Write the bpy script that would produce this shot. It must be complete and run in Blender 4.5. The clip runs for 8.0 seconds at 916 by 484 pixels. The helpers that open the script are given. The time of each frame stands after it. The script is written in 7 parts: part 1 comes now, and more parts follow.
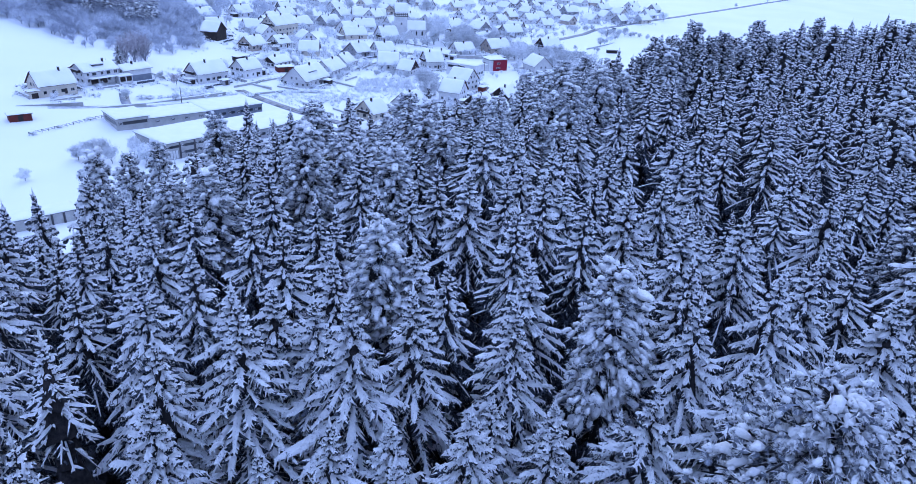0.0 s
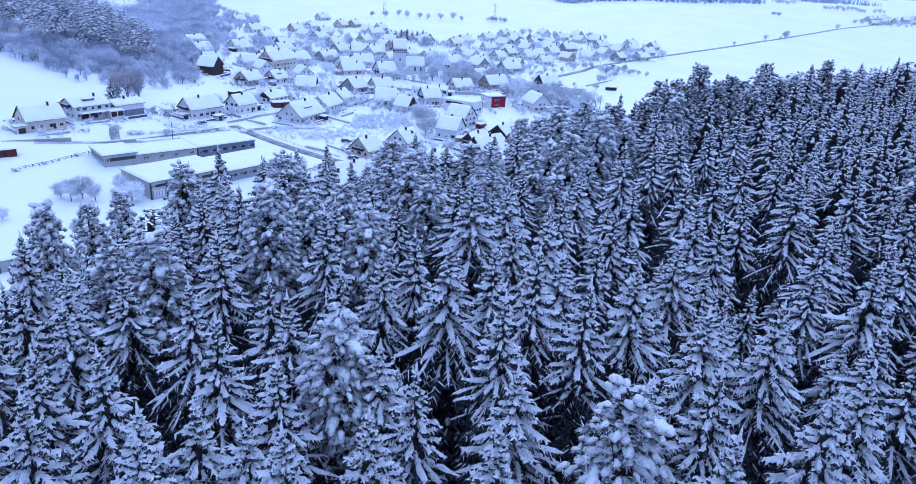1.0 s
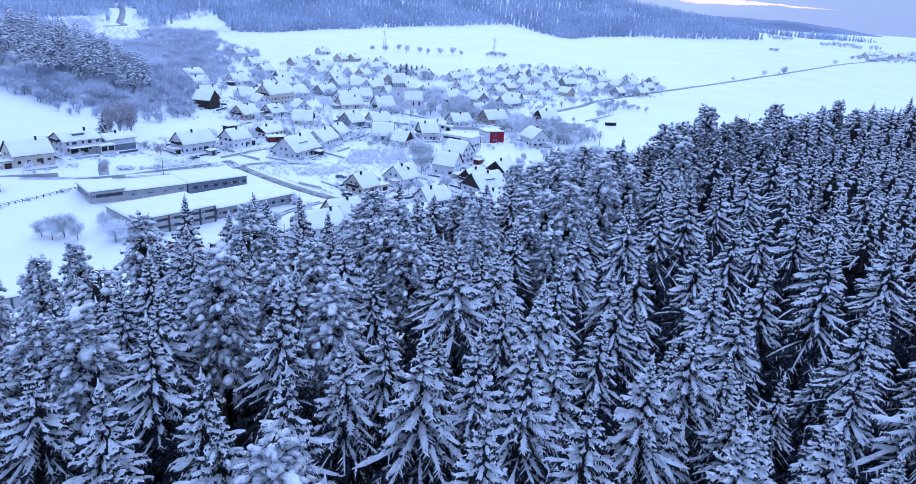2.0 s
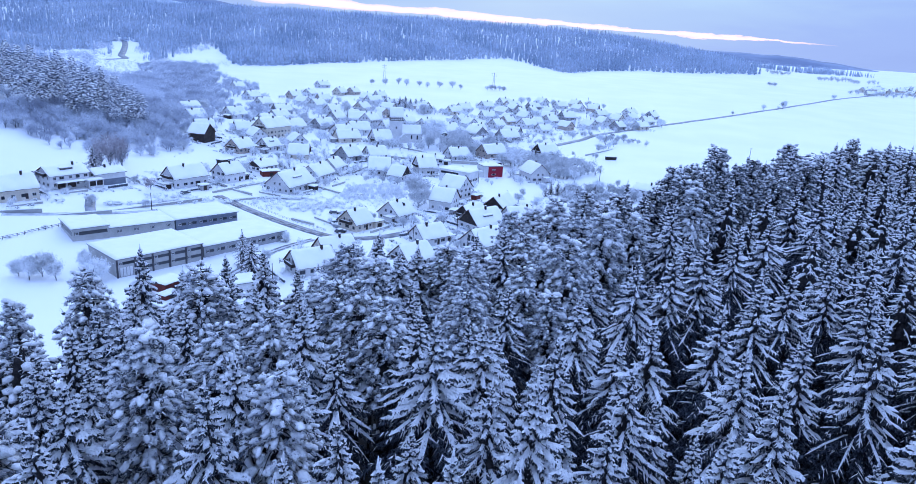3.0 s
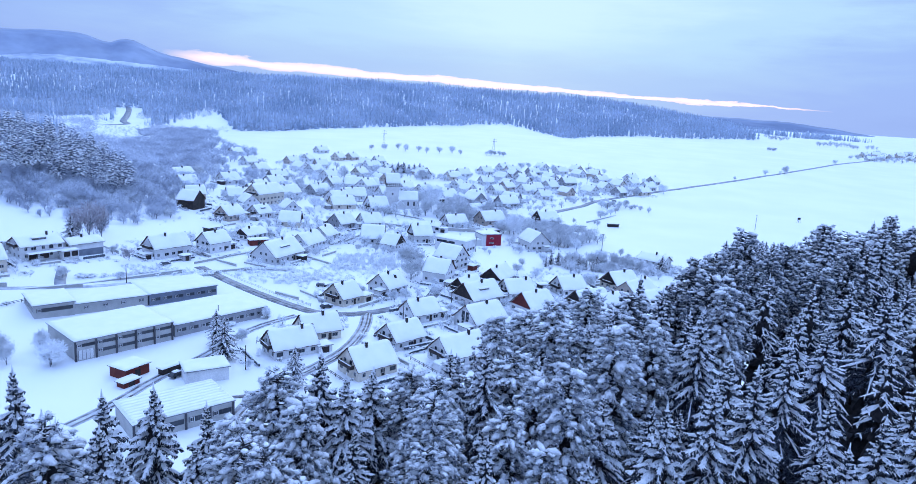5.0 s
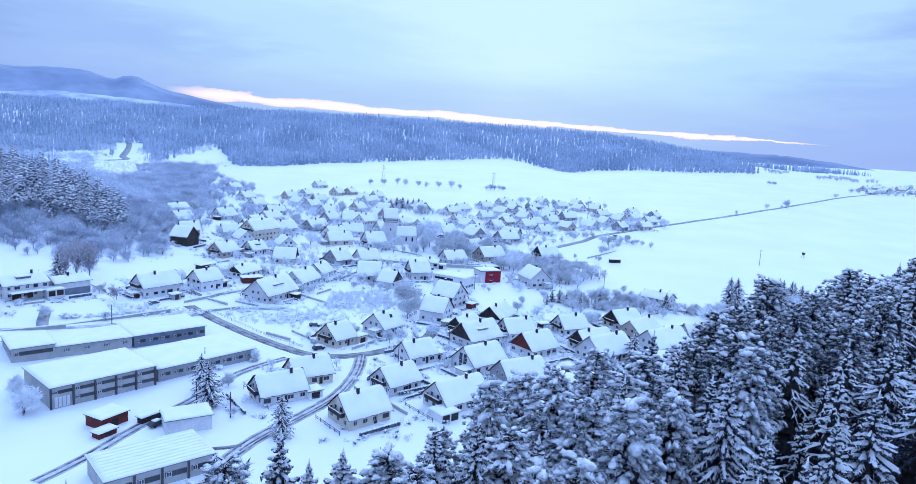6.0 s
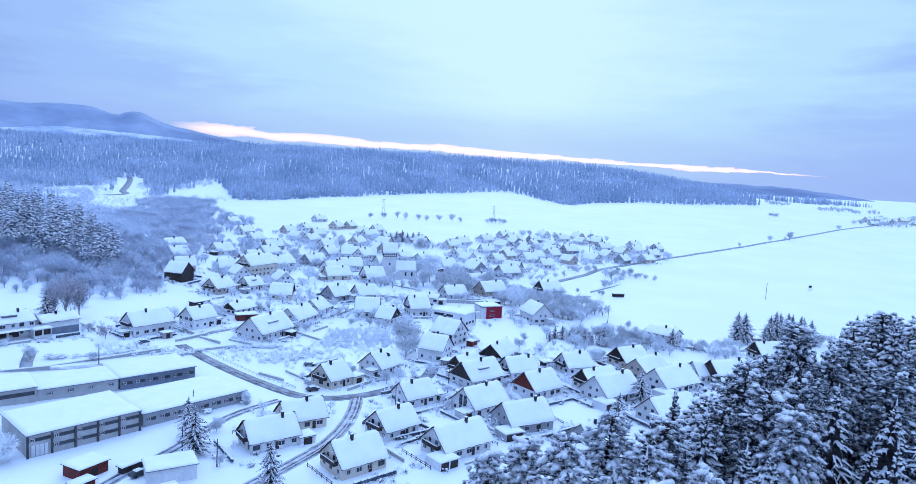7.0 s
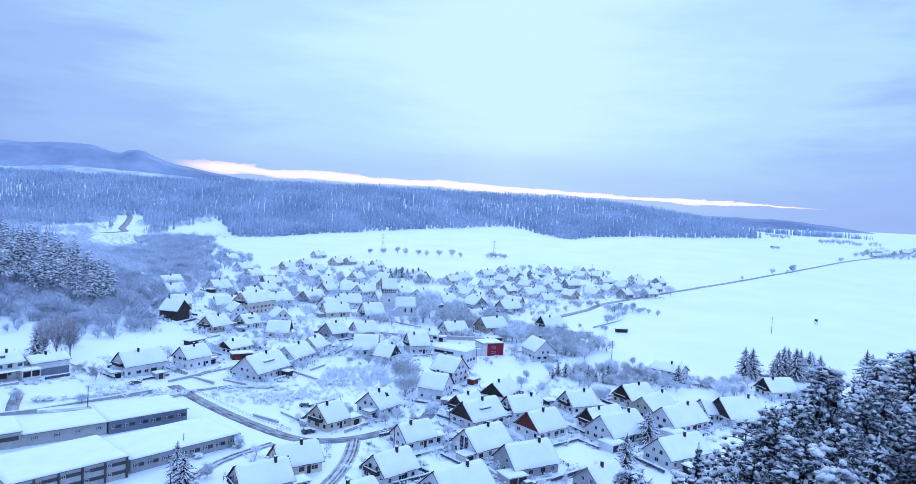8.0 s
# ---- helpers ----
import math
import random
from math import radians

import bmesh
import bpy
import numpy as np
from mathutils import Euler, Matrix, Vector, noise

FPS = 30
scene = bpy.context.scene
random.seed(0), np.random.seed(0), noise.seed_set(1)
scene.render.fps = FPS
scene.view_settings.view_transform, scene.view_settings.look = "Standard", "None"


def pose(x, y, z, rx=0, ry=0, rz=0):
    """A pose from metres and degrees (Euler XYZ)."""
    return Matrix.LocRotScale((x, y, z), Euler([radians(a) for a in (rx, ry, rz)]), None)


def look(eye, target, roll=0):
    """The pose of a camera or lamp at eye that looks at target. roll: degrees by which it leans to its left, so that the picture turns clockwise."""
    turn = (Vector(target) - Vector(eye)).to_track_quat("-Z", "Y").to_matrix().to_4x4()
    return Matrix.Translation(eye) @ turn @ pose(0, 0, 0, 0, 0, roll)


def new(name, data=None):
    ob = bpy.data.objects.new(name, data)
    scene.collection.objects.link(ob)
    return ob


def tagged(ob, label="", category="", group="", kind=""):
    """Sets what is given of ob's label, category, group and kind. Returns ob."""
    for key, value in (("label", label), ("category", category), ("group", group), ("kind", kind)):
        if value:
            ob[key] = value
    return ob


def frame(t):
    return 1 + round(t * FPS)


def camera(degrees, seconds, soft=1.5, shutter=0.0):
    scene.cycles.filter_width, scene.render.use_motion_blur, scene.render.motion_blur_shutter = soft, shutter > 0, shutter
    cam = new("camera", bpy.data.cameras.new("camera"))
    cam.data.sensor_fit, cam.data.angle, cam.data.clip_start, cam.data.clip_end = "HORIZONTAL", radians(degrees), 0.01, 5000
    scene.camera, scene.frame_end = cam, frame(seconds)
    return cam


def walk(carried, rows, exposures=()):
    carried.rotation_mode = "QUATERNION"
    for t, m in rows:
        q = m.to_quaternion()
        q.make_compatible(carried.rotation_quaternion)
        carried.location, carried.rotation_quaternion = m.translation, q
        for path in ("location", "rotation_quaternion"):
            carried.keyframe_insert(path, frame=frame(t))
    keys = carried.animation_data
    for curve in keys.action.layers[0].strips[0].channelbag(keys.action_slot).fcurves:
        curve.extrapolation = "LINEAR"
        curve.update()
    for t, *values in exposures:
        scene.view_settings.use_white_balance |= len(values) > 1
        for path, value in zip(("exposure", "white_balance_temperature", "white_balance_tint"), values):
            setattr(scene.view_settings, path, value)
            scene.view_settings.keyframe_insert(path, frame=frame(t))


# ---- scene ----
cam = camera(68.5, 8.0, soft=0.7)
PATH = [
    (0, (-0.186, -0.534, 73.433), (0.058, 8.534, 69.225), 3.22),
    (0.5, (0.480, 3.719, 73.448), (0.723, 12.885, 69.458), 3.43),
    (1, (1.204, 7.973, 73.531), (1.435, 17.230, 69.756), 3.57),
    (1.5, (1.914, 12.020, 73.666), (2.133, 21.362, 70.107), 3.68),
    (3, (4.006, 24.841, 73.665), (4.181, 34.408, 70.762), 3.86),
    (3.5, (4.841, 29.193, 73.700), (4.991, 38.826, 71.022), 3.88),
    (4, (5.497, 33.300, 73.781), (5.629, 42.995, 71.331), 3.89),
    (4.5, (6.156, 37.176, 73.814), (6.265, 46.922, 71.576), 3.84),
    (6, (7.803, 49.057, 73.994), (7.852, 58.941, 72.473), 3.63),
    (6.5, (8.183, 52.679, 74.083), (8.206, 62.597, 72.804), 3.50),
    (7, (8.379, 56.102, 74.115), (8.381, 66.048, 73.073), 3.35),
    (7.5, (8.536, 58.729, 73.987), (8.521, 68.698, 73.200), 3.14),
    (8, (8.614, 60.898, 73.780), (8.582, 70.884, 73.258), 2.92),
]
walk(cam, [(t, look(eye, target, roll)) for t, eye, target, roll in PATH], ((0, 0.0, 6450, 21), (1.5, 0.0, 6400, 19), (3.5, 0.0, 6380, 17), (8, 0.0, 6250, 11)))

# ---------------------------------------------------------------- sky and light: a dull winter evening under cloud
SUN_AZIMUTH, SUN_ELEVATION = 4.0, 24.0
world = bpy.data.worlds.new("winter_sky")
scene.world = world
world.use_nodes = True
wn, wl = world.node_tree.nodes, world.node_tree.links
wn.clear()


def wnode(kind, **given):
    n = wn.new(kind)
    for key, value in given.items():
        n.inputs[key].default_value = value
    return n


def wmath(op, a, b=0.0, c=0.0, clamp=False):
    n = wn.new("ShaderNodeMath")
    n.operation, n.use_clamp = op, clamp
    for i, v in enumerate((a, b, c)):
        if isinstance(v, (int, float)):
            n.inputs[i].default_value = v
        else:
            wl.new(v, n.inputs[i])
    return n.outputs[0]


def wramp(value, stops):
    n = wn.new("ShaderNodeValToRGB")
    n.color_ramp.interpolation = "EASE"
    while len(n.color_ramp.elements) < len(stops):
        n.color_ramp.elements.new(0.5)
    for e, (at, colour) in zip(n.color_ramp.elements, stops):
        e.position, e.color = at, (*colour, 1)
    wl.new(value, n.inputs[0])
    return n.outputs[0]


def wmix(kind, factor, a, b):
    n = wn.new("ShaderNodeMix")
    n.data_type, n.blend_type = "RGBA", kind
    n.clamp_result = False
    for slot, v in ((0, factor), (6, a), (7, b)):
        if isinstance(v, (int, float)):
            n.inputs[slot].default_value = v
        elif isinstance(v, tuple):
            n.inputs[slot].default_value = (*v, 1)
        else:
            wl.new(v, n.inputs[slot])
    return n.outputs[2]


coords = wn.new("ShaderNodeTexCoord")
split = wn.new("ShaderNodeSeparateXYZ")
wl.new(coords.outputs["Generated"], split.inputs[0])
dx, dy, dz = split.outputs
elevation = wmath("MULTIPLY", wmath("ARCSINE", dz), 57.2958)
azimuth = wmath("MULTIPLY", wmath("ARCTAN2", dx, dy), 57.2958)
# layered cloud: a noise drawn out along the horizon
stretch = wn.new("ShaderNodeMapping")
stretch.inputs["Scale"].default_value = (1.6, 1.6, 9.0)
wl.new(coords.outputs["Generated"], stretch.inputs[0])
cloud = wnode("ShaderNodeTexNoise", Scale=2.2, Detail=5.0, Roughness=0.52, Distortion=0.35)
wl.new(stretch.outputs[0], cloud.inputs["Vector"])
wisps = wnode("ShaderNodeTexNoise", Scale=7.0, Detail=6.0, Roughness=0.6)
wl.new(stretch.outputs[0], wisps.inputs["Vector"])
# brighter towards where the sun stands behind the cloud
towards = wmath("ABSOLUTE", wmath("SUBTRACT", azimuth, SUN_AZIMUTH))
up = wmath("ABSOLUTE", wmath("SUBTRACT", elevation, 13.0))
gap = wmath("ADD", wmath("MULTIPLY", towards, 0.020), wmath("MULTIPLY", up, 0.020))
gap = wmath("ADD", gap, wmath("MULTIPLY", wmath("SUBTRACT", cloud.outputs[0], 0.5), 0.5))
gap = wmath("ADD", gap, wmath("MULTIPLY", wmath("SUBTRACT", wisps.outputs[0], 0.5), 0.25), clamp=True)
dome = wramp(gap, ((0.12, (0.64, 0.93, 1.0)), (0.50, (0.50, 0.78, 1.0)), (0.80, (0.36, 0.56, 0.97)), (1.0, (0.30, 0.47, 0.88))))
# a duller bank of cloud low over the hills
low = wmath("ADD", elevation, wmath("MULTIPLY", wmath("SUBTRACT", wisps.outputs[0], 0.5), 3.0))
bank = wramp(wmath("MULTIPLY", low, 0.1, clamp=True), ((0.0, (1, 1, 1)), (0.22, (0.85, 0.85, 0.85)), (0.62, (0, 0, 0))))
dome = wmix("MIX", wmath("MULTIPLY", bank, 0.62), dome, (0.34, 0.50, 0.93))
# the strip of evening light between cloud and ridge
middle = wmath("ADD", 1.74, wmath("MULTIPLY", wmath("SUBTRACT", wisps.outputs[0], 0.5), 1.1))
middle = wmath("SUBTRACT", middle, wmath("MULTIPLY", azimuth, 0.020))
reach = wmath("SUBTRACT", 0.28, wmath("MULTIPLY", azimuth, 0.008))
strip = wmath("SUBTRACT", 1.0, wmath("DIVIDE", wmath("ABSOLUTE", wmath("SUBTRACT", elevation, middle)), reach), clamp=True)
sides = wmath("MULTIPLY", wmath("SUBTRACT", 26.0, wmath("ABSOLUTE", wmath("SUBTRACT", azimuth, 2.5))), 0.3, clamp=True)
strip = wmath("MULTIPLY", wmath("POWER", strip, 0.42), sides)
# cloud lets more light through overhead than near the horizon
brighter = wmath("ADD", 1.0, wmath("MULTIPLY", wmath("MAXIMUM", wmath("SUBTRACT", dz, 0.30), 0.0), 2.6))
dome = wmix("MULTIPLY", 1.0, dome, brighter)
dome = wmix("MIX", strip, dome, (1.45, 1.12, 1.06))
# the blue of the sky above the cloud
nishita = wn.new("ShaderNodeTexSky")
nishita.sky_type, nishita.sun_disc = "NISHITA", False
nishita.sun_elevation, nishita.sun_rotation = radians(SUN_ELEVATION), radians(SUN_AZIMUTH)
clear = wnode("ShaderNodeBackground", Strength=0.06)
wl.new(nishita.outputs[0], clear.inputs[0])
cover = wnode("ShaderNodeBackground", Strength=0.98)
wl.new(dome, cover.inputs[0])
both = wnode("ShaderNodeMixShader", Fac=0.97)
wl.new(clear.outputs[0], both.inputs[1])
wl.new(cover.outputs[0], both.inputs[2])
wout = wn.new("ShaderNodeOutputWorld")
wl.new(both.outputs[0], wout.inputs[0])

sun_data = bpy.data.lights.new("sun", "SUN")
sun_data.energy, sun_data.angle, sun_data.color = 0.6, radians(40), (0.80, 0.90, 1.0)
sun = new("sun", sun_data)
sun.matrix_world = look((0, 0, 0), (-math.sin(radians(SUN_AZIMUTH)), -math.cos(radians(SUN_AZIMUTH)), -math.tan(radians(SUN_ELEVATION))))
sun.location = (0, 600, 300)

# ---------------------------------------------------------------- materials
def material(name, base, rough=0.7, second=None, scale=1.0, fine=None, bump=0.0, bump_scale=8.0, vary=0.0, island=0.0, metal=0.0, spec=0.3,
             spread=(0.35, 0.65)):
    """A surface of two mottled tones, with grain and, by object or by piece, some variation of its brightness."""
    m = bpy.data.materials.new(name)
    m.use_nodes = True
    nodes, links = m.node_tree.nodes, m.node_tree.links
    shader = nodes["Principled BSDF"]
    shader.inputs["Roughness"].default_value = rough
    shader.inputs["Metallic"].default_value = metal
    shader.inputs["Specular IOR Level"].default_value = spec
    place = nodes.new("ShaderNodeNewGeometry")
    big = nodes.new("ShaderNodeTexNoise")
    big.inputs["Scale"].default_value, big.inputs["Detail"].default_value = scale, 4.0
    links.new(place.outputs["Position"], big.inputs["Vector"])
    ramp = nodes.new("ShaderNodeValToRGB")
    ramp.color_ramp.elements[0].position, ramp.color_ramp.elements[1].position = spread
    ramp.color_ramp.elements[0].color = (*base, 1)
    ramp.color_ramp.elements[1].color = (*(second or tuple(min(1.0, c * 1.15) for c in base)), 1)
    links.new(big.outputs[0], ramp.inputs[0])
    out = ramp.outputs[0]

    def times(colour, value, low, high):
        span = nodes.new("ShaderNodeMapRange")
        span.inputs["To Min"].default_value, span.inputs["To Max"].default_value = low, high
        links.new(value, span.inputs["Value"])
        mix = nodes.new("ShaderNodeMix")
        mix.data_type, mix.blend_type = "RGBA", "MULTIPLY"
        mix.inputs[0].default_value = 1.0
        links.new(colour, mix.inputs[6])
        links.new(span.outputs[0], mix.inputs[7])
        return mix.outputs[2]

    if fine:
        grain = nodes.new("ShaderNodeTexNoise")
        grain.inputs["Scale"].default_value, grain.inputs["Detail"].default_value = fine, 3.0
        links.new(place.outputs["Position"], grain.inputs["Vector"])
        out = times(out, grain.outputs[0], 0.75, 1.2)
    if vary:
        info = nodes.new("ShaderNodeObjectInfo")
        out = times(out, info.outputs["Random"], 1 - vary, 1 + vary)
    if island:
        out = times(out, place.outputs["Random Per Island"], 1 - island, 1 + island)
    links.new(out, shader.inputs["Base Color"])
    if bump:
        relief = nodes.new("ShaderNodeTexNoise")
        relief.inputs["Scale"].default_value, relief.inputs["Detail"].default_value = bump_scale, 4.0
        links.new(place.outputs["Position"], relief.inputs["Vector"])
        b = nodes.new("ShaderNodeBump")
        b.inputs["Strength"].default_value, b.inputs["Distance"].default_value = bump, 0.2
        links.new(relief.outputs[0], b.inputs["Height"])
        links.new(b.outputs[0], shader.inputs["Normal"])
    return m


def speckled(name, under, thin, thick, scale, edge):
    """Snow that lets what it lies on show through in small gaps."""
    m = bpy.data.materials.new(name)
    m.use_nodes = True
    nodes, links = m.node_tree.nodes, m.node_tree.links
    shader = nodes["Principled BSDF"]
    shader.inputs["Roughness"].default_value = 0.75
    shader.inputs["Specular IOR Level"].default_value = 0.2
    place = nodes.new("ShaderNodeNewGeometry")
    fine = nodes.new("ShaderNodeTexNoise")
    fine.inputs["Scale"].default_value, fine.inputs["Detail"].default_value, fine.inputs["Roughness"].default_value = scale, 6.0, 0.65
    links.new(place.outputs["Position"], fine.inputs["Vector"])
    ramp = nodes.new("ShaderNodeValToRGB")
    ramp.color_ramp.elements.new(0.5)
    for e, at, colour in zip(ramp.color_ramp.elements, (edge[0], edge[1], edge[1] + 0.12), (under, thin, thick)):
        e.position, e.color = at, (*colour, 1)
    patch = nodes.new("ShaderNodeTexNoise")
    patch.inputs["Scale"].default_value, patch.inputs["Detail"].default_value = scale * 0.22, 3.0
    links.new(place.outputs["Position"], patch.inputs["Vector"])
    both = nodes.new("ShaderNodeMix")
    both.inputs[0].default_value = 0.42
    links.new(fine.outputs[0], both.inputs[2])
    links.new(patch.outputs[0], both.inputs[3])
    links.new(both.outputs[0], ramp.inputs[0])
    span = nodes.new("ShaderNodeMapRange")
    span.inputs["To Min"].default_value, span.inputs["To Max"].default_value = 0.86, 1.06
    links.new(place.outputs["Random Per Island"], span.inputs["Value"])
    tone = nodes.new("ShaderNodeMix")
    tone.data_type, tone.blend_type = "RGBA", "MULTIPLY"
    tone.inputs[0].default_value = 1.0
    links.new(ramp.outputs[0], tone.inputs[6])
    links.new(span.outputs[0], tone.inputs[7])
    links.new(tone.outputs[2], shader.inputs["Base Color"])
    b = nodes.new("ShaderNodeBump")
    b.inputs["Strength"].default_value, b.inputs["Distance"].default_value = 0.8, 0.15
    links.new(fine.outputs[0], b.inputs["Height"])
    links.new(b.outputs[0], shader.inputs["Normal"])
    return m


SNOW = material("snow", (0.87, 0.90, 0.92), 0.65, (0.93, 0.95, 0.96), 0.25, None, 0.10, 2.0)
FIELD = material("snow_field", (0.87, 0.90, 0.92), 0.7, (0.93, 0.95, 0.96), 0.02, None, 0.12, 0.3)
TREE_SNOW = speckled("snow_on_branches", (0.045, 0.050, 0.062), (0.84, 0.86, 0.90), (0.95, 0.96, 0.97), 9.0, (0.35, 0.43))
# pale tones of both needle colours are tinted towards the light's blue
NEEDLES = material("spruce_needles", (0.010, 0.014, 0.018), 0.8, (0.23, 0.27, 0.34), 6.0, 16.0, 0.5, 12.0, vary=0.25, spread=(0.40, 0.70))
PINE_NEEDLES = material("frosted_pine_needles", (0.016, 0.020, 0.026), 0.8, (0.46, 0.52, 0.62), 4.0, 14.0, 0.5, 12.0, vary=0.2, spread=(0.36, 0.68))
# near-black, as the crown cores in this colour carry inner shade
BARK_AND_SHADE = material("bark_and_shade", (0.012, 0.012, 0.014), 0.9, (0.045, 0.040, 0.042), 3.0, 20.0, 0.6, 10.0)
TWIGS = material("frosted_twigs", (0.66, 0.70, 0.75), 0.8, (0.92, 0.94, 0.96), 0.5, 6.0, 0.0, vary=0.18)
BOUGHS = material("frosted_limbs", (0.06, 0.06, 0.072), 0.85, (0.40, 0.43, 0.49), 1.5, 8.0, 0.4)
COPSE_TWIGS = material("frosted_thicket", (0.44, 0.48, 0.57), 0.85, (0.76, 0.80, 0.87), 0.08, 3.0)
RUSTY_TWIGS = material("rusty_twigs", (0.34, 0.30, 0.32), 0.85, (0.62, 0.60, 0.65), 0.7, 6.0)
# hoar frost, with the pale blue of distance haze put into the colour
FAR_WOOD = material("frosted_hazy_wood", (0.33, 0.42, 0.55), 0.85, (0.54, 0.62, 0.74), 0.012, 0.25, 0.0, island=0.17)
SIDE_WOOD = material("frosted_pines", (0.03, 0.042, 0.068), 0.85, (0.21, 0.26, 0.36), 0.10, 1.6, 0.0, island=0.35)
WALL = material("white_render", (0.66, 0.67, 0.68), 0.85, (0.76, 0.76, 0.76), 0.3, 3.0, 0.1, 20.0, vary=0.10)
CREAM = material("cream_render", (0.62, 0.56, 0.47), 0.85, (0.70, 0.64, 0.55), 0.3, 3.0, 0.1, 20.0, vary=0.08)
OCHRE = material("ochre_render", (0.46, 0.39, 0.34), 0.85, (0.54, 0.46, 0.40), 0.3, 3.0, 0.1, 20.0, vary=0.08)
GREY = material("grey_render", (0.34, 0.35, 0.37), 0.85, (0.42, 0.42, 0.44), 0.3, 3.0, 0.1, 20.0, vary=0.08)
RED = material("red_cladding", (0.25, 0.008, 0.028), 0.55, (0.30, 0.012, 0.036), 0.4, 4.0, 0.05)
RUST = material("red_brown_boards", (0.12, 0.022, 0.020), 0.75, (0.17, 0.035, 0.028), 0.6, 6.0, 0.2, 14.0)
TIMBER = material("dark_timber", (0.030, 0.024, 0.024), 0.8, (0.060, 0.046, 0.042), 0.7, 8.0, 0.3, 16.0, vary=0.15)
TILE = material("roof_tiles", (0.06, 0.035, 0.030), 0.8, (0.10, 0.05, 0.045), 0.8, 6.0, 0.4, 6.0)
GLASS = material("window_glass", (0.020, 0.026, 0.036), 0.12, (0.035, 0.042, 0.055), 0.6, spec=0.6, vary=0.2)
FRAME = material("window_frame", (0.55, 0.56, 0.58), 0.5, (0.62, 0.62, 0.63), 1.0)
DARK_FRAME = material("dark_frame", (0.05, 0.05, 0.06), 0.5, (0.08, 0.08, 0.09), 1.0)
SLATE = material("blue_grey_panels", (0.16, 0.19, 0.24), 0.6, (0.22, 0.25, 0.30), 0.4, 4.0, 0.1)
CONCRETE = material("concrete", (0.40, 0.40, 0.39), 0.85, (0.48, 0.48, 0.47), 0.4, 4.0, 0.15, 12.0)
STEEL = material("painted_steel", (0.16, 0.17, 0.19), 0.5, (0.22, 0.23, 0.25), 1.0, metal=0.3)
# dark tones carry the canopy's shade on the forest floor
SHADED_LITTER = material("forest_floor", (0.014, 0.013, 0.014), 0.95, (0.10, 0.11, 0.13), 0.5, 5.0, 0.5, 6.0, spread=(0.45, 0.8))
ROAD = material("slushy_asphalt", (0.17, 0.18, 0.20), 0.6, (0.44, 0.46, 0.50), 0.22, 1.6, 0.1, 3.0, spread=(0.35, 0.75))
SLUSH = material("packed_snow_track", (0.36, 0.38, 0.42), 0.6, (0.72, 0.75, 0.79), 0.3, 1.6, 0.1, 3.0, spread=(0.32, 0.66))
TRACK = material("wheel_track", (0.09, 0.085, 0.09), 0.5, (0.40, 0.40, 0.43), 0.35, 2.2, 0.1, 3.0, spread=(0.40, 0.68))
CAR_PAINT = material("car_paint", (0.05, 0.06, 0.08), 0.3, (0.09, 0.10, 0.12), 1.0, vary=0.6, spec=0.5)
RUBBER = material("rubber", (0.015, 0.015, 0.016), 0.8)
# blue of distance haze put into the hills' own colour
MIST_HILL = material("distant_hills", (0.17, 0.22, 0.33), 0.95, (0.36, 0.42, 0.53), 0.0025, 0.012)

# pale colour that stands in for mist at the mountain's foot
MIST_BAND = material("mist_band_pale", (0.30, 0.37, 0.50), 0.95, (0.62, 0.68, 0.78), 0.006, 0.03, spread=(0.42, 0.58))
# ---------------------------------------------------------------- the lie of the land
def smooth(a, b, v):
    t = min(1.0, max(0.0, (v - a) / (b - a)))
    return t * t * (3 - 2 * t)


def soft(v, w):
    """A ramp that starts gently at zero."""
    return 0.5 * (v + math.sqrt(v * v + w * w))


def ridge_foot(x):
    """How far off the long ridge begins to rise."""
    return 1330 + 60 * math.sin(x / 150.0) + 0.20 * max(-500, min(900, x))


def wood_edge(x):
    """How far off the far wood begins, across the valley: a lobed edge."""
    return float(np.interp(x, (-560, -430, -382, -292, -242, -196, -135, -82, 0, 91, 135, 169, 194, 260, 365, 487, 619, 760),
                           (1250, 1250, 1161, 952, 995, 1094, 1171, 1236, 1309, 1398, 1372, 1278, 1204, 1310, 1380, 1402, 1465, 1600)))


def ground_height(x, y):
    rise = 0.034 * soft(min(y, 1500) - 420, 60) + 0.008 * max(0.0, min(y, 2600) - 1500)
    rise += 0.075 * soft(-(x + 95), 30) * smooth(120, 260, y) * (1 - smooth(420, 620, y)) * (1 - smooth(160, 420, -x) * 0.6)
    rise += 24 * math.exp(-((x + 275) / 85) ** 2 - ((y - 400) / 130) ** 2)
    # the wooded slope below the start of the flight
    s = max(y - (152 + 0.35 * x + 0.5 * soft(x - 20, 20)), -(x + 78) + 0.25 * (y - 60))
    top = 33 + 0.05 * x
    rise += max(0.0, min(60.0, top)) * smooth(4, -62, s)
    # the long wooded ridge behind the fields
    e = ridge_foot(x)
    ridge = 63 * smooth(e - 120, e + 640, y) * (1 - smooth(300, 980, x - 0.15 * (y - 1900)))
    ridge -= 5 * smooth(300, 900, -x) * smooth(700, 1300, y)
    rise += ridge
    rise += 0.35 * noise.noise(Vector((x / 40, y / 40, 0))) + 0.9 * noise.noise(Vector((x / 170, y / 170, 3.0)))
    return rise


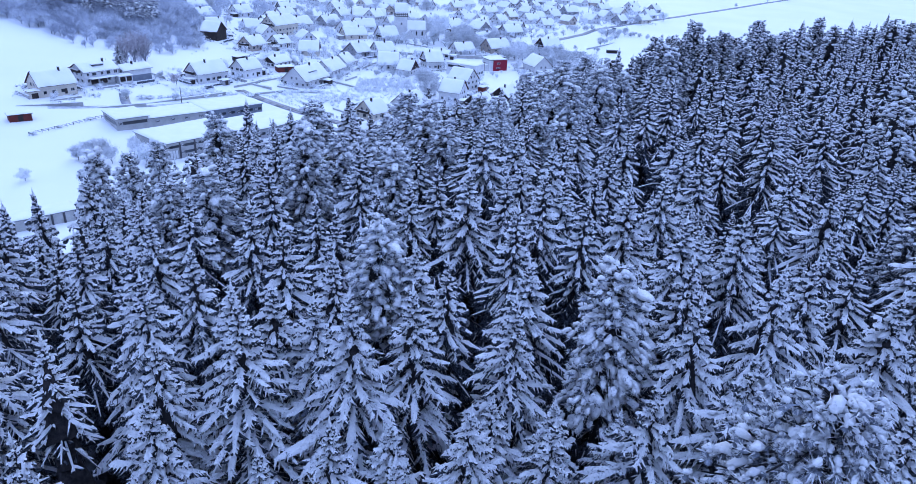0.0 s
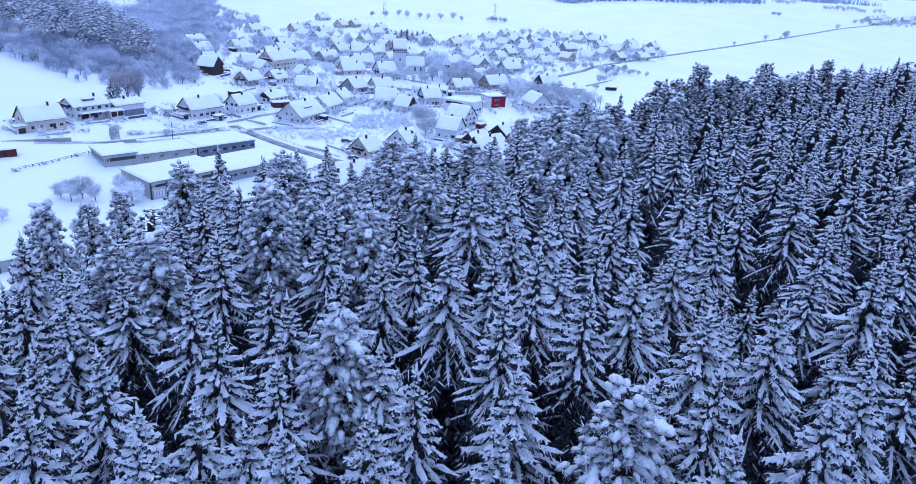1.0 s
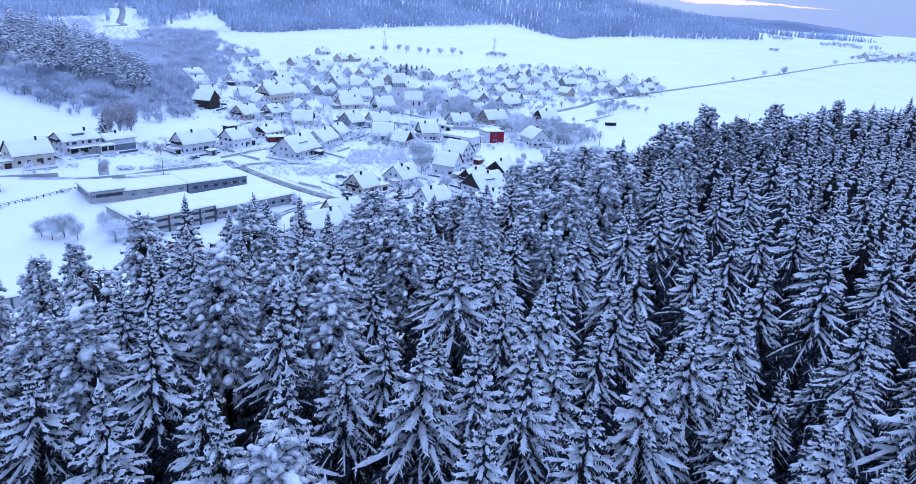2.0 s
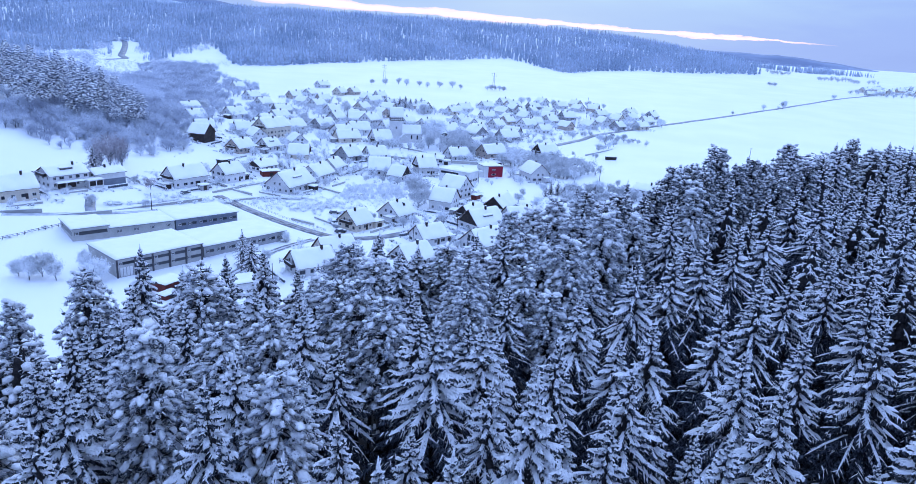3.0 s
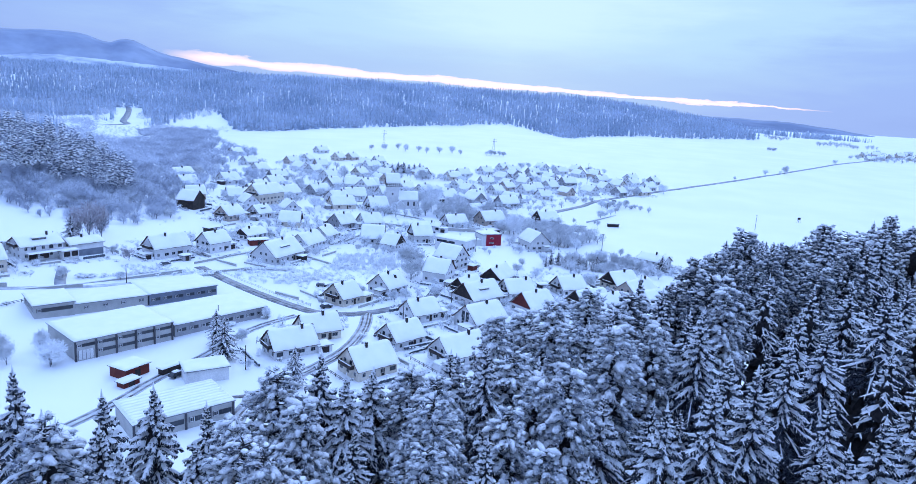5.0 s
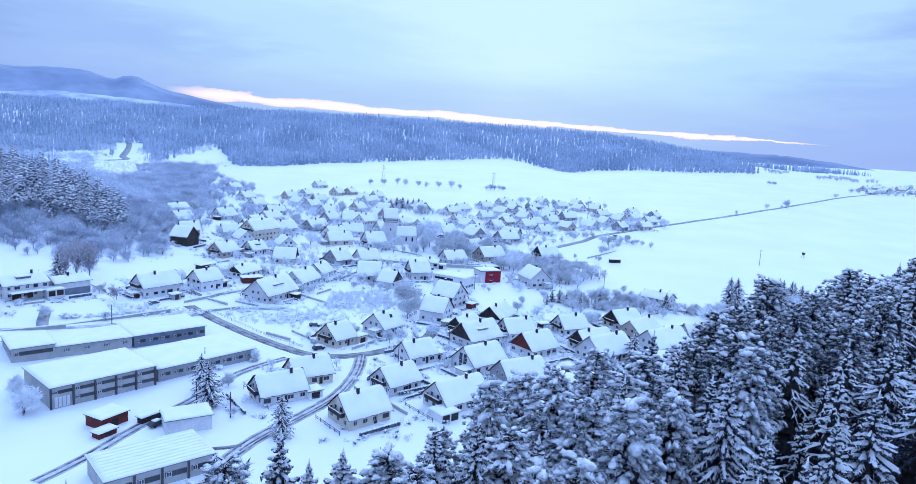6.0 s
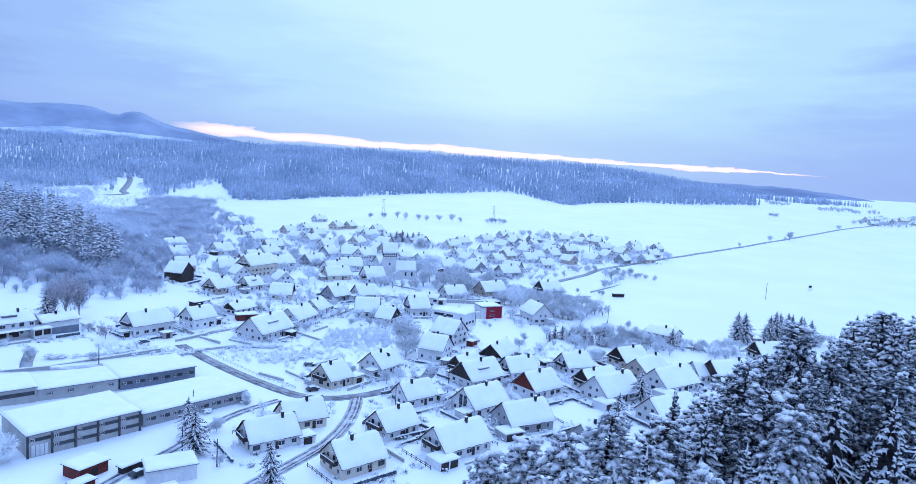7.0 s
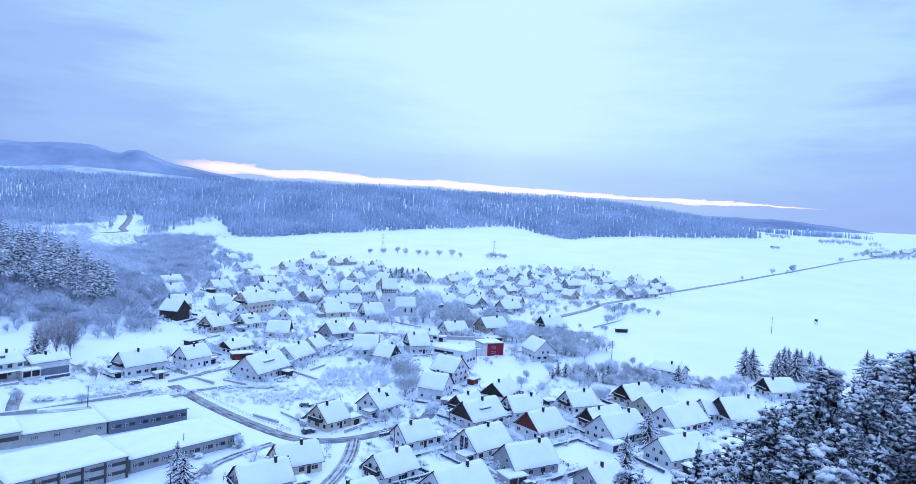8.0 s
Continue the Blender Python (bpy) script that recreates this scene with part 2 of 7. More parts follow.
# ---------------------------------------------------------------- mesh helpers
def mesh_of(name, verts, faces, mat, smooth_faces=False):
    me = bpy.data.meshes.new(name)
    me.from_pydata(verts, [], faces)
    me.materials.append(mat)
    if smooth_faces:
        me.polygons.foreach_set("use_smooth", [True] * len(me.polygons))
    me.update()
    return me


def big_mesh(name, verts, tris, mat, smooth_faces=False):
    """A mesh of triangles from whole arrays."""
    me = bpy.data.meshes.new(name)
    n = len(tris)
    me.vertices.add(len(verts))
    me.vertices.foreach_set("co", np.asarray(verts, dtype=np.float32).ravel())
    me.loops.add(3 * n)
    me.loops.foreach_set("vertex_index", np.asarray(tris, dtype=np.int32).ravel())
    me.polygons.add(n)
    me.polygons.foreach_set("loop_start", np.arange(0, 3 * n, 3, dtype=np.int32))
    if smooth_faces:
        me.polygons.foreach_set("use_smooth", np.ones(n, dtype=bool))
    me.materials.append(mat)
    me.update(calc_edges=True)
    me.validate()
    return me


def part(name, me, parent, m=None, label=""):
    ob = new(name, me)
    ob.parent = parent
    if m is not None:
        ob.matrix_basis = m
    return tagged(ob, label)


def thing(name, m, label, category, group="", kind=""):
    ob = new(name)
    ob.empty_display_size = 0.5
    ob.matrix_basis = m
    return tagged(ob, label, category, group, kind)


class Shape:
    """Gathers vertices and faces of one mesh."""

    def __init__(self):
        self.v, self.f = [], []

    def add(self, verts, faces):
        n = len(self.v)
        self.v.extend(tuple(p) for p in verts)
        self.f.extend(tuple(n + i for i in face) for face in faces)
        return self

    def box(self, x0, y0, z0, x1, y1, z1):
        return self.add([(x0, y0, z0), (x1, y0, z0), (x1, y1, z0), (x0, y1, z0), (x0, y0, z1), (x1, y0, z1), (x1, y1, z1), (x0, y1, z1)],
                        [(0, 3, 2, 1), (4, 5, 6, 7), (0, 1, 5, 4), (1, 2, 6, 5), (2, 3, 7, 6), (3, 0, 4, 7)])

    def tube(self, points, radii, sides=5, cap=True, flat=1.0):
        """A tapered tube along points; flat squashes it in height."""
        n = len(points)
        rings = []
        for i, p in enumerate(points):
            a = Vector(points[max(0, i - 1)])
            b = Vector(points[min(n - 1, i + 1)])
            d = (b - a).normalized() if (b - a).length > 1e-6 else Vector((0, 0, 1))
            side = d.cross(Vector((0, 0, 1)))
            side = side.normalized() if side.length > 1e-3 else Vector((1, 0, 0))
            up = side.cross(d).normalized()
            rings.append([Vector(p) + radii[i] * (math.cos(q) * side + flat * math.sin(q) * up)
                          for q in (2 * math.pi * k / sides for k in range(sides))])
        faces = []
        for i in range(n - 1):
            for k in range(sides):
                l = (k + 1) % sides
                faces.append((i * sides + k, i * sides + l, (i + 1) * sides + l, (i + 1) * sides + k))
        if cap:
            faces.append(tuple(range(sides))[::-1])
            faces.append(tuple((n - 1) * sides + k for k in range(sides)))
        return self.add([p for ring in rings for p in ring], faces)

    def lump(self, centre, rx, ry, rz, rnd, rough=0.25, rings=4, sides=7):
        """A rounded, uneven clod."""
        verts = [(centre[0], centre[1], centre[2] - rz * 0.6)]
        for i in range(1, rings):
            q = math.pi * i / rings
            for k in range(sides):
                w = 1 + rnd.uniform(-rough, rough)
                a = 2 * math.pi * (k + 0.5 * (i % 2)) / sides
                verts.append((centre[0] + rx * w * math.sin(q) * math.cos(a), centre[1] + ry * w * math.sin(q) * math.sin(a),
                              centre[2] - rz * w * math.cos(q) * (0.6 if q < math.pi / 2 else 1)))
        verts.append((centre[0], centre[1], centre[2] + rz))
        last = len(verts) - 1
        faces = []
        for k in range(sides):
            l = (k + 1) % sides
            faces.append((0, 1 + l, 1 + k))
            for i in range(rings - 2):
                a, b = 1 + i * sides, 1 + (i + 1) * sides
                faces.append((a + k, a + l, b + l, b + k))
            faces.append((last, 1 + (rings - 2) * sides + k, 1 + (rings - 2) * sides + l))
        return self.add(verts, faces)

    def mesh(self, name, mat, smooth_faces=False):
        return mesh_of(name, self.v, self.f, mat, smooth_faces)

    def arrays(self):
        tris = []
        for f in self.f:
            for i in range(1, len(f) - 1):
                tris.append((f[0], f[i], f[i + 1]))
        return np.array(self.v, dtype=np.float32), np.array(tris, dtype=np.int32)


def scatter_mesh(name, mat, spots, smooth_faces=False):
    """One mesh of many copies: spots of (arrays, x, y, z, turn, scale, height scale)."""
    vs, ts, n = [], [], 0
    for (v, t), x, y, z, turn, sc, hs in spots:
        c, s = math.cos(turn), math.sin(turn)
        w = np.empty_like(v)
        w[:, 0] = (v[:, 0] * c - v[:, 1] * s) * sc + x
        w[:, 1] = (v[:, 0] * s + v[:, 1] * c) * sc + y
        w[:, 2] = v[:, 2] * hs + z
        vs.append(w)
        ts.append(t + n)
        n += len(v)
    return big_mesh(name, np.concatenate(vs), np.concatenate(ts), mat, smooth_faces)


# ---------------------------------------------------------------- the ground, one sheet to the horizon
def ground_sheet():
    def steps(a, b, fine0, fine1, fine, coarse):
        out, v = [], a
        while v < b:
            out.append(v)
            d = max(fine0 - v, v - fine1, 0)
            v += fine + min(coarse, d * 0.07)
        out.append(b)
        return out
    xs = steps(-4300, 4300, -200, 220, 4.0, 120)
    ys = steps(-900, 4400, 20, 480, 4.0, 90)
    verts = np.array([(x, y, ground_height(x, y)) for y in ys for x in xs], dtype=np.float32)
    w = len(xs)
    i, j = np.meshgrid(np.arange(len(ys) - 1), np.arange(w - 1), indexing="ij")
    a = (i * w + j).ravel()
    tris = np.concatenate([np.stack([a, a + 1, a + w + 1], 1), np.stack([a, a + w + 1, a + w], 1)])
    return big_mesh("ground", verts, tris, FIELD, True)


ground = tagged(new("ground", ground_sheet()), "snow-covered valley floor, fields and slopes", "ground", kind="structure")


def distant_hills():
    """The far table mountain and the hills beside it, mist-blue put into their colour."""
    def crest(a):
        h = float(np.interp(a, (-60, -33.7, -32.4, -30.8, -28.1, -26.7, -25.8, -24.8, -23.8, -22.6, -20.9, -19.2, -17.4, -16, 0, 9, 24, 28, 32),
                            (215, 221, 222, 232, 234, 197, 218, 218, 185, 162, 144, 119, 104, 92, 66, 34, 34, 16, -18)))
        h += 7 * noise.noise(Vector((a * 0.45, 0, 0))) + 4 * noise.noise(Vector((a * 2.1, 4, 0)))
        return max(-18.0, h)
    verts, faces, n = [], [], 0
    for k in range(241):
        a = -60 + k * 0.5
        for d, part_of in ((3550, 0.0), (3750, 0.45), (3950, 0.85), (4100, 1.0), (4300, 0.6)):
            q = radians(a)
            verts.append((d * math.sin(q), d * math.cos(q), 38 + part_of * (crest(a) + 19) * 1.05))
        if k:
            o = 5 * k
            faces += [(o - 5 + i, o + i, o + i + 1, o - 4 + i) for i in range(4)]
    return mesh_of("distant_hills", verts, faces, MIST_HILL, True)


tagged(new("backdrop_hills", distant_hills()), "mountains on the horizon, mist-blue put into their colour", "mountain", kind="structure")


def mist_band():
    """A pale row of low hills standing in for mist before the mountain."""
    verts, faces = [], []
    for k in range(121):
        a = -60 + k * 0.4
        top = float(np.interp(a, (-60, -33.7, -30, -26.5, -22.4, -18.2, -14.5), (150, 150, 168, 160, 150, 132, 90)))
        top += 9 * noise.noise(Vector((a * 0.5, 7, 0))) + 4 * noise.noise(Vector((a * 2.3, 9, 0)))
        for d, u in ((3000, 0.0), (3200, 0.55), (3400, 1.0), (3540, 0.8)):
            q = radians(a)
            verts.append((d * math.sin(q), d * math.cos(q), 40 + u * (top - 40)))
        if k:
            o = 4 * k
            faces += [(o - 4 + i, o + i, o + i + 1, o - 3 + i) for i in range(3)]
    return mesh_of("mist_band", verts, faces, MIST_BAND, True)


tagged(new("backdrop_foothills", mist_band()), "pale low hills standing in for mist below the mountain", "hills", kind="structure")


# ---------------------------------------------------------------- trees
def pillow(snow, centre, along, side, length, width, thick, rnd, rings=4, sides=6, rough=0.22):
    """A rounded, uneven cushion of snow lying along a limb."""
    up = side.cross(along).normalized()
    if up.z < 0:
        up = -up
    v = [centre - along * length]
    for i in range(1, rings):
        q = math.pi * i / rings
        for k in range(sides):
            a = 2 * math.pi * (k + 0.5 * (i % 2)) / sides
            w = math.sin(q) * (1 + rnd.uniform(-rough, rough))
            lift = math.sin(a) * thick * w
            v.append(centre - along * (length * math.cos(q)) + side * (width * w * math.cos(a)) + up * (lift if lift > 0 else lift * 0.55))
    v.append(centre + along * length)
    last, f = len(v) - 1, []
    for k in range(sides):
        l = (k + 1) % sides
        f += [(0, 1 + l, 1 + k), (last, 1 + (rings - 2) * sides + k, 1 + (rings - 2) * sides + l)]
        for i in range(rings - 2):
            f.append((1 + i * sides + k, 1 + i * sides + l, 1 + (i + 1) * sides + l, 1 + (i + 1) * sides + k))
    snow.add(v, f)


def bough(snow, green, start, out, side, length, droop, spread, load, rnd, teeth, segs, cover=0.85, rib=1.0):
    """A drooping bough: a rib of snow along its spine, snowy side twigs that point forwards, and dark needles hanging below them."""
    start, out, side = Vector(start), Vector(out), Vector(side)
    sway = rnd.uniform(-0.14, 0.14)

    def spine(u):
        return start + out * (length * u) + side * (sway * length * u * u) + Vector((0, 0, length * (-droop * (0.25 * u + 0.75 * u * u) + 0.22 * max(0.0, u - 0.68))))

    gv, gf, sv, sf = [], [], [], []
    for i in range(teeth):
        for sgn in (1, -1):
            u = 0.14 + 0.84 * (i + rnd.uniform(0.1, 0.9)) / teeth
            wide = math.sin(math.pi * min(1.0, 0.20 + 0.66 * u)) ** 0.7
            w = (spread * length * wide + 0.06 + 0.04 * min(1.0, length)) * rnd.uniform(0.65, 1.3)
            m = spine(u)
            ahead = (spine(u + 0.02) - spine(u - 0.02)).normalized()
            way = (side * sgn + ahead * rnd.uniform(0.35, 1.0) + Vector((0, 0, -rnd.uniform(0.30, 1.1)))).normalized() * w
            half = ahead * (0.042 + 0.026 * load) * rnd.uniform(0.6, 1.5) * (5.5 / max(4, teeth)) ** 0.6
            tip = m + way
            sag = Vector((0, 0, -(0.14 + 0.26 * w) * rnd.uniform(0.7, 1.6)))
            n = len(gv)
            gv += [m, tip + way * 0.12, m + way * 0.60 + sag, m + way * 0.15 + sag * 0.8]
            gf += [(n, n + 1, n + 2), (n, n + 2, n + 3)]
            if rnd.random() < cover:
                n = len(sv)
                top = Vector((0, 0, (0.04 + 0.05 * load) * rnd.uniform(0.6, 1.4)))
                sv += [m - half, m + half, m + way * 0.45 + top, tip, m + way * 0.5 - half * 1.15, m + way * 0.5 + half * 1.15]
                sf += [(n, n + 2, n + 4), (n, n + 1, n + 2), (n + 1, n + 5, n + 2), (n + 2, n + 5, n + 3), (n + 4, n + 2, n + 3)]
    # the curtain of needles below the spine
    k0 = len(gv)
    for i in range(segs + 1):
        u = 0.05 + 0.98 * i / segs
        p = spine(u)
        gv += [p, p + Vector((0, 0, -(0.10 + 0.13 * length * (1.05 - u)) * rnd.uniform(0.6, 1.4)))]
        if i:
            n = k0 + 2 * i
            gf.append((n - 2, n, n + 1, n - 1))
    # snow heaped along the spine, thick and thin by turns
    k0 = len(sv)
    for i in range(segs + 1 if rnd.random() < 2.2 * rib - 0.7 else 0):
        u = 0.10 + 0.90 * i / segs
        p = spine(u)
        end = 0.30 if i in (0, segs) else 1.0
        w = (0.055 + 0.030 * length * (0.5 + 0.5 * load)) * rnd.uniform(0.5, 1.6) * end * rib
        t = (0.05 + 0.10 * load) * rnd.uniform(0.5, 1.4) * end
        sv += [p + side * w + Vector((0, 0, -0.8 * w)), p + Vector((0, 0, t)), p - side * w + Vector((0, 0, -0.8 * w))]
        if i:
            n = k0 + 3 * i
            sf += [(n - 3, n, n + 1, n - 2), (n - 2, n + 1, n + 2, n - 1)]
    green.add(gv, gf)
    snow.add(sv, sf)
    return spine


def spruce_shapes(seed, height, reach, whorl, per, teeth, segs, loaded, deep=0.62, cover=0.85, slope=0.36, fan=0.26, alone=False, open_to=8.5):
    """Trunk, needles and snow of one spruce. whorl: metres between whorls; per: boughs of each; loaded: how heavy the snow lies."""
    rnd = random.Random(seed)
    snow, green, trunk = Shape(), Shape(), Shape()
    bend = rnd.uniform(-0.3, 0.3)
    trunk.tube([(0, 0, -1.5), (0, 0, height * 0.5), (bend * 0.4, 0, height * 0.85), (bend, 0, height)],
               [height * 0.013, height * 0.009, height * 0.004, 0.025], 6)

    def radius(d):
        return min(reach * (0.75 + 0.25 * min(1.0, d / 12)), 0.10 + slope * d ** 1.06 * (0.70 + 0.30 * smooth(0.5, 4.0, d)))

    # inner twigs as near-black cones, the crown's shade put into their colour
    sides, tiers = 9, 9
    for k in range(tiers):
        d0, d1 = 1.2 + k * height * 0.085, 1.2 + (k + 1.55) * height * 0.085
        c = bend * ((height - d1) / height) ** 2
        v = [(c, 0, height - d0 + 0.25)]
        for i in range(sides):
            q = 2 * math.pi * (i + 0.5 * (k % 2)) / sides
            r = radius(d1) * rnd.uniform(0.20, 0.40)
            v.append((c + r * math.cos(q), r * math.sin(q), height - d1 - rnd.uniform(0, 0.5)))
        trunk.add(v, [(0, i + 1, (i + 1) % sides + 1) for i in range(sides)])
    # the leader, a thin spike furred with snow
    snow.tube([(bend, 0, height - 0.5), (bend, 0, height - 0.1), (bend, 0, height + 0.45)], [0.07, 0.09, 0.02], 5)
    d, turn = 0.22, rnd.uniform(0, 6)
    lean = rnd.uniform(0, 6.28)
    while d < height * deep:
        full = d < height * 0.42
        count = max(4, per - 2) if d < 1.2 else per if full else max(4, per - 1)
        ring_reach = rnd.uniform(0.92, 1.08)
        for i in range(count):
            if rnd.random() < 0.06:
                continue
            a = turn + i * 2 * math.pi / count + rnd.uniform(-0.3, 0.3)
            r = radius(d) * ring_reach * rnd.uniform(0.60, 1.25) * (1 + 0.14 * math.cos(a - lean + 0.25 * d))
            u = min(1.0, d / 7.0)
            step = whorl * (0.55 + 0.45 * min(1, d / 5)) * (1.0 if full else 1.5)
            z = height - d - step * ((i * 0.618) % 1.0) + rnd.uniform(-0.3, 0.3) * whorl * min(1.0, d)
            out = Vector((math.cos(a), math.sin(a), 0.60 * (1 - u) ** 2 + rnd.uniform(-0.12, 0.10)))
            side = Vector((-math.sin(a), math.cos(a), 0))
            droop = rnd.uniform(0.30, 0.75) * (0.35 + 0.75 * u)
            c = bend * (z / height) ** 2
            # little snow gets down between the crowns
            shelter = 0.0 if alone else smooth(0.5 * open_to, open_to, d)
            heavy = loaded * rnd.uniform(0.5, 1.6) * (1 - 0.65 * shelter)
            n_teeth = teeth if r > 1.6 else max(2, round(teeth * 0.7)) if r > 0.8 else max(2, round(teeth * 0.4))
            spine = bough(snow, green, (c, 0, z), out, side, r, droop, rnd.uniform(0.75, 1.15) * fan, heavy, rnd, n_teeth, segs if r > 0.8 else 2, cover * (1 - 0.80 * shelter), 1 - 0.65 * shelter)
            if r > 0.7 and rnd.random() < 0.16 * loaded:
                # a cushion of snow that has not slid off
                q, u0 = rnd.uniform(0.12, 0.24), rnd.uniform(0.35, 0.85)
                along = (spine(u0 + 0.05) - spine(u0 - 0.05)).normalized()
                pillow(snow, spine(u0) + Vector((0, 0, 0.06)), along, side, q * rnd.uniform(1.2, 2.2), q * 0.8, q * 0.6, rnd, 4, 5)
        turn += 0.9
        d += whorl * (0.55 + 0.45 * min(1, d / 5)) * (1.0 if full else 1.5)
    return trunk, green, snow


def pine_shapes(seed, height, reach, limbs, deep=0.50, heap=1.0, per=3, heaps=0.6, spikes=10, rings=4, sides=5, white=0.70, tuft=1.0):
    """A pine: bare trunk, sagging limbs that end in needle tufts, and cushions of snow lying along them."""
    rnd = random.Random(seed)
    snow, green, trunk = Shape(), Shape(), Shape()
    trunk.tube([(0, 0, -1.5), (0.1, 0, height * 0.5), (-0.1, 0.1, height * 0.97)], [height * 0.014, height * 0.010, 0.05], 6)
    # a near-black lump that puts shade into the heart of the crown
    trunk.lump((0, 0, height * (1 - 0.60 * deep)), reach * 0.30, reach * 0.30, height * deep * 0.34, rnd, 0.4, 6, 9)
    for i in range(limbs):
        u = (i + 0.4) / limbs
        z = height * (1.0 - deep * u ** 0.95)
        a = i * 2.39996 + rnd.uniform(-0.5, 0.5)
        r = reach * (0.13 + 0.87 * math.sin(math.pi * min(1, 0.03 + 0.62 * u)) ** 0.85) * rnd.uniform(0.6, 1.2)
        out = Vector((math.cos(a), math.sin(a), 0.30 * (1 - u)))
        side = Vector((-math.sin(a), math.cos(a), 0))
        sag = rnd.uniform(0.25, 0.85) * (0.3 + 0.7 * u)

        def limb(s):
            return Vector((0, 0, z)) + out * (r * s) + Vector((0, 0, -sag * r * s * s))

        trunk.tube([limb(0), limb(0.5), limb(0.95)], [0.06, 0.04, 0.02], 3, False)
        count = max(1, round(per * r / reach + 0.4))
        for k in range(count):
            s = 1.0 - 0.72 * k / count - rnd.uniform(0, 0.12)
            along = (limb(s + 0.05) - limb(s - 0.05)).normalized()
            p = limb(s) + side * rnd.gauss(0, 0.16 * r * s + 0.05) + Vector((0, 0, rnd.gauss(0, 0.12)))
            q = tuft * rnd.uniform(0.20, 0.38)
            green.lump(p + Vector((0, 0, -0.45 * q)), q * 0.8, q * 0.8, q * 0.55, rnd, 0.40, 3, 5)
            # frosted needles that stand out of the tuft, most of them forwards and down
            for j in range(spikes):
                d = (along * 0.5 + Vector((rnd.gauss(0, 0.8), rnd.gauss(0, 0.8), rnd.gauss(-0.1, 0.6)))).normalized()
                across = d.cross(Vector((rnd.uniform(-1, 1), rnd.uniform(-1, 1), rnd.uniform(-1, 1)))).normalized() * q * rnd.uniform(0.12, 0.24)
                o = p + d * q * 0.35
                (snow if rnd.random() < white else green).add([o - across, o + across, o + d * q * rnd.uniform(0.8, 1.9)], [(0, 1, 2)])
            if rnd.random() < heaps:
                big = heap * (1.0 if rnd.random() < 0.85 else 1.5)
                pillow(snow, p + Vector((0, 0, 0.10)), along, side, q * big * rnd.uniform(0.75, 1.5), q * big * rnd.uniform(0.55, 0.9), q * big * rnd.uniform(0.4, 0.7), rnd, rings, sides, 0.42)
                if rnd.random() < 0.5:
                    o = along * q * rnd.uniform(-0.9, 0.9) + side * q * rnd.uniform(-0.8, 0.8) + Vector((0, 0, 0.05))
                    pillow(snow, p + o, along, side, q * big * 0.6, q * big * 0.45, q * big * 0.4, rnd, 3, sides, 0.28)
    return trunk, green, snow


class Tree:
    """A kind of tree, built once and then copied."""

    def __init__(self, name, shapes, mats, label, category, group, names=("trunk", "needles", "snow")):
        self.arrays = [s.arrays() for s in shapes]
        self.meshes = [s.mesh(n, m, i == 2) for i, (s, m, n) in enumerate(zip(shapes, mats, names))]
        self.name, self.label, self.category, self.group, self.names = name, label, category, group, names

    def stand(self, x, y, turn, sc=1.0, hs=None, label=""):
        hs = sc if hs is None else hs
        m = pose(x, y, ground_height(x, y) - 0.05, 0, 0, math.degrees(turn)) @ Matrix.Diagonal((sc, sc, hs, 1))
        ob = thing(self.name, m, label or self.label, self.category, self.group)
        for me, n in zip(self.meshes, self.names):
            p = part(n, me, ob)
            if n != "trunk":
                tagged(p, kind="stuff")
        return ob


CONIFER_MATS = (BARK_AND_SHADE, NEEDLES, TREE_SNOW)
PINE_MATS = (BARK_AND_SHADE, PINE_NEEDLES, TREE_SNOW)
SPRUCES = [Tree("spruce", spruce_shapes(11 + k, 22, r, 0.50, per + 1, 11, 5, load, 0.60, cover, slope, 0.17), CONIFER_MATS, words, "spruce tree", "spruces on the wooded slope")
           for k, (r, per, load, cover, slope, words) in enumerate((
               (3.7, 7, 1.0, 0.84, 0.41, "tall spruce with drooping snow-laden boughs in dense forest"),
               (3.0, 7, 0.9, 0.60, 0.34, "slender spruce with snowy boughs in dense forest"),
               (3.9, 8, 1.5, 0.92, 0.43, "broad spruce thickly loaded with snow in dense forest"),
               (3.4, 7, 1.1, 0.84, 0.38, "tall spruce with long snow-covered boughs in dense forest"),
               (2.9, 7, 0.8, 0.46, 0.36, "narrow spruce laden with snow in dense forest")))]
FULL = [Tree("spruce", spruce_shapes(21 + k, 22, r, 0.56, 9, 9, 5, load, 0.68, cover, slope, 0.18, False, 15.0), CONIFER_MATS, "tall spruce snow-covered far down its trunk in dense forest", "spruce tree", "spruces on the wooded slope")
        for k, (r, load, cover, slope) in enumerate(((3.7, 1.1, 0.88, 0.42), (3.3, 0.9, 0.75, 0.37), (3.9, 1.4, 0.92, 0.44)))]
PINES = [Tree("pine", pine_shapes(31 + k, 22, r, 185, 0.44, 1.08, 4, 0.74, 16, 4, 6, 0.78, 0.88), PINE_MATS, "pine with cushions of snow on its sagging limbs", "pine tree", "pines at the forest edge")
         for k, r in enumerate((2.7, 3.2))]
DIM_PINES = [Tree("pine", pine_shapes(35 + k, 22, r, 170, 0.42, 1.0, 4, 0.52, 15, 4, 6, 0.56, 0.85), CONIFER_MATS, "dark pine with patches of snow on its limbs", "pine tree", "pines at the forest edge")
             for k, r in enumerate((2.9, 3.3))]
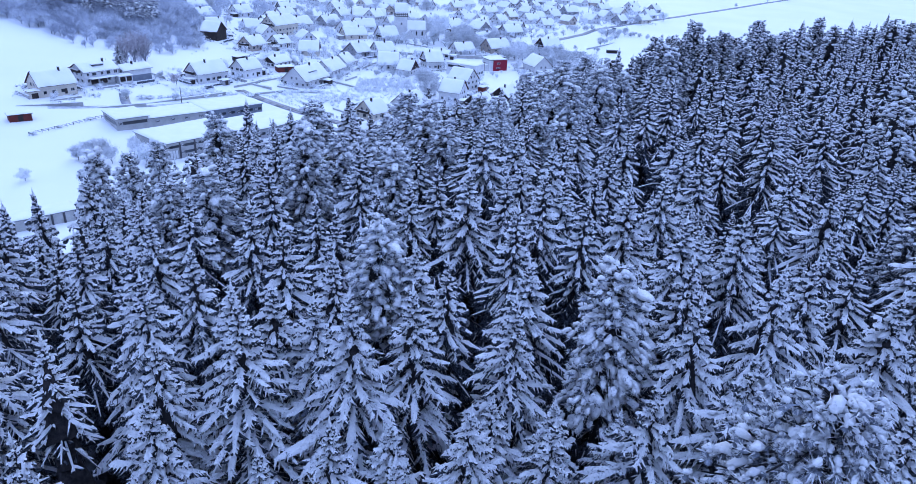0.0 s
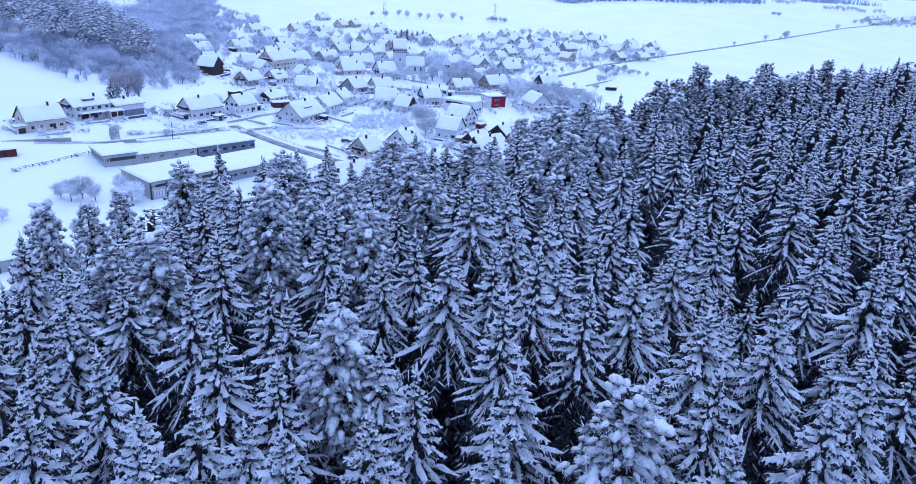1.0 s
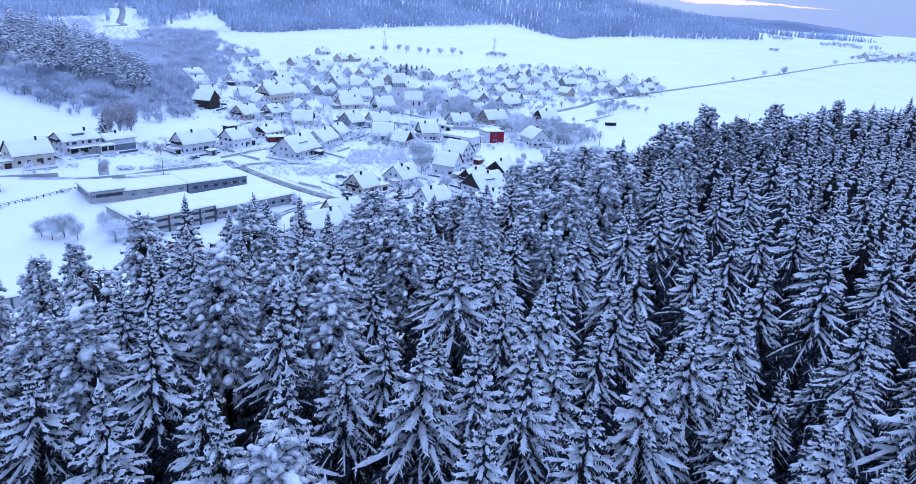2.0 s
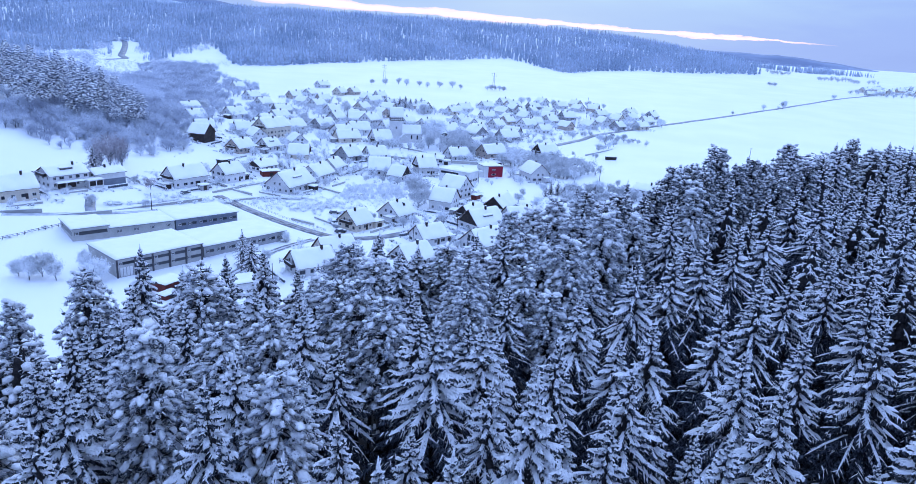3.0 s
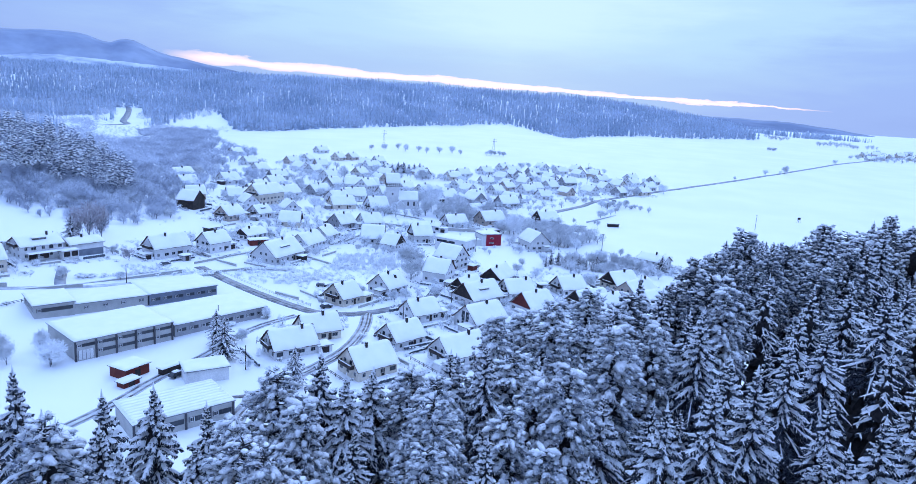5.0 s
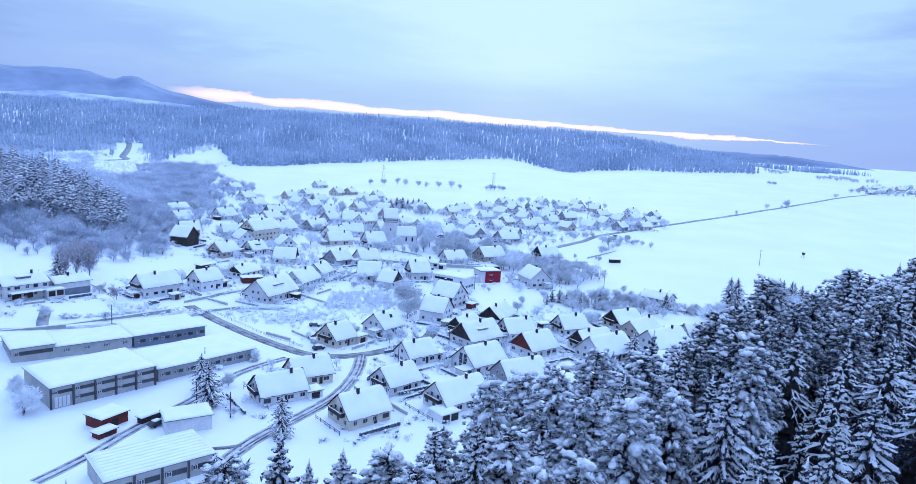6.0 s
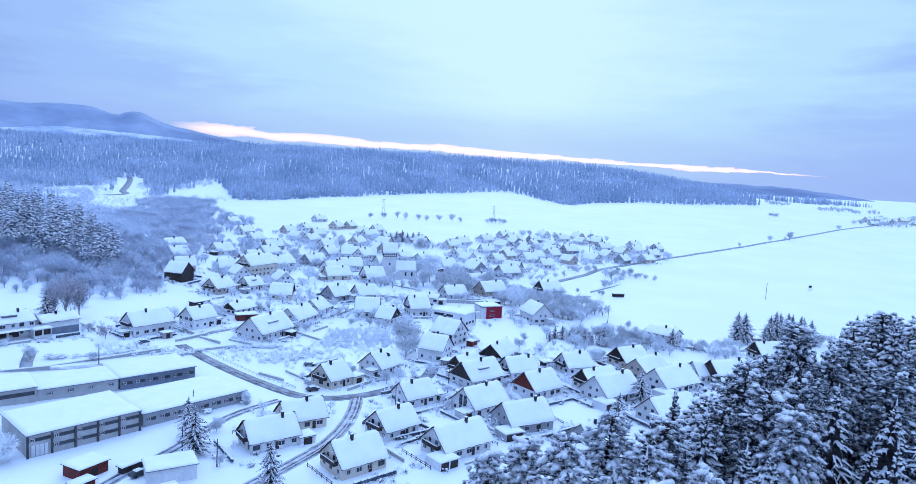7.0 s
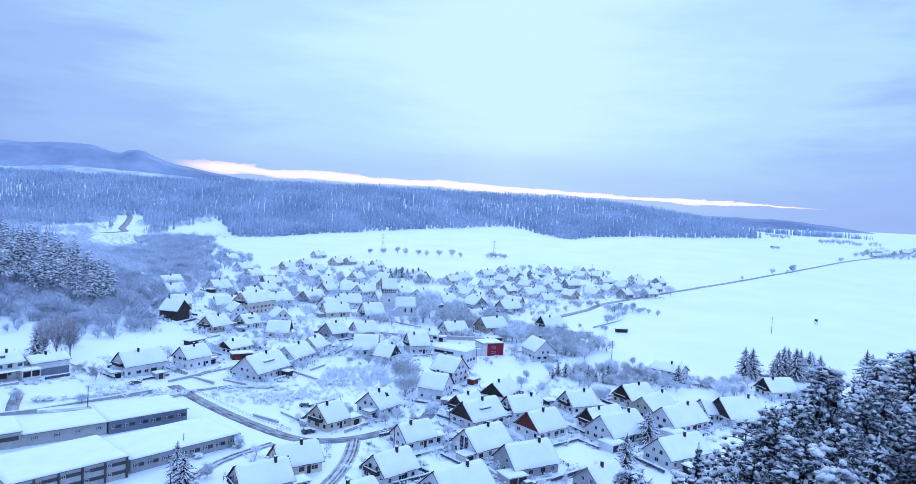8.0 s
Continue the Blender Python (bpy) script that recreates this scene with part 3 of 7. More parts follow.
MID_SPRUCE = [tuple(s.arrays() for s in spruce_shapes(51 + k, 22, r, 0.85, 6, 2, 2, 1.1, 0.30, 0.95, 0.40)) for k, r in enumerate((3.2, 2.8, 3.5))]
MID_PINE = [tuple(s.arrays() for s in pine_shapes(61 + k, 22, r, 64, 0.36, 1.3, 2, 0.85, 7, 3, 5, 0.7)) for k, r in enumerate((2.7, 3.1))]


MID_TREES = [Tree("spruce", spruce_shapes(71 + k, 22, r, 0.60, 8, 6, 3, (1.1, 0.8, 1.4)[k], 0.38, (0.86, 0.58, 0.92)[k], 0.40, 0.21), CONIFER_MATS, "snow-laden spruce standing deep in the forest", "spruce tree", "spruces on the wooded slope")
             for k, r in enumerate((3.3, 3.5, 3.0))]


def forest_edge(x, y):
    """Above zero inside the wood on the near slope."""
    far = 95 + 0.50 * x if x < 0 else 95 + 0.92 * x if x < 75 else 164 + 0.45 * (x - 75)
    return min(far - y, x + 37 - 0.05 * (y - 60))


LONE = [Tree("spruce", spruce_shapes(81 + k, 22, r, 0.85, 9, 6, 3, 1.0, 0.95, 0.70, 0.34, 0.22, True), CONIFER_MATS, "single dark spruce dusted with snow beside the houses", "spruce tree", "single spruces of the village")
        for k, r in enumerate((3.9, 4.6))]
LADEN = [Tree("pine", pine_shapes(37 + k, 22, 2.6, 170, 0.40, 1.12, 4, 0.80, 15, 4, 6, 0.74, 0.85), PINE_MATS, "pine crown thickly heaped with white snow", "pine tree", "pines at the forest edge") for k in range(2)]
NEAR_PINE = Tree("pine", pine_shapes(43, 22, 3.4, 520, 0.34, 0.85, 8, 0.85, 22, 4, 6, 0.78, 0.50), PINE_MATS, "broad pine top close below, its fine twigs bowed under snow", "pine tree", "pines at the forest edge")
STANDING = []


def edge_height(x, y, h):
    """The trees at the lower edge of the wood stand a little shorter."""
    return h - 1.9 * smooth(60, 78, y) * smooth(-16, -4, x) * (1 - smooth(10, 24, x))


def stand_fir(x, y, h):
    n = len(STANDING)
    h = edge_height(x, y, h)
    STANDING.append((x, y))
    kinds = SPRUCES if math.hypot(x - 8, y - 62) < 52 else MID_TREES
    if y < 34 and x < 30:
        FULL[n % 3].stand(x, y, n * 2.4, 0.98 + 0.05 * (n % 4), h / 22)
        return
    # less snowy kinds at the sides stand in for darkening towards the view's edges
    thin = x > 20 or (x < -8 and y < 56)
    kind = kinds[1] if thin and kinds is MID_TREES else kinds[(1, 4)[n % 2]] if thin and n % 5 else kinds[(n * 7) % len(kinds)]
    kind.stand(x, y, n * 2.4, 0.94 + 0.05 * (n % 5), h / 22)


def stand_dark(x, y, h):
    STANDING.append((x, y))
    SPRUCES[4].stand(x, y, 1.0, 1.0, h / 22, "dark spruce with little snow in dense forest")


def stand_pine(x, y, h):
    n = len(STANDING)
    h = edge_height(x, y, h)
    STANDING.append((x, y))
    if n % 3 == 0 and x > -25:
        SPRUCES[(2, 0)[n % 2]].stand(x, y, n * 2.4, 0.9, h / 22)
        return
    (DIM_PINES if x > 29 else PINES)[n % 2].stand(x, y, n * 2.4, 0.92 + 0.06 * (n % 4), h / 22)


def stand_dim(x, y, h):
    n = len(STANDING)
    STANDING.append((x, y))
    DIM_PINES[n % 2].stand(x, y, n * 2.4, 1.04, h / 22)


def stand_laden(x, y, h):
    n = len(STANDING)
    STANDING.append((x, y))
    LADEN[n % 2].stand(x, y, n * 2.4, 1.0, h / 22)


def fill_forest():
    """The rest of the wood, set between the trees above: the nearer ones singly, up to three hundred, the others joined."""
    rnd = random.Random(5)
    spots = []
    step = 4.6
    for j in range(-4, 70):
        for i in range(-16, 60):
            x = i * step + (j % 2) * step / 2 + rnd.uniform(-1.6, 1.6)
            y = j * step * 0.87 + rnd.uniform(-1.6, 1.6)
            size, turn, pick = rnd.uniform(0.72, 0.98), rnd.uniform(0, 6.28), rnd.random()
            e = forest_edge(x, y)
            # only the stretch that the flight looks over
            if e < 1 or y < -16 or x > 34 + 0.90 * max(0.0, y) or x < -24 - 0.60 * max(0.0, y):
                continue
            edge = e < 24 and x > -12
            if edge:
                size = (0.72 + 0.5 * (size - 0.44)) * (52.3 + 0.04 * x + 0.222 * e - ground_height(x, y)) / 22
            size = edge_height(x, y, size * 22) / 22
            if x < -12:
                size = 0.55 + 0.45 * size
            if any((x - a) ** 2 + (y - b) ** 2 < (11.0 if edge or x < -5 else 13.0) for a, b in STANDING):
                continue
            spots.append((math.hypot((x - 10) * 0.9, (y - 60) * 0.8), x, y, size, turn, pick, edge))
    spots.sort()
    single = max(0, 300 - len(STANDING))
    for d, x, y, size, turn, pick, edge in spots[:single]:
        if pick < (0.50 if edge else 0.06):
            (DIM_PINES if x > 29 else PINES)[int(pick * 1000) % 2].stand(x, y, turn, size, size)
        elif y < 34 and x < 30:
            FULL[int(pick * 1000) % 3].stand(x, y, turn, size)
        elif d < 45:
            # here too the sides get less snowy kinds to darken the view's edges
            SPRUCES[(1, 4, 1, 4, 0)[int(pick * 1000) % 5] if x > 20 or (x < -8 and y < 56) else int(pick * 1000) % 5].stand(x, y, turn, size)
        else:
            MID_TREES[1 if x > 20 else int(pick * 1000) % 3].stand(x, y, turn, size)
    for k, (mat, n) in enumerate(zip(CONIFER_MATS, ("forest_trunks", "forest_needles", "forest_snow"))):
        rows = []
        for d, x, y, size, turn, pick, edge in spots[single:]:
            kind = MID_PINE[int(pick * 1000) % 2] if pick < (0.50 if edge else 0.10) else MID_SPRUCE[int(pick * 1000) % 3]
            rows.append((kind[k], x, y, ground_height(x, y), turn, size, size))
        ob = new(n, scatter_mesh(n, mat, rows))
        tagged(ob, ("trunks and near-black shade cores of the farther conifers on the slope", "dark needled boughs of the farther conifers", "snow lying on the farther conifers")[k],
               "forest", kind="stuff")


# the trees whose tops can be told apart: place and height
stand_pine(-39.2, 87.7, 27.5)
stand_pine(-42.9, 86.5, 28.5)
stand_pine(-41.7, 76.0, 29.5)
stand_fir(-28.1, 92.3, 25.6)
stand_fir(-20.0, 82.5, 21.3)
stand_pine(-15.8, 76.6, 22.0)
stand_fir(-35.6, 62.6, 25.5)
stand_fir(-20.5, 50.0, 20.9)
stand_fir(-14.6, 46.1, 21.6)
stand_fir(-14.5, 52.1, 22.4)
stand_pine(-13.4, 61.3, 23.1)
stand_fir(-10.1, 47.5, 21.3)
stand_fir(-7.6, 43.9, 22.0)
stand_pine(-30.0, 85.0, 25.3)
stand_pine(-21.5, 56.7, 20.9)
stand_pine(-12.6, 83.3, 21.6)
stand_fir(-7.5, 59.6, 22.4)
stand_fir(-7.4, 55.1, 23.1)
stand_pine(-6.8, 74.3, 21.3)
stand_pine(-4.8, 77.8, 22.0)
stand_pine(-2.3, 81.7, 22.7)
stand_fir(1.3, 92.0, 20.9)
stand_fir(-0.6, 54.2, 21.6)
stand_fir(2.5, 68.3, 22.4)
stand_fir(3.8, 63.8, 23.1)
stand_pine(6.3, 88.6, 21.3)
stand_fir(7.1, 66.5, 22.0)
stand_pine(10.2, 93.0, 22.7)
stand_fir(14.5, 93.2, 20.9)
stand_pine(17.9, 97.2, 21.6)
stand_fir(21.2, 97.5, 22.4)
stand_fir(9.2, 55.4, 23.1)
stand_fir(11.8, 64.8, 21.3)
stand_fir(4.9, 50.8, 22.0)
stand_fir(2.0, 49.1, 22.7)
stand_fir(-3.0, 52.1, 20.9)
stand_laden(-5.0, 58.9, 21.6)
stand_fir(-5.3, 46.3, 22.4)
stand_fir(7.5, 47.7, 23.1)
stand_fir(9.9, 50.8, 21.3)
stand_dark(28.0, 105.8, 22.0)
stand_fir(26.7, 108.9, 22.7)
stand_fir(29.5, 101.6, 20.9)
stand_pine(32.6, 105.6, 23.6)
stand_pine(35.7, 107.3, 24.4)
stand_laden(33.2, 103.0, 23.1)
stand_pine(44.7, 118.9, 23.2)
stand_pine(52.7, 128.7, 22.0)
stand_pine(56.4, 128.2, 24.8)
stand_pine(57.2, 124.6, 22.8)
stand_pine(66.8, 137.5, 21.6)
stand_pine(66.4, 132.4, 24.4)
stand_pine(80.7, 153.8, 23.1)
stand_pine(82.8, 150.4, 21.3)
stand_pine(88.8, 155.4, 22.0)
stand_fir(100.1, 160.8, 22.7)
stand_fir(35.0, 93.2, 20.9)
stand_fir(39.8, 96.9, 21.6)
stand_fir(48.1, 108.0, 22.4)
stand_fir(48.2, 102.4, 23.1)
stand_fir(57.8, 113.2, 21.3)
stand_fir(36.3, 71.6, 22.0)
stand_fir(40.2, 68.7, 22.7)
stand_fir(24.8, 71.3, 20.9)
stand_fir(25.1, 83.4, 21.6)
stand_fir(20.5, 79.2, 22.4)
stand_fir(32.2, 64.1, 23.1)
stand_fir(34.3, 79.6, 21.3)
stand_fir(53.2, 93.9, 22.0)
stand_fir(28.0, 83.4, 22.7)
stand_fir(19.3, 69.2, 20.9)
stand_fir(-19.9, 37.8, 21.6)
stand_fir(-15.7, 36.9, 22.4)
stand_fir(-10.7, 39.3, 23.1)
stand_fir(-10.0, 34.2, 21.3)
stand_fir(-12.1, 32.7, 22.0)
stand_fir(-17.2, 32.7, 22.7)
stand_fir(-7.2, 33.2, 20.9)
stand_fir(-6.9, 37.4, 21.6)
stand_fir(-11.0, 30.1, 22.4)
stand_fir(-4.6, 30.2, 23.1)
stand_fir(-1.7, 39.4, 21.3)
stand_fir(0.4, 35.8, 22.0)
stand_fir(5.0, 42.3, 22.7)
stand_fir(5.7, 37.7, 20.9)
stand_fir(-1.4, 33.1, 21.6)
stand_laden(-4.3, 40.6, 22.4)
stand_fir(9.9, 42.8, 23.1)
stand_fir(4.4, 32.6, 21.3)
stand_fir(16.7, 41.5, 22.0)
stand_fir(20.3, 41.1, 22.7)
stand_fir(12.1, 36.3, 20.9)
stand_fir(15.2, 36.2, 21.6)
stand_fir(19.2, 33.3, 22.4)
stand_laden(9.7, 32.5, 23.1)
stand_fir(23.1, 36.6, 21.3)
stand_fir(14.0, 30.8, 22.0)
stand_fir(-3.1, 90.8, 22.7)
stand_pine(4.2, 91.9, 20.9)
stand_pine(7.3, 94.2, 21.6)
stand_pine(11.4, 102.1, 22.4)
stand_pine(16.4, 100.2, 23.1)
stand_pine(-0.5, 89.5, 21.3)
stand_pine(-5.6, 88.2, 22.0)
stand_pine(37.6, 121.5, 22.7)
stand_pine(35.1, 110.1, 20.9)
stand_pine(47.9, 121.9, 23.6)
stand_pine(58.8, 134.0, 24.4)
stand_pine(74.5, 148.4, 23.1)
stand_pine(63.5, 138.8, 21.3)
stand_pine(50.3, 117.9, 22.0)
stand_pine(28.9, 96.8, 22.7)
stand_pine(25.2, 97.8, 20.9)
STANDING.append((9.2, 12.1))
NEAR_PINE.stand(9.2, 12.1, 1.2, 1.0, 30.3 / 22)
stand_pine(19.0, 97.0, 21.8)
stand_pine(22.5, 101.5, 21.2)
stand_pine(30.0, 107.5, 21.8)
stand_pine(31.5, 114.0, 20.8)
stand_dim(32.6, 109.6, 24.3)
stand_dim(42.2, 120.9, 25.6)
stand_dim(36.8, 115.6, 23.8)
stand_pine(20.9, 105.6, 22.2)
stand_pine(14.6, 105.8, 21.9)
stand_dim(24.6, 104.6, 21.6)
stand_pine(42.0, 116.5, 21.6)
stand_pine(43.0, 124.0, 21.2)
stand_pine(53.0, 130.0, 21.2)
stand_pine(12.5, 94.0, 21.2)
stand_fir(-38.5, 54.0, 26.0)
stand_fir(-35.0, 47.5, 25.0)
stand_fir(-31.5, 41.5, 23.5)
stand_fir(-29.0, 36.5, 23.0)
stand_fir(-40.0, 61.0, 26.5)
stand_fir(-26.0, 31.0, 22.5)

fill_forest()


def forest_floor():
    """Needle litter and thin snow, coloured dark for the shade under the canopy."""
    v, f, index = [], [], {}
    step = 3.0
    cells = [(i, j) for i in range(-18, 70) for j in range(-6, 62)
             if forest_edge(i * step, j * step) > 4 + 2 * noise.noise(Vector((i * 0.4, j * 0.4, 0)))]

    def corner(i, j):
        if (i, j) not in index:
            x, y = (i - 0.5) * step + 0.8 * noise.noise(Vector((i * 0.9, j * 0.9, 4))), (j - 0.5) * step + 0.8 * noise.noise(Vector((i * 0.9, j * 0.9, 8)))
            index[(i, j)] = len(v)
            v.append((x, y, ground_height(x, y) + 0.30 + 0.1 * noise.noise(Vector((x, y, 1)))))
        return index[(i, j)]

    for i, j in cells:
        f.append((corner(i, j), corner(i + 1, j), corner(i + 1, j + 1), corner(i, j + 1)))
    return tagged(new("forest_floor", mesh_of("forest_floor", v, f, SHADED_LITTER, True)), "needle litter and thin snow, coloured dark for canopy shade", "ground", kind="structure")


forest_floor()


def cone_tree(seed, sides, tiers):
    """A slender conifer of overlapping skirts, one metre high."""
    rnd = random.Random(seed)
    s = Shape()
    for k in range(tiers):
        u = k / tiers
        base = -0.02 + 0.92 * u
        r = 0.135 * (1 - u) ** 0.8 + 0.010
        v = [((r * rnd.uniform(0.45, 1.4)) * math.cos(a), (r * rnd.uniform(0.45, 1.4)) * math.sin(a), base + rnd.uniform(-0.06, 0.06))
             for a in (2 * math.pi * (i + 0.5 * (k % 2)) / sides for i in range(sides))]
        v.append((rnd.uniform(-0.012, 0.012), rnd.uniform(-0.012, 0.012), min(1.0, base + 1.7 / tiers)))
        s.add(v, [(i, (i + 1) % sides, sides) for i in range(sides)])
    return s.arrays()


def far_woods():
    rnd = random.Random(8)
    kinds = [cone_tree(k, 7, 7) for k in range(6)]
    spots = []
    y = 900.0
    while y < 2150:
        gap = 5.8 + 0.006 * (y - 900)
        x = -1500.0
        while x < 1150:
            x += gap * rnd.uniform(0.6, 1.4)
            yy = y + rnd.uniform(-0.5, 0.5) * gap * 1.6
            e = wood_edge(x) + 9 * noise.noise(Vector((x / 30, 2, 0)))
            if yy < e or abs(x) > 0.82 * yy or x > 650 + 0.25 * (yy - 1500) + 45 * noise.noise(Vector((yy / 50, 9, 0))):
                continue
            if noise.noise(Vector((x / 45, yy / 45, 7))) < -0.46:
                continue
            h = rnd.uniform(16, 23) * (1.0 + 0.35 * noise.noise(Vector((x / 55, yy / 55, 21))))
            spots.append((rnd.choice(kinds), x, yy, ground_height(x, yy) - 1, rnd.uniform(0, 6.28), h * rnd.uniform(0.75, 1.15), h))
        y += gap * 1.25
    for n in range(260):
        x, yy = rnd.uniform(880, 1180), rnd.uniform(1950, 2150)
        h = rnd.uniform(16, 24) * (1 - smooth(1080, 1200, x) * 0.5)
        spots.append((rnd.choice(kinds), x, yy, ground_height(x, yy) - 1, rnd.uniform(0, 6.28), h * rnd.uniform(0.6, 0.9), h))
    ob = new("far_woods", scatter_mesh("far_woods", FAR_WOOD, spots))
    return tagged(ob, "hoar-frosted conifer wood on the long ridge, coloured for haze", "forest", kind="stuff")


far_woods()


# ---------------------------------------------------------------- broad-leaved trees in hoar frost
def bare_tree_shapes(seed, height, spread, twigs, levels=3):
    """Trunk and limbs, and a haze of frosted twigs, all for a tree 1 m per metre."""
    rnd = random.Random(seed)
    wood, haze = Shape(), Shape()
    ends = []

    def grow(p, d, length, r, level):
        q = p + d * length * 0.5 + Vector((rnd.uniform(-1, 1), rnd.uniform(-1, 1), 0)) * length * 0.06
        e = p + d * length
        wood.tube([p, q, e], [r, r * 0.8, r * 0.55], 5 if level == 0 else 3, False)
        if level >= levels:
            ends.append((e, d))
            ends.append((q, d))
            return
        for k in range(5 if level == 0 else 4):
            a = rnd.uniform(0, 2 * math.pi)
            tilt = rnd.uniform(0.35, 0.95) * spread
            side = Vector((math.cos(a), math.sin(a), 0))
            n = (d * (1 - 0.35 * tilt) + side * tilt * 0.9 + Vector((0, 0, -0.02))).normalized()
            grow(e if k > 1 else q, n, length * rnd.uniform(0.60, 0.88), r * 0.5, level + 1)

    grow(Vector((0, 0, -0.3)), Vector((0, 0, 1)), height * 0.26, height * 0.022, 0)
    for n in range(twigs):
        e, d = rnd.choice(ends)
        p = e + Vector((rnd.gauss(0, 1), rnd.gauss(0, 1), rnd.gauss(0, 1.0))) * height * 0.055
        way = (d + Vector((rnd.gauss(0, 0.6), rnd.gauss(0, 0.6), rnd.gauss(0.05, 0.5)))).normalized() * height * rnd.uniform(0.05, 0.11)
        side = way.cross(Vector((rnd.uniform(-1, 1), rnd.uniform(-1, 1), 0.3))).normalized() * height * 0.0095
        haze.add([p - side, p + side, p + way], [(0, 1, 2)])
    return wood, haze


def bush_shapes(seed, twigs, lumps):
    rnd = random.Random(seed)
    haze, snow = Shape(), Shape()
    for n in range(twigs):
        a, q = rnd.uniform(0, 6.28), rnd.uniform(0, 1)
        p = Vector((0.35 * q * math.cos(a), 0.35 * q * math.sin(a), 0))
        way = Vector((math.cos(a) * q, math.sin(a) * q, rnd.uniform(0.5, 1.2))) * rnd.uniform(0.6, 1.0)
        side = Vector((-math.sin(a), math.cos(a), 0)) * 0.05
        haze.add([p - side, p + side, p + way], [(0, 1, 2)])
    for n in range(lumps):
        a, q = rnd.uniform(0, 6.28), math.sqrt(rnd.uniform(0, 1)) * 0.75
        z = 1.0 - 0.75 * q * q + rnd.uniform(-0.15, 0.1)
        snow.lump((q * math.cos(a), q * math.sin(a), z * 0.85), 0.26, 0.26, 0.16, rnd, 0.35, 3, 6)
    return haze, snow


DECIDUOUS = []
for k, (sp, tw) in enumerate(((0.8, 2600), (1.0, 2800), (0.65, 2300))):
    wood_shape, haze_shape = bare_tree_shapes(91 + k, 10.0, sp, tw)
    DECIDUOUS.append((wood_shape.mesh("trunk", BOUGHS), haze_shape.mesh("twig_haze", TWIGS), wood_shape.arrays(), haze_shape.arrays()))
RUSTY = [bare_tree_shapes(95 + k, 10.0, 0.75, 950)[1].mesh("twig_haze", RUSTY_TWIGS) for k in range(3)]
HAZES = [tuple(s.arrays() for s in bare_tree_shapes(101 + k, 10.0, 0.9, 560, 2)) for k in range(3)]
BUSHES = []
for k in range(3):
    haze_shape, snow_shape = bush_shapes(111 + k, 60, 16)
    BUSHES.append((haze_shape.mesh("twig_haze", TWIGS), snow_shape.mesh("snow", SNOW, True)))


def bare_tree(x, y, height, k=0, label="bare broad-leaved tree white with hoar frost", rusty=False, slim=1.0):
    m = pose(x, y, ground_height(x, y) - 0.05, 0, 0, (x * 37 + y * 91) % 360) @ Matrix.Diagonal((slim * height / 10, slim * height / 10, height / 10, 1))
    ob = thing("bare_tree", m, label, "tree", "frosted trees of the village")
    part("trunk", DECIDUOUS[k % 3][0], ob)
    tagged(part("twig_haze", RUSTY[k % 3] if rusty else DECIDUOUS[k % 3][1], ob), kind="stuff")
    return ob


def bush(x, y, size, k=0):
    m = pose(x, y, ground_height(x, y) - 0.05, 0, 0, (x * 37 + y * 91) % 360) @ Matrix.Diagonal((size, size, size * 0.8, 1))
    ob = thing("bush", m, "garden bush bent under lumps of snow", "bush", "snowy garden bushes")
    tagged(part("twig_haze", BUSHES[k % 3][0], ob), kind="stuff")
    tagged(part("snow", BUSHES[k % 3][1], ob), kind="stuff")
    return ob


# single trees of the village
bare_tree(-9.4, 313.4, 13, 0)
bare_tree(-8.3, 482.0, 18, 0)
bare_tree(16.0, 447.0, 12, 2)
bare_tree(61.9, 440.0, 11, 1)
bare_tree(135.0, 358.4, 7, 1)
bare_tree(373.7, 843.2, 9, 1)
bare_tree(408.2, 867.8, 14, 0)
bare_tree(400.0, 862.0, 6, 2)
bare_tree(308.3, 770.3, 6, 2)
bare_tree(567.0, 1046.0, 10, 1)
bare_tree(-95.7, 206.5, 9.5, 1, "bare lime tree white with frost beside a hall")
bare_tree(-103.0, 214.0, 8, 0)
bare_tree(-122.6, 304.6, 7.5, 2, "bare fruit tree with rusty frosted twigs in a garden", True)
bare_tree(-147.4, 321.2, 23, 2, "tall bare birch with brown twigs lightly frosted", True, 0.62)
bare_tree(-143.8, 324.4, 22, 0, "tall bare birch with brown twigs lightly frosted", True, 0.62)
bare_tree(-150.5, 318.7, 20, 2, "tall bare birch with brown twigs lightly frosted", True, 0.62)
bare_tree(-121.6, 184.4, 5.5, 1)
bare_tree(-131.3, 273.6, 6, 1)
bare_tree(-114.0, 280.2, 5, 0)
bare_tree(-54.0, 232.0, 5.5, 1)
bare_tree(-53.0, 253.0, 5.5, 0)
bare_tree(-46.0, 212.0, 4, 2)
for k, (x, y) in enumerate(((120, 548), (126, 552), (132, 548), (138, 553), (146, 540), (150, 532), (118, 515), (108, 500), (100, 470), (112, 505))):
    bare_tree(x, y, 5 + k % 4, k)
for k in range(9):
    bare_tree(-95 + k * 13 + (k * 7) % 5, 838 + (k * 31) % 22, 9 + k % 4, k)
for k in range(5):
    bare_tree(42 + k * 5, 858 + (k * 7) % 9, 8 + k % 2, k)
for k in range(12):
    bare_tree(60 + k * 9 + (k * 5) % 6, 742 + (k * 17) % 12 - 0.6 * k, 7 + (k * 3) % 4, k)


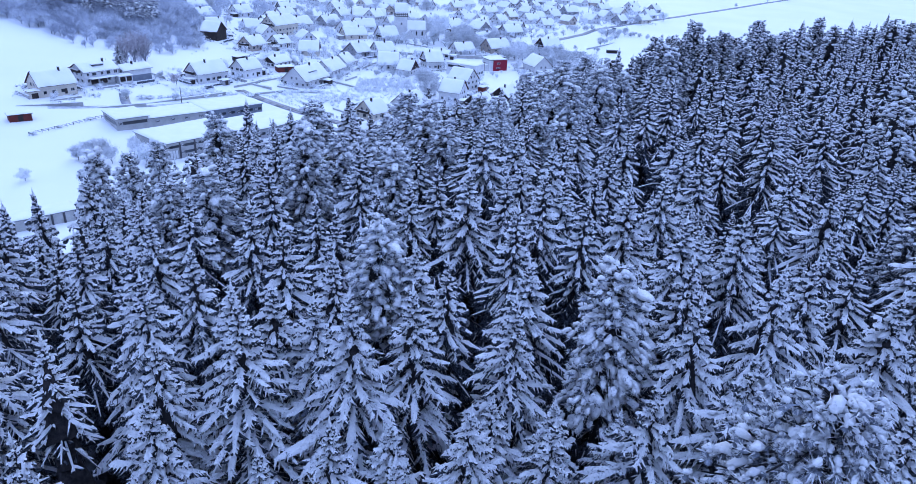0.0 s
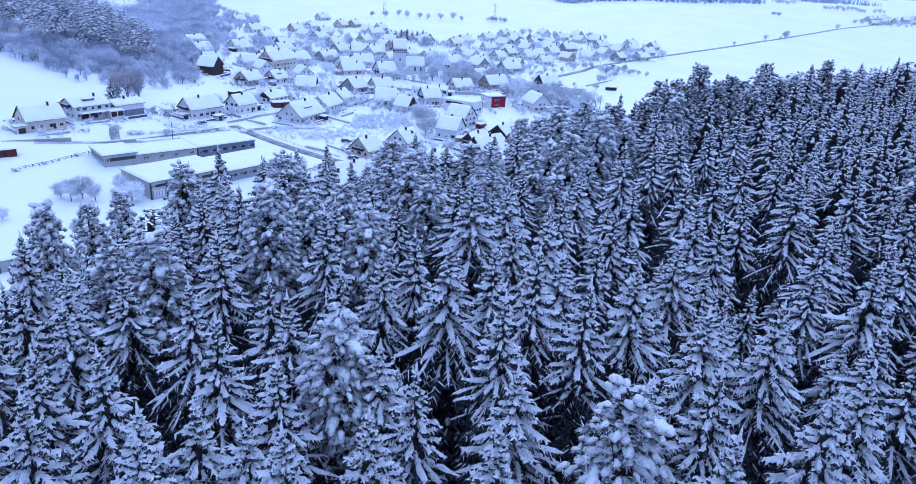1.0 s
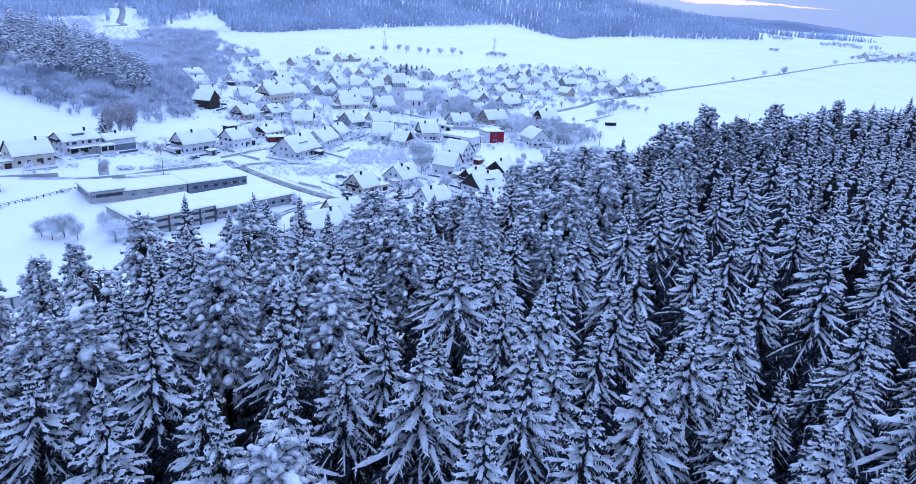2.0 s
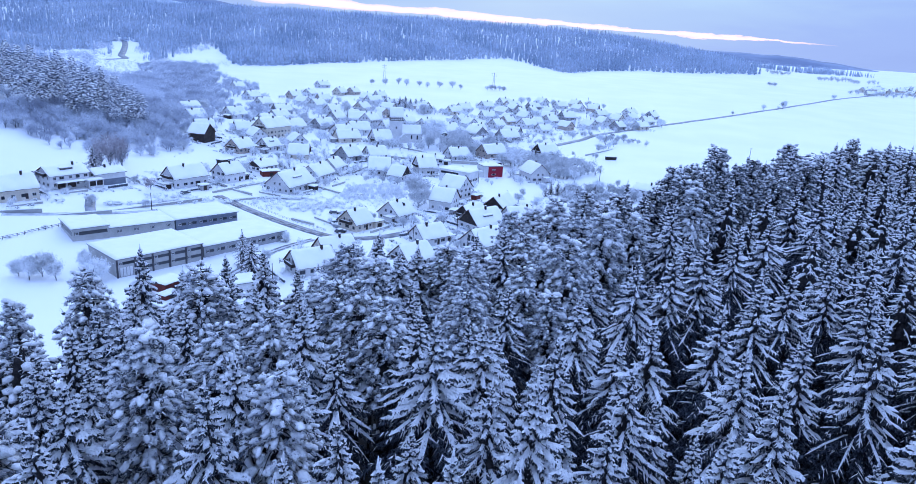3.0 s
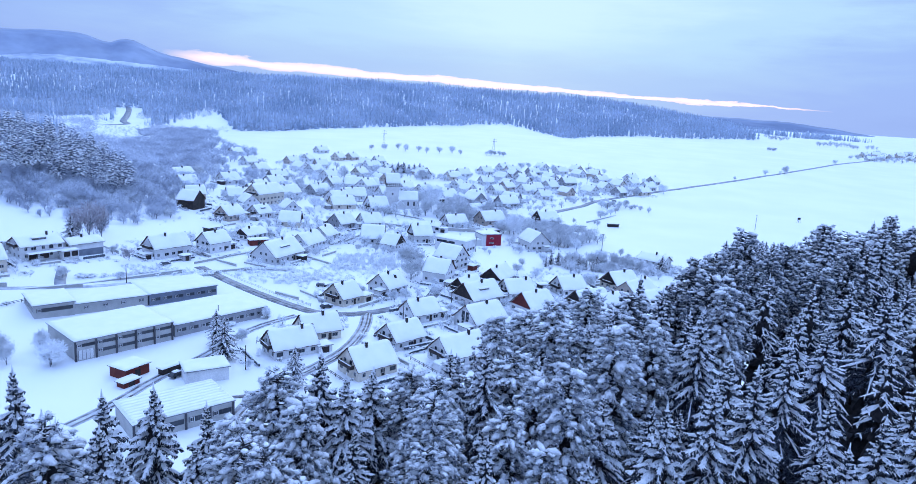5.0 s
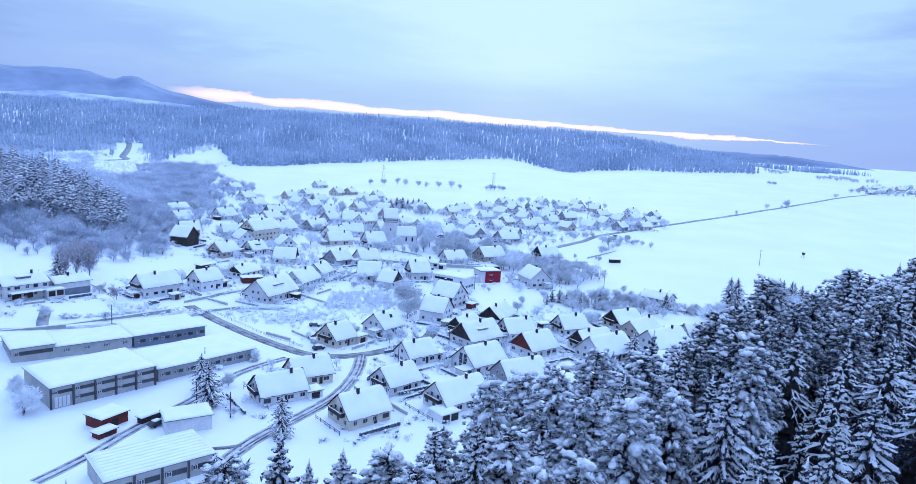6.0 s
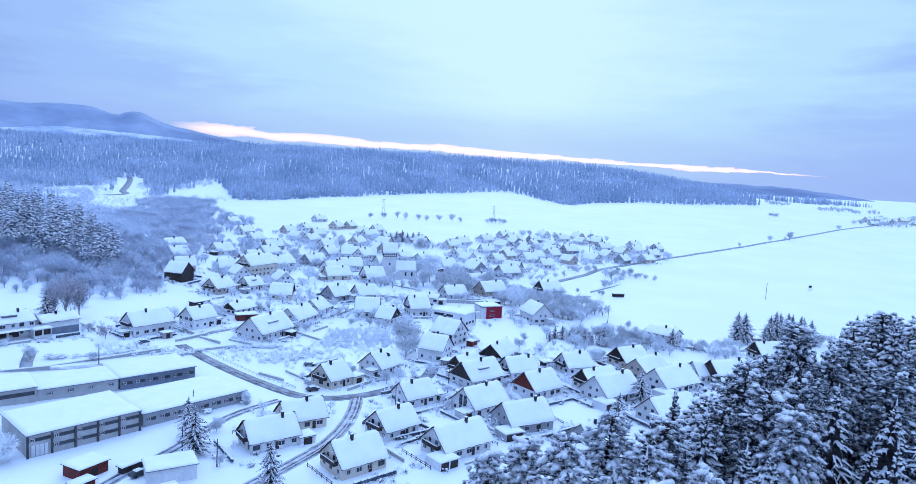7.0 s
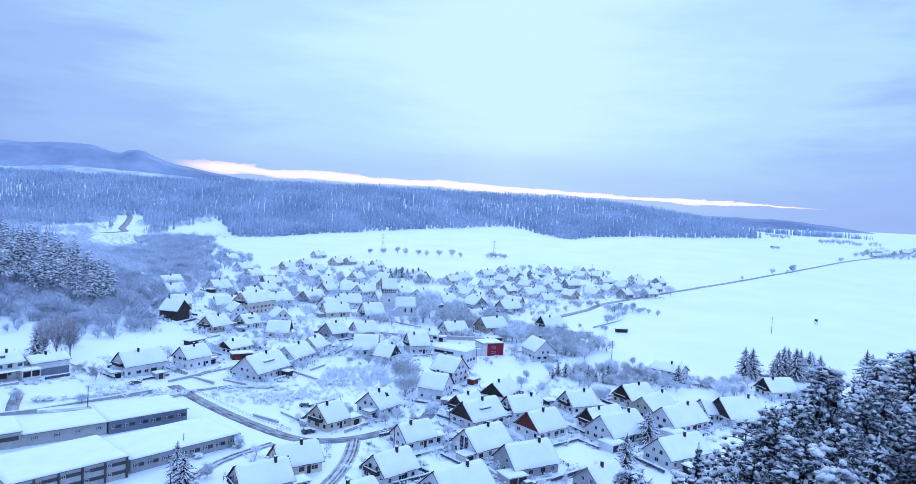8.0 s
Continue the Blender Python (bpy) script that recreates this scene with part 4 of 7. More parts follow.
def lone_spruce(x, y, height, k=0):
    LONE[k % 2].stand(x, y, k * 1.7, height / 22 * 1.6, height / 22)


lone_spruce(-152.3, 316.6, 12, 1)
lone_spruce(-60.1, 227.8, 11, 4)
lone_spruce(-54.2, 217.4, 12.5, 1)
lone_spruce(-31.3, 203.0, 11, 4)
lone_spruce(72.5, 275.5, 11.5, 1)
lone_spruce(60.2, 254.2, 10.5, 4)
lone_spruce(143.2, 369.7, 15.5, 0)
lone_spruce(147.0, 370.4, 15.0, 3)
lone_spruce(145.0, 372.5, 13.0, 2)
for k, (x, y, h) in enumerate(((160.3, 373.4, 14), (163, 374, 16), (166, 376, 15), (169, 374, 15.5), (172, 376, 14.5), (175, 374, 14.5), (178, 377, 13), (181, 375, 12.5), (157.5, 372, 9), (107, 352.8, 9), (200, 371, 17), (206, 376, 14))):
    lone_spruce(x, y, h, k)
for k, (x, y, h) in enumerate(((-14, 150, 13), (-6, 142, 14), (4, 146, 12), (-22, 158, 12), (12, 150, 13), (22, 158, 12), (34, 170, 12), (50, 190, 13), (62, 202, 14), (30, 178, 9))):
    lone_spruce(x, y, h, k + 1)
# the row of young spruces behind the church quarter
for k in range(9):
    lone_spruce(52 + k * 3.1, 352 + (k * 13) % 7 - 0.4 * k, 5 + (k * 7) % 3, k)
for k in range(6):
    lone_spruce(-52 + k * 5, 655 + (k * 5) % 6, 9 + k % 3, k)


def thickets():
    """The frosted copses along the left bank and the wood on the hill above it, as joined stuff."""
    rnd = random.Random(21)
    haze_spots = []

    def copse(cx, cy, rx, ry, count, low, high):
        for n in range(count):
            a, q = rnd.uniform(0, 6.28), math.sqrt(rnd.random())
            haze_spots.append((cx + rx * q * math.cos(a), cy + ry * q * math.sin(a), rnd.uniform(low, high)))

    copse(-205, 392, 14, 16, 30, 7, 12)
    copse(-232, 610, 42, 60, 90, 9, 14)
    copse(-285, 745, 45, 70, 100, 9, 14)
    copse(-330, 850, 40, 45, 70, 9, 14)
    copse(-205, 540, 34, 50, 60, 8, 13)
    copse(-180, 470, 24, 40, 40, 7, 12)
    copse(-135, 560, 16, 40, 22, 6, 10)
    copse(70, 420, 20, 24, 34, 7, 12)
    copse(55, 455, 20, 18, 26, 7, 12)
    copse(96, 372, 18, 8, 26, 5, 8)
    copse(75, 345, 24, 8, 30, 4, 7)
    copse(20, 470, 22, 14, 22, 9, 14)
    copse(-30, 465, 20, 10, 14, 7, 11)
    copse(-10, 515, 40, 14, 22, 6, 10)
    copse(110, 566, 20, 6, 14, 4, 7)
    copse(-212, 354, 34, 12, 60, 8, 13)
    copse(-190, 374, 26, 8, 26, 9, 14)
    copse(-232, 376, 26, 8, 22, 9, 14)
    copse(-155, 352, 14, 16, 18, 5, 9)
    copse(-240, 470, 40, 30, 40, 9, 14)
    copse(-172, 385, 34, 22, 80, 7, 13)
    copse(-190, 420, 30, 30, 60, 8, 13)
    copse(-165, 425, 22, 30, 40, 6, 11)
    copse(-178, 350, 16, 14, 20, 5, 8)
    copse(-190, 480, 40, 40, 60, 8, 13)
    copse(-215, 560, 45, 60, 55, 9, 14)
    copse(-225, 690, 35, 70, 45, 9, 14)
    copse(-160, 560, 14, 30, 14, 7, 11)
    copse(-130, 520, 30, 20, 16, 6, 10)
    copse(-95, 500, 25, 25, 14, 6, 10)
    copse(-70, 520, 25, 20, 14, 6, 10)
    copse(-100, 600, 50, 30, 30, 6, 11)
    copse(-272, 752, 22, 26, 22, 8, 13)
    copse(-305, 866, 26, 22, 22, 8, 13)
    copse(-262, 690, 22, 30, 22, 8, 13)
    copse(84, 358, 26, 12, 26, 5, 9)
    copse(64, 412, 16, 16, 34, 6, 11)
    copse(0, 470, 14, 14, 8, 8, 13)
    copse(45, 430, 12, 12, 14, 8, 13)
    copse(125, 352, 12, 5, 12, 5, 8)
    copse(184, 376, 9, 5, 10, 6, 9)
    copse(130, 548, 16, 8, 14, 4, 7)
    copse(-60, 640, 60, 30, 24, 6, 11)
    copse(90, 700, 60, 14, 26, 4, 7)
    copse(-20, 525, 30, 20, 14, 6, 11)
    copse(60, 520, 30, 25, 16, 5, 9)
    # trees and hedgerows of the next village across the plain
    copse(760, 1180, 110, 40, 60, 8, 14)
    copse(900, 1300, 120, 60, 50, 8, 14)
    copse(820, 1480, 90, 40, 30, 8, 14)
    copse(700, 1560, 60, 40, 24, 8, 14)
    copse(560, 1250, 12, 8, 8, 7, 11)
    for n, k, mat, among, words in (("copse_wood", 0, BOUGHS, False, "limbs of the frosted copses"), ("copse_haze", 1, COPSE_TWIGS, False, "grey frosted twigs of the copses"),
                                    ("village_wood", 0, BOUGHS, True, "limbs of the frosted trees among the houses"), ("village_haze", 1, TWIGS, True, "white frosted twigs among the houses")):
        rows = [(HAZES[int(x * 10) % 3][k], x, y, ground_height(x, y) - 0.1, x * 7.0, h / 10 * 1.15, h / 10) for x, y, h in haze_spots if (x > -140) == among and not (500 < y < 616 and abs(x + 4 + 0.465 * (y - 60)) < 17)]
        tagged(new(n, scatter_mesh(n, mat, rows)), words, "copse", kind="stuff")
    # pines on the hill
    pines = []
    small = [tuple(s.arrays() for s in pine_shapes(121 + k, 20, 3.0, 46, 0.62, 1.25, 3, 0.55, 4, 3, 5, 0.35, 1.5)) for k in range(3)]
    for n in range(900):
        x, y = rnd.uniform(-300, -168), rnd.uniform(375, 455)
        if x > -168 - 0.9 * max(0.0, y - 408) or y < 372 + 0.5 * max(0.0, x + 215):
            continue
        if any((x - p[0]) ** 2 + (y - p[1]) ** 2 < 32 for p in pines):
            continue
        pines.append((x, y, rnd.uniform(0.75, 1.15), rnd.uniform(0, 6.28)))
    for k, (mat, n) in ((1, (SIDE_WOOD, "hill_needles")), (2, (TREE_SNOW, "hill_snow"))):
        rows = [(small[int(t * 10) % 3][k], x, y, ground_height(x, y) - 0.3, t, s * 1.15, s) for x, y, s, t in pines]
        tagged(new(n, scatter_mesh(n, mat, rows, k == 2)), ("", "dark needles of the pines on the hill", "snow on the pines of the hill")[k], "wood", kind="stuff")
    # mixed wood that runs back to the ridge
    kinds = [cone_tree(40 + k, 7, 7) for k in range(4)]
    rows, soft_rows, n = [], [], 0
    y = 520.0
    while y < 1420:
        gap = 5.4 + 0.005 * (y - 520)
        x = -1000.0
        while x < -150:
            x += gap * rnd.uniform(0.6, 1.4)
            yy = y + rnd.uniform(-0.7, 0.7) * gap
            if x > -205 - 0.30 * (yy - 560) + 26 * noise.noise(Vector((x / 40, yy / 28, 3))) + 16 * math.sin(yy / 33) or yy > wood_edge(x) + 10 or abs(x) > 0.80 * yy + 40:
                continue
            if x > -400 + 12 * noise.noise(Vector((yy / 20, 5, 0))) and yy > 905:
                continue
            if abs(x + 441 + 0.465 * (yy - 958)) < 14 + 0.03 * (yy - 958) and 930 < yy < 1240:
                continue
            if ((x + 535) / 30) ** 2 + ((yy - 1000) / 60) ** 2 < 1 or ((x + 490) / 70) ** 2 + ((yy - 850) / 26) ** 2 < 1 or ((x + 520) / 24) ** 2 + ((yy - 1010) / 50) ** 2 < 1 or ((x + 445) / 16) ** 2 + ((yy - 985) / 55) ** 2 < 1:
                continue
            patch = noise.noise(Vector((x / 90, yy / 90, 11)))
            h = rnd.uniform(12, 20)
            if 760 < yy < 1010 and abs(x + 20 + 0.47 * (yy - 60)) < 34:
                # young growth beside the far road
                h = rnd.uniform(3.5, 6.5)
            g = ground_height(x, yy) - 0.5
            if patch > 0.02 and (yy > 960 or x < -430 - 0.25 * (yy - 760)) and yy > 680:
                rows.append((rnd.choice(kinds), x, yy, g, rnd.uniform(0, 6.28), h * rnd.uniform(0.75, 1.15), h * 1.15))
            elif yy < 900 or rnd.random() < 0.6:
                soft_rows.append((COPSE[n % 3], x, yy, g, rnd.uniform(0, 6.28), h / 10 * 1.2, h / 10 * 0.9))
                n += 1
        y += gap
    tagged(new("side_conifers", scatter_mesh("side_conifers", FAR_WOOD, rows)), "frosted conifers of the wood beside the valley, coloured for haze", "wood", kind="stuff")
    tagged(new("side_broadleaf", scatter_mesh("side_broadleaf", COPSE_TWIGS, soft_rows)), "frosted bare trees of the wood beside the valley", "wood", kind="stuff")


COPSE = [bare_tree_shapes(131 + k, 10.0, 1.0, 120, 2)[1].arrays() for k in range(3)]
thickets()


def shrubs():
    """Rough garden ground: shrubs and canes under snow, too many to count, as joined stuff."""
    rnd = random.Random(77)
    kinds = [(h.arrays(), s.arrays()) for h, s in (bush_shapes(141 + k, 40, 4) for k in range(3))]
    spots = []
    for cx, cy, rx, ry, count in ((-106, 297, 17, 7, 110), (-62, 306, 18, 12, 150), (-36, 318, 20, 14, 130), (20, 305, 40, 30, 60), (48, 332, 25, 15, 120), (-18, 345, 25, 14, 80),
                                  (10, 245, 30, 14, 40), (-45, 300, 20, 10, 60), (70, 300, 30, 15, 40), (-120, 330, 20, 12, 40), (-90, 390, 30, 20, 60), (0, 400, 40, 20, 60),
                                  (-90, 440, 40, 25, 70), (-40, 440, 40, 25, 60), (30, 440, 30, 20, 60), (-160, 380, 25, 30, 80), (-80, 520, 60, 40, 80), (30, 540, 60, 40, 60)):
        for n in range(count):
            a, q = rnd.uniform(0, 6.28), math.sqrt(rnd.random())
            spots.append((cx + rx * q * math.cos(a), cy + ry * q * math.sin(a), rnd.uniform(0.6, 1.5), rnd.randrange(3)))
    # upright frosted canes of an orchard, and clipped rows beside the halls
    for n in range(420):
        u, w = rnd.random(), rnd.random()
        spots.append((-46 + 28 * u + 1.5 * rnd.random(), 320 + 30 * w + 5 * u, rnd.uniform(1.2, 2.6), 3))
    for x0, y0, x1, y1, count in ((-98.4, 285.2, -86.6, 303.7, 50), (-81.6, 259.3, -71.9, 271.3, 40), (-124, 279, -108, 293, 30), (-78, 311, -58, 318, 40)):
        for n in range(count):
            u = rnd.random()
            spots.append((x0 + (x1 - x0) * u + rnd.uniform(-1.3, 1.3), y0 + (y1 - y0) * u + rnd.uniform(-1.3, 1.3), rnd.uniform(0.8, 1.5), rnd.randrange(3)))
    canes, bare = Shape(), Shape()
    for n in range(26):
        a, q = rnd.uniform(0, 6.28), rnd.uniform(0, 0.22)
        p = Vector((q * math.cos(a), q * math.sin(a), 0))
        way = Vector((math.cos(a) * q * 0.9, math.sin(a) * q * 0.9, rnd.uniform(0.6, 1.1)))
        canes.add([p - Vector((0.03, 0, 0)), p + Vector((0.03, 0, 0)), p + way], [(0, 1, 2)])
    bare.lump((0, 0, 0), 0.3, 0.3, 0.12, rnd, 0.2, 3, 5)
    kinds.append((canes.arrays(), bare.arrays()))
    for k, (n, mat) in enumerate((("shrub_haze", TWIGS), ("shrub_snow", SNOW))):
        rows = [(kinds[j][k], x, y, ground_height(x, y) - 0.1, x * 5.0, s * 1.2, s) for x, y, s, j in spots]
        tagged(new(n, scatter_mesh(n, mat, rows, k == 1)), ("frosted canes and shrubs of the gardens", "snow lying on the garden shrubs")[k], "shrubs", kind="stuff")


shrubs()


# frosted trees between the houses: place and height
bare_tree(-10.3, 327.5, 16.2, 0)
bare_tree(-81.5, 461.4, 12.1, 1)
bare_tree(-11.2, 466.4, 15.2, 2)
bare_tree(8.7, 457.2, 22.0, 0)
bare_tree(0.2, 444.1, 9.1, 1)
bare_tree(-30.2, 361.7, 5.5, 2)
bare_tree(-22.5, 358.9, 5.4, 0)
bare_tree(-38.8, 361.9, 4.3, 1)
bare_tree(-110.3, 506.7, 10.9, 2)
bare_tree(-104.7, 570.7, 10.2, 0)
bare_tree(-109.2, 535.9, 11.5, 1)
bare_tree(-77.5, 518.3, 9.1, 2)
bare_tree(-77.2, 576.8, 8.2, 0)
bare_tree(-97.0, 433.8, 6.9, 1)
bare_tree(-146.1, 534.7, 7.8, 2)
bare_tree(-151.7, 520.3, 8.6, 0)
bare_tree(-56.1, 345.3, 4.7, 1)
bare_tree(-92.8, 398.8, 5.6, 2)
bare_tree(-81.7, 410.3, 5.7, 0)
bare_tree(-9.8, 499.8, 22.0, 1)
bare_tree(-17.9, 497.4, 13.8, 2)
bare_tree(-38.2, 271.7, 3.6, 0)
bare_tree(-22.5, 624.8, 13.2, 1)
bare_tree(11.1, 610.5, 10.7, 2)
bare_tree(-28.6, 418.6, 5.0, 0)
bare_tree(1.4, 294.4, 5.7, 1)
bare_tree(-13.1, 280.3, 6.4, 2)
bare_tree(-10.6, 289.1, 4.7, 0)
bare_tree(-66.0, 429.9, 4.5, 1)
bare_tree(-136.7, 455.8, 8.3, 2)
bare_tree(-181.0, 561.4, 12.5, 0)
bare_tree(-178.9, 523.7, 13.6, 1)
bare_tree(-147.2, 566.9, 8.3, 2)
bare_tree(-94.6, 388.4, 5.5, 0)
bare_tree(-65.1, 400.9, 4.8, 1)
bare_tree(-34.0, 279.0, 3.0, 2)
bare_tree(-113.6, 422.7, 4.5, 0)
bare_tree(9.3, 461.4, 20.5, 1)
bare_tree(28.7, 478.3, 14.0, 2)
bare_tree(41.2, 416.3, 18.4, 0)
bare_tree(36.6, 427.7, 11.7, 1)
bare_tree(61.0, 404.2, 12.4, 2)
bare_tree(57.7, 408.9, 8.4, 0)
bare_tree(68.2, 400.3, 9.6, 1)
bare_tree(72.9, 390.6, 9.4, 2)
bare_tree(79.7, 358.7, 12.3, 0)
bare_tree(74.7, 361.7, 8.6, 1)
bare_tree(85.1, 357.3, 9.8, 2)
bare_tree(91.7, 357.0, 8.6, 0)
bare_tree(96.5, 353.7, 8.6, 1)
bare_tree(99.9, 350.3, 7.3, 2)
bare_tree(69.0, 355.8, 7.2, 0)
bare_tree(63.6, 350.4, 5.9, 1)
bare_tree(51.1, 356.1, 8.4, 2)
bare_tree(95.4, 385.9, 5.4, 0)
bare_tree(66.6, 320.6, 8.6, 1)
bare_tree(122.2, 339.4, 9.6, 2)
bare_tree(122.6, 355.4, 5.0, 0)
bare_tree(127.9, 340.5, 8.5, 1)
bare_tree(101.8, 338.7, 6.5, 2)
bare_tree(37.1, 336.2, 6.7, 0)
bare_tree(44.8, 330.2, 6.6, 1)
bare_tree(40.4, 349.3, 5.8, 2)
bare_tree(88.1, 419.6, 4.4, 0)
bare_tree(99.5, 476.0, 3.3, 1)
bare_tree(85.4, 475.6, 4.2, 2)
bare_tree(191.8, 637.2, 11.8, 0)
bare_tree(173.1, 643.7, 8.2, 1)
bare_tree(162.2, 614.3, 10.1, 2)
bare_tree(96.7, 548.2, 7.8, 0)
bare_tree(52.7, 544.4, 9.5, 1)
bare_tree(12.0, 598.2, 12.6, 2)
bare_tree(20.7, 576.5, 10.1, 0)
bare_tree(23.9, 378.0, 3.8, 1)
bare_tree(26.0, 371.2, 3.7, 2)
bare_tree(73.3, 472.5, 6.6, 0)
bare_tree(41.8, 377.6, 6.4, 1)
bare_tree(30.7, 297.5, 4.9, 2)
bare_tree(27.2, 308.9, 4.1, 0)
bare_tree(117.9, 545.4, 7.8, 1)
bare_tree(119.5, 535.9, 7.6, 2)
bare_tree(123.7, 523.6, 6.5, 0)
bare_tree(119.3, 334.0, 10.2, 1)
bare_tree(124.7, 335.2, 9.2, 2)
bare_tree(130.2, 336.3, 5.8, 0)
bare_tree(117.9, 348.2, 5.3, 1)
bare_tree(96.9, 342.0, 6.8, 2)
bare_tree(175.3, 369.9, 12.0, 0)
bare_tree(207.3, 376.6, 7.1, 1)
bare_tree(-112.2, 202.3, 9.0, 0, "frosted tree bowed with snow beside a works hall")
bare_tree(-110.3, 205.4, 10.0, 1, "frosted tree bowed with snow beside a works hall")
bare_tree(-105.6, 204.0, 8.0, 2, "frosted tree bowed with snow beside a works hall")
bare_tree(-95.3, 205.5, 9.0, 0, "frosted tree bowed with snow beside a works hall")
bare_tree(-116.2, 204.1, 7.0, 1, "frosted tree bowed with snow beside a works hall")


# ---------------------------------------------------------------- houses
def roof_snow(L, W, eave, rise, over, seed, thick=0.30):
    """A quilt of snow over a pitched roof, rounded at its edges."""
    rnd = random.Random(seed)
    nx, ny = 14, 13
    hx, hy = L / 2 + over - 0.10, W / 2 + over
    slope = rise / (W / 2)
    v, f = [], []
    off = rnd.uniform(0, 50)
    for i in range(nx):
        x = -hx + 2 * hx * i / (nx - 1)
        for j in range(ny):
            y = -hy + 2 * hy * j / (ny - 1)
            z = eave + rise - slope * math.sqrt(y * y + 0.06)
            edge = min((hx - abs(x)) / 0.35, (hy - abs(y)) / 0.35, 1.0)
            t = thick * (0.45 + 0.55 * math.sqrt(max(0, edge))) * (1 + 0.22 * noise.noise(Vector((x * 0.4 + off, y * 0.4, 0))))
            wob = 0.06 * noise.noise(Vector((x * 1.3 + off, y * 1.3, 5)))
            v.append((x + (wob if edge < 0.5 else 0), y + (wob if edge < 0.5 else 0), z + 0.16 + t))
    top = len(v)
    for i in range(nx):
        for j in range(ny):
            x, y, z = v[i * ny + j]
            if i in (0, nx - 1) or j in (0, ny - 1):
                v.append((x, y, eave + rise - slope * abs(y) + 0.10))
            else:
                v.append((x, y, z - 0.12))
    for i in range(nx - 1):
        for j in range(ny - 1):
            a = i * ny + j
            f.append((a, a + ny, a + ny + 1, a + 1))
    rim = [i * ny for i in range(nx)] + [(nx - 1) * ny + j for j in range(1, ny)] + [i * ny + ny - 1 for i in range(nx - 2, -1, -1)] + [j for j in range(ny - 2, 0, -1)]
    for a, b in zip(rim, rim[1:] + rim[:1]):
        f.append((b, a, a + top, b + top))
    return v, f


def flat_snow(x0, y0, x1, y1, z, thick, seed):
    """Snow on a flat or level surface, rounded off at the rim."""
    nx, ny = max(4, min(16, int((x1 - x0) / 1.5) + 3)), max(4, min(12, int((y1 - y0) / 1.5) + 3))
    s = Shape()
    v, f = [], []
    for i in range(nx):
        for j in range(ny):
            rim = i in (0, nx - 1) or j in (0, ny - 1)
            u = 0.0 if i == 0 else 1.0 if i == nx - 1 else 0.06 + 0.88 * (i - 1) / max(1, nx - 3)
            w = 0.0 if j == 0 else 1.0 if j == ny - 1 else 0.06 + 0.88 * (j - 1) / max(1, ny - 3)
            x, y = x0 + (x1 - x0) * u, y0 + (y1 - y0) * w
            h = thick * (0.35 if rim else 1.0) * (1 + 0.3 * noise.noise(Vector((x * 0.6 + seed, y * 0.6, 0))))
            v.append((x, y, z + h))
    top = len(v)
    rim = [i * ny for i in range(nx)] + [(nx - 1) * ny + j for j in range(1, ny)] + [i * ny + ny - 1 for i in range(nx - 2, -1, -1)] + [j for j in range(ny - 2, 0, -1)]
    low = {}
    for a in rim:
        low[a] = len(v)
        v.append((v[a][0], v[a][1], z))
    for i in range(nx - 1):
        for j in range(ny - 1):
            a = i * ny + j
            f.append((a, a + ny, a + ny + 1, a + 1))
    for a, b in zip(rim, rim[1:] + rim[:1]):
        f.append((b, a, low[a], low[b]))
    f.append(tuple(low[a] for a in rim))
    return s.add(v, f)


def ring(w, h, bar, depth):
    """An upright frame in the xz plane, its face towards -y."""
    s = Shape()
    s.box(-w / 2, -depth, 0, w / 2, 0.02, bar).box(-w / 2, -depth, h - bar, w / 2, 0.02, h)
    s.box(-w / 2, -depth, bar, -w / 2 + bar, 0.02, h - bar).box(w / 2 - bar, -depth, bar, w / 2, 0.02, h - bar)
    s.box(-bar / 3, -depth * 0.8, bar, bar / 3, 0.02, h - bar)
    return s


WINDOWS = {}


def window(parent, w, h, m, frame_mat=None):
    """A framed window with its dark pane; repeats share their meshes."""
    frame_mat = frame_mat or FRAME
    key = (round(w, 1), round(h, 1), frame_mat.name)
    if key not in WINDOWS:
        WINDOWS[key] = (ring(w, h, 0.09, 0.07).mesh("window_frame", frame_mat), Shape().box(-w / 2 + 0.08, -0.03, 0.08, w / 2 - 0.08, 0.02, h - 0.08).mesh("pane", GLASS))
    frame_mesh, pane_mesh = WINDOWS[key]
    ob = part("window", frame_mesh, parent, m)
    part("pane", pane_mesh, ob)
    return ob


CHIMNEY = Shape().box(-0.32, -0.32, -1.0, 0.32, 0.32, 1.0).box(-0.38, -0.38, 1.0, 0.38, 0.38, 1.1).mesh("chimney", TIMBER)
CHIMNEY_SNOW = flat_snow(-0.38, -0.38, 0.38, 0.38, 1.1, 0.16, 1).mesh("snow_cap", SNOW, True)
DOOR = Shape().box(-0.5, -0.05, 0, 0.5, 0.02, 2.1).mesh("door", TIMBER)
COLOUR_WORDS = {"white_render": "white-rendered", "cream_render": "cream-rendered", "ochre_render": "ochre-rendered", "grey_render": "grey-rendered",
                "dark_timber": "dark timber-clad", "red_brown_boards": "red-brown boarded", "concrete": "grey concrete", "red_cladding": "red-clad"}
house_count = [0]
HOUSES = []


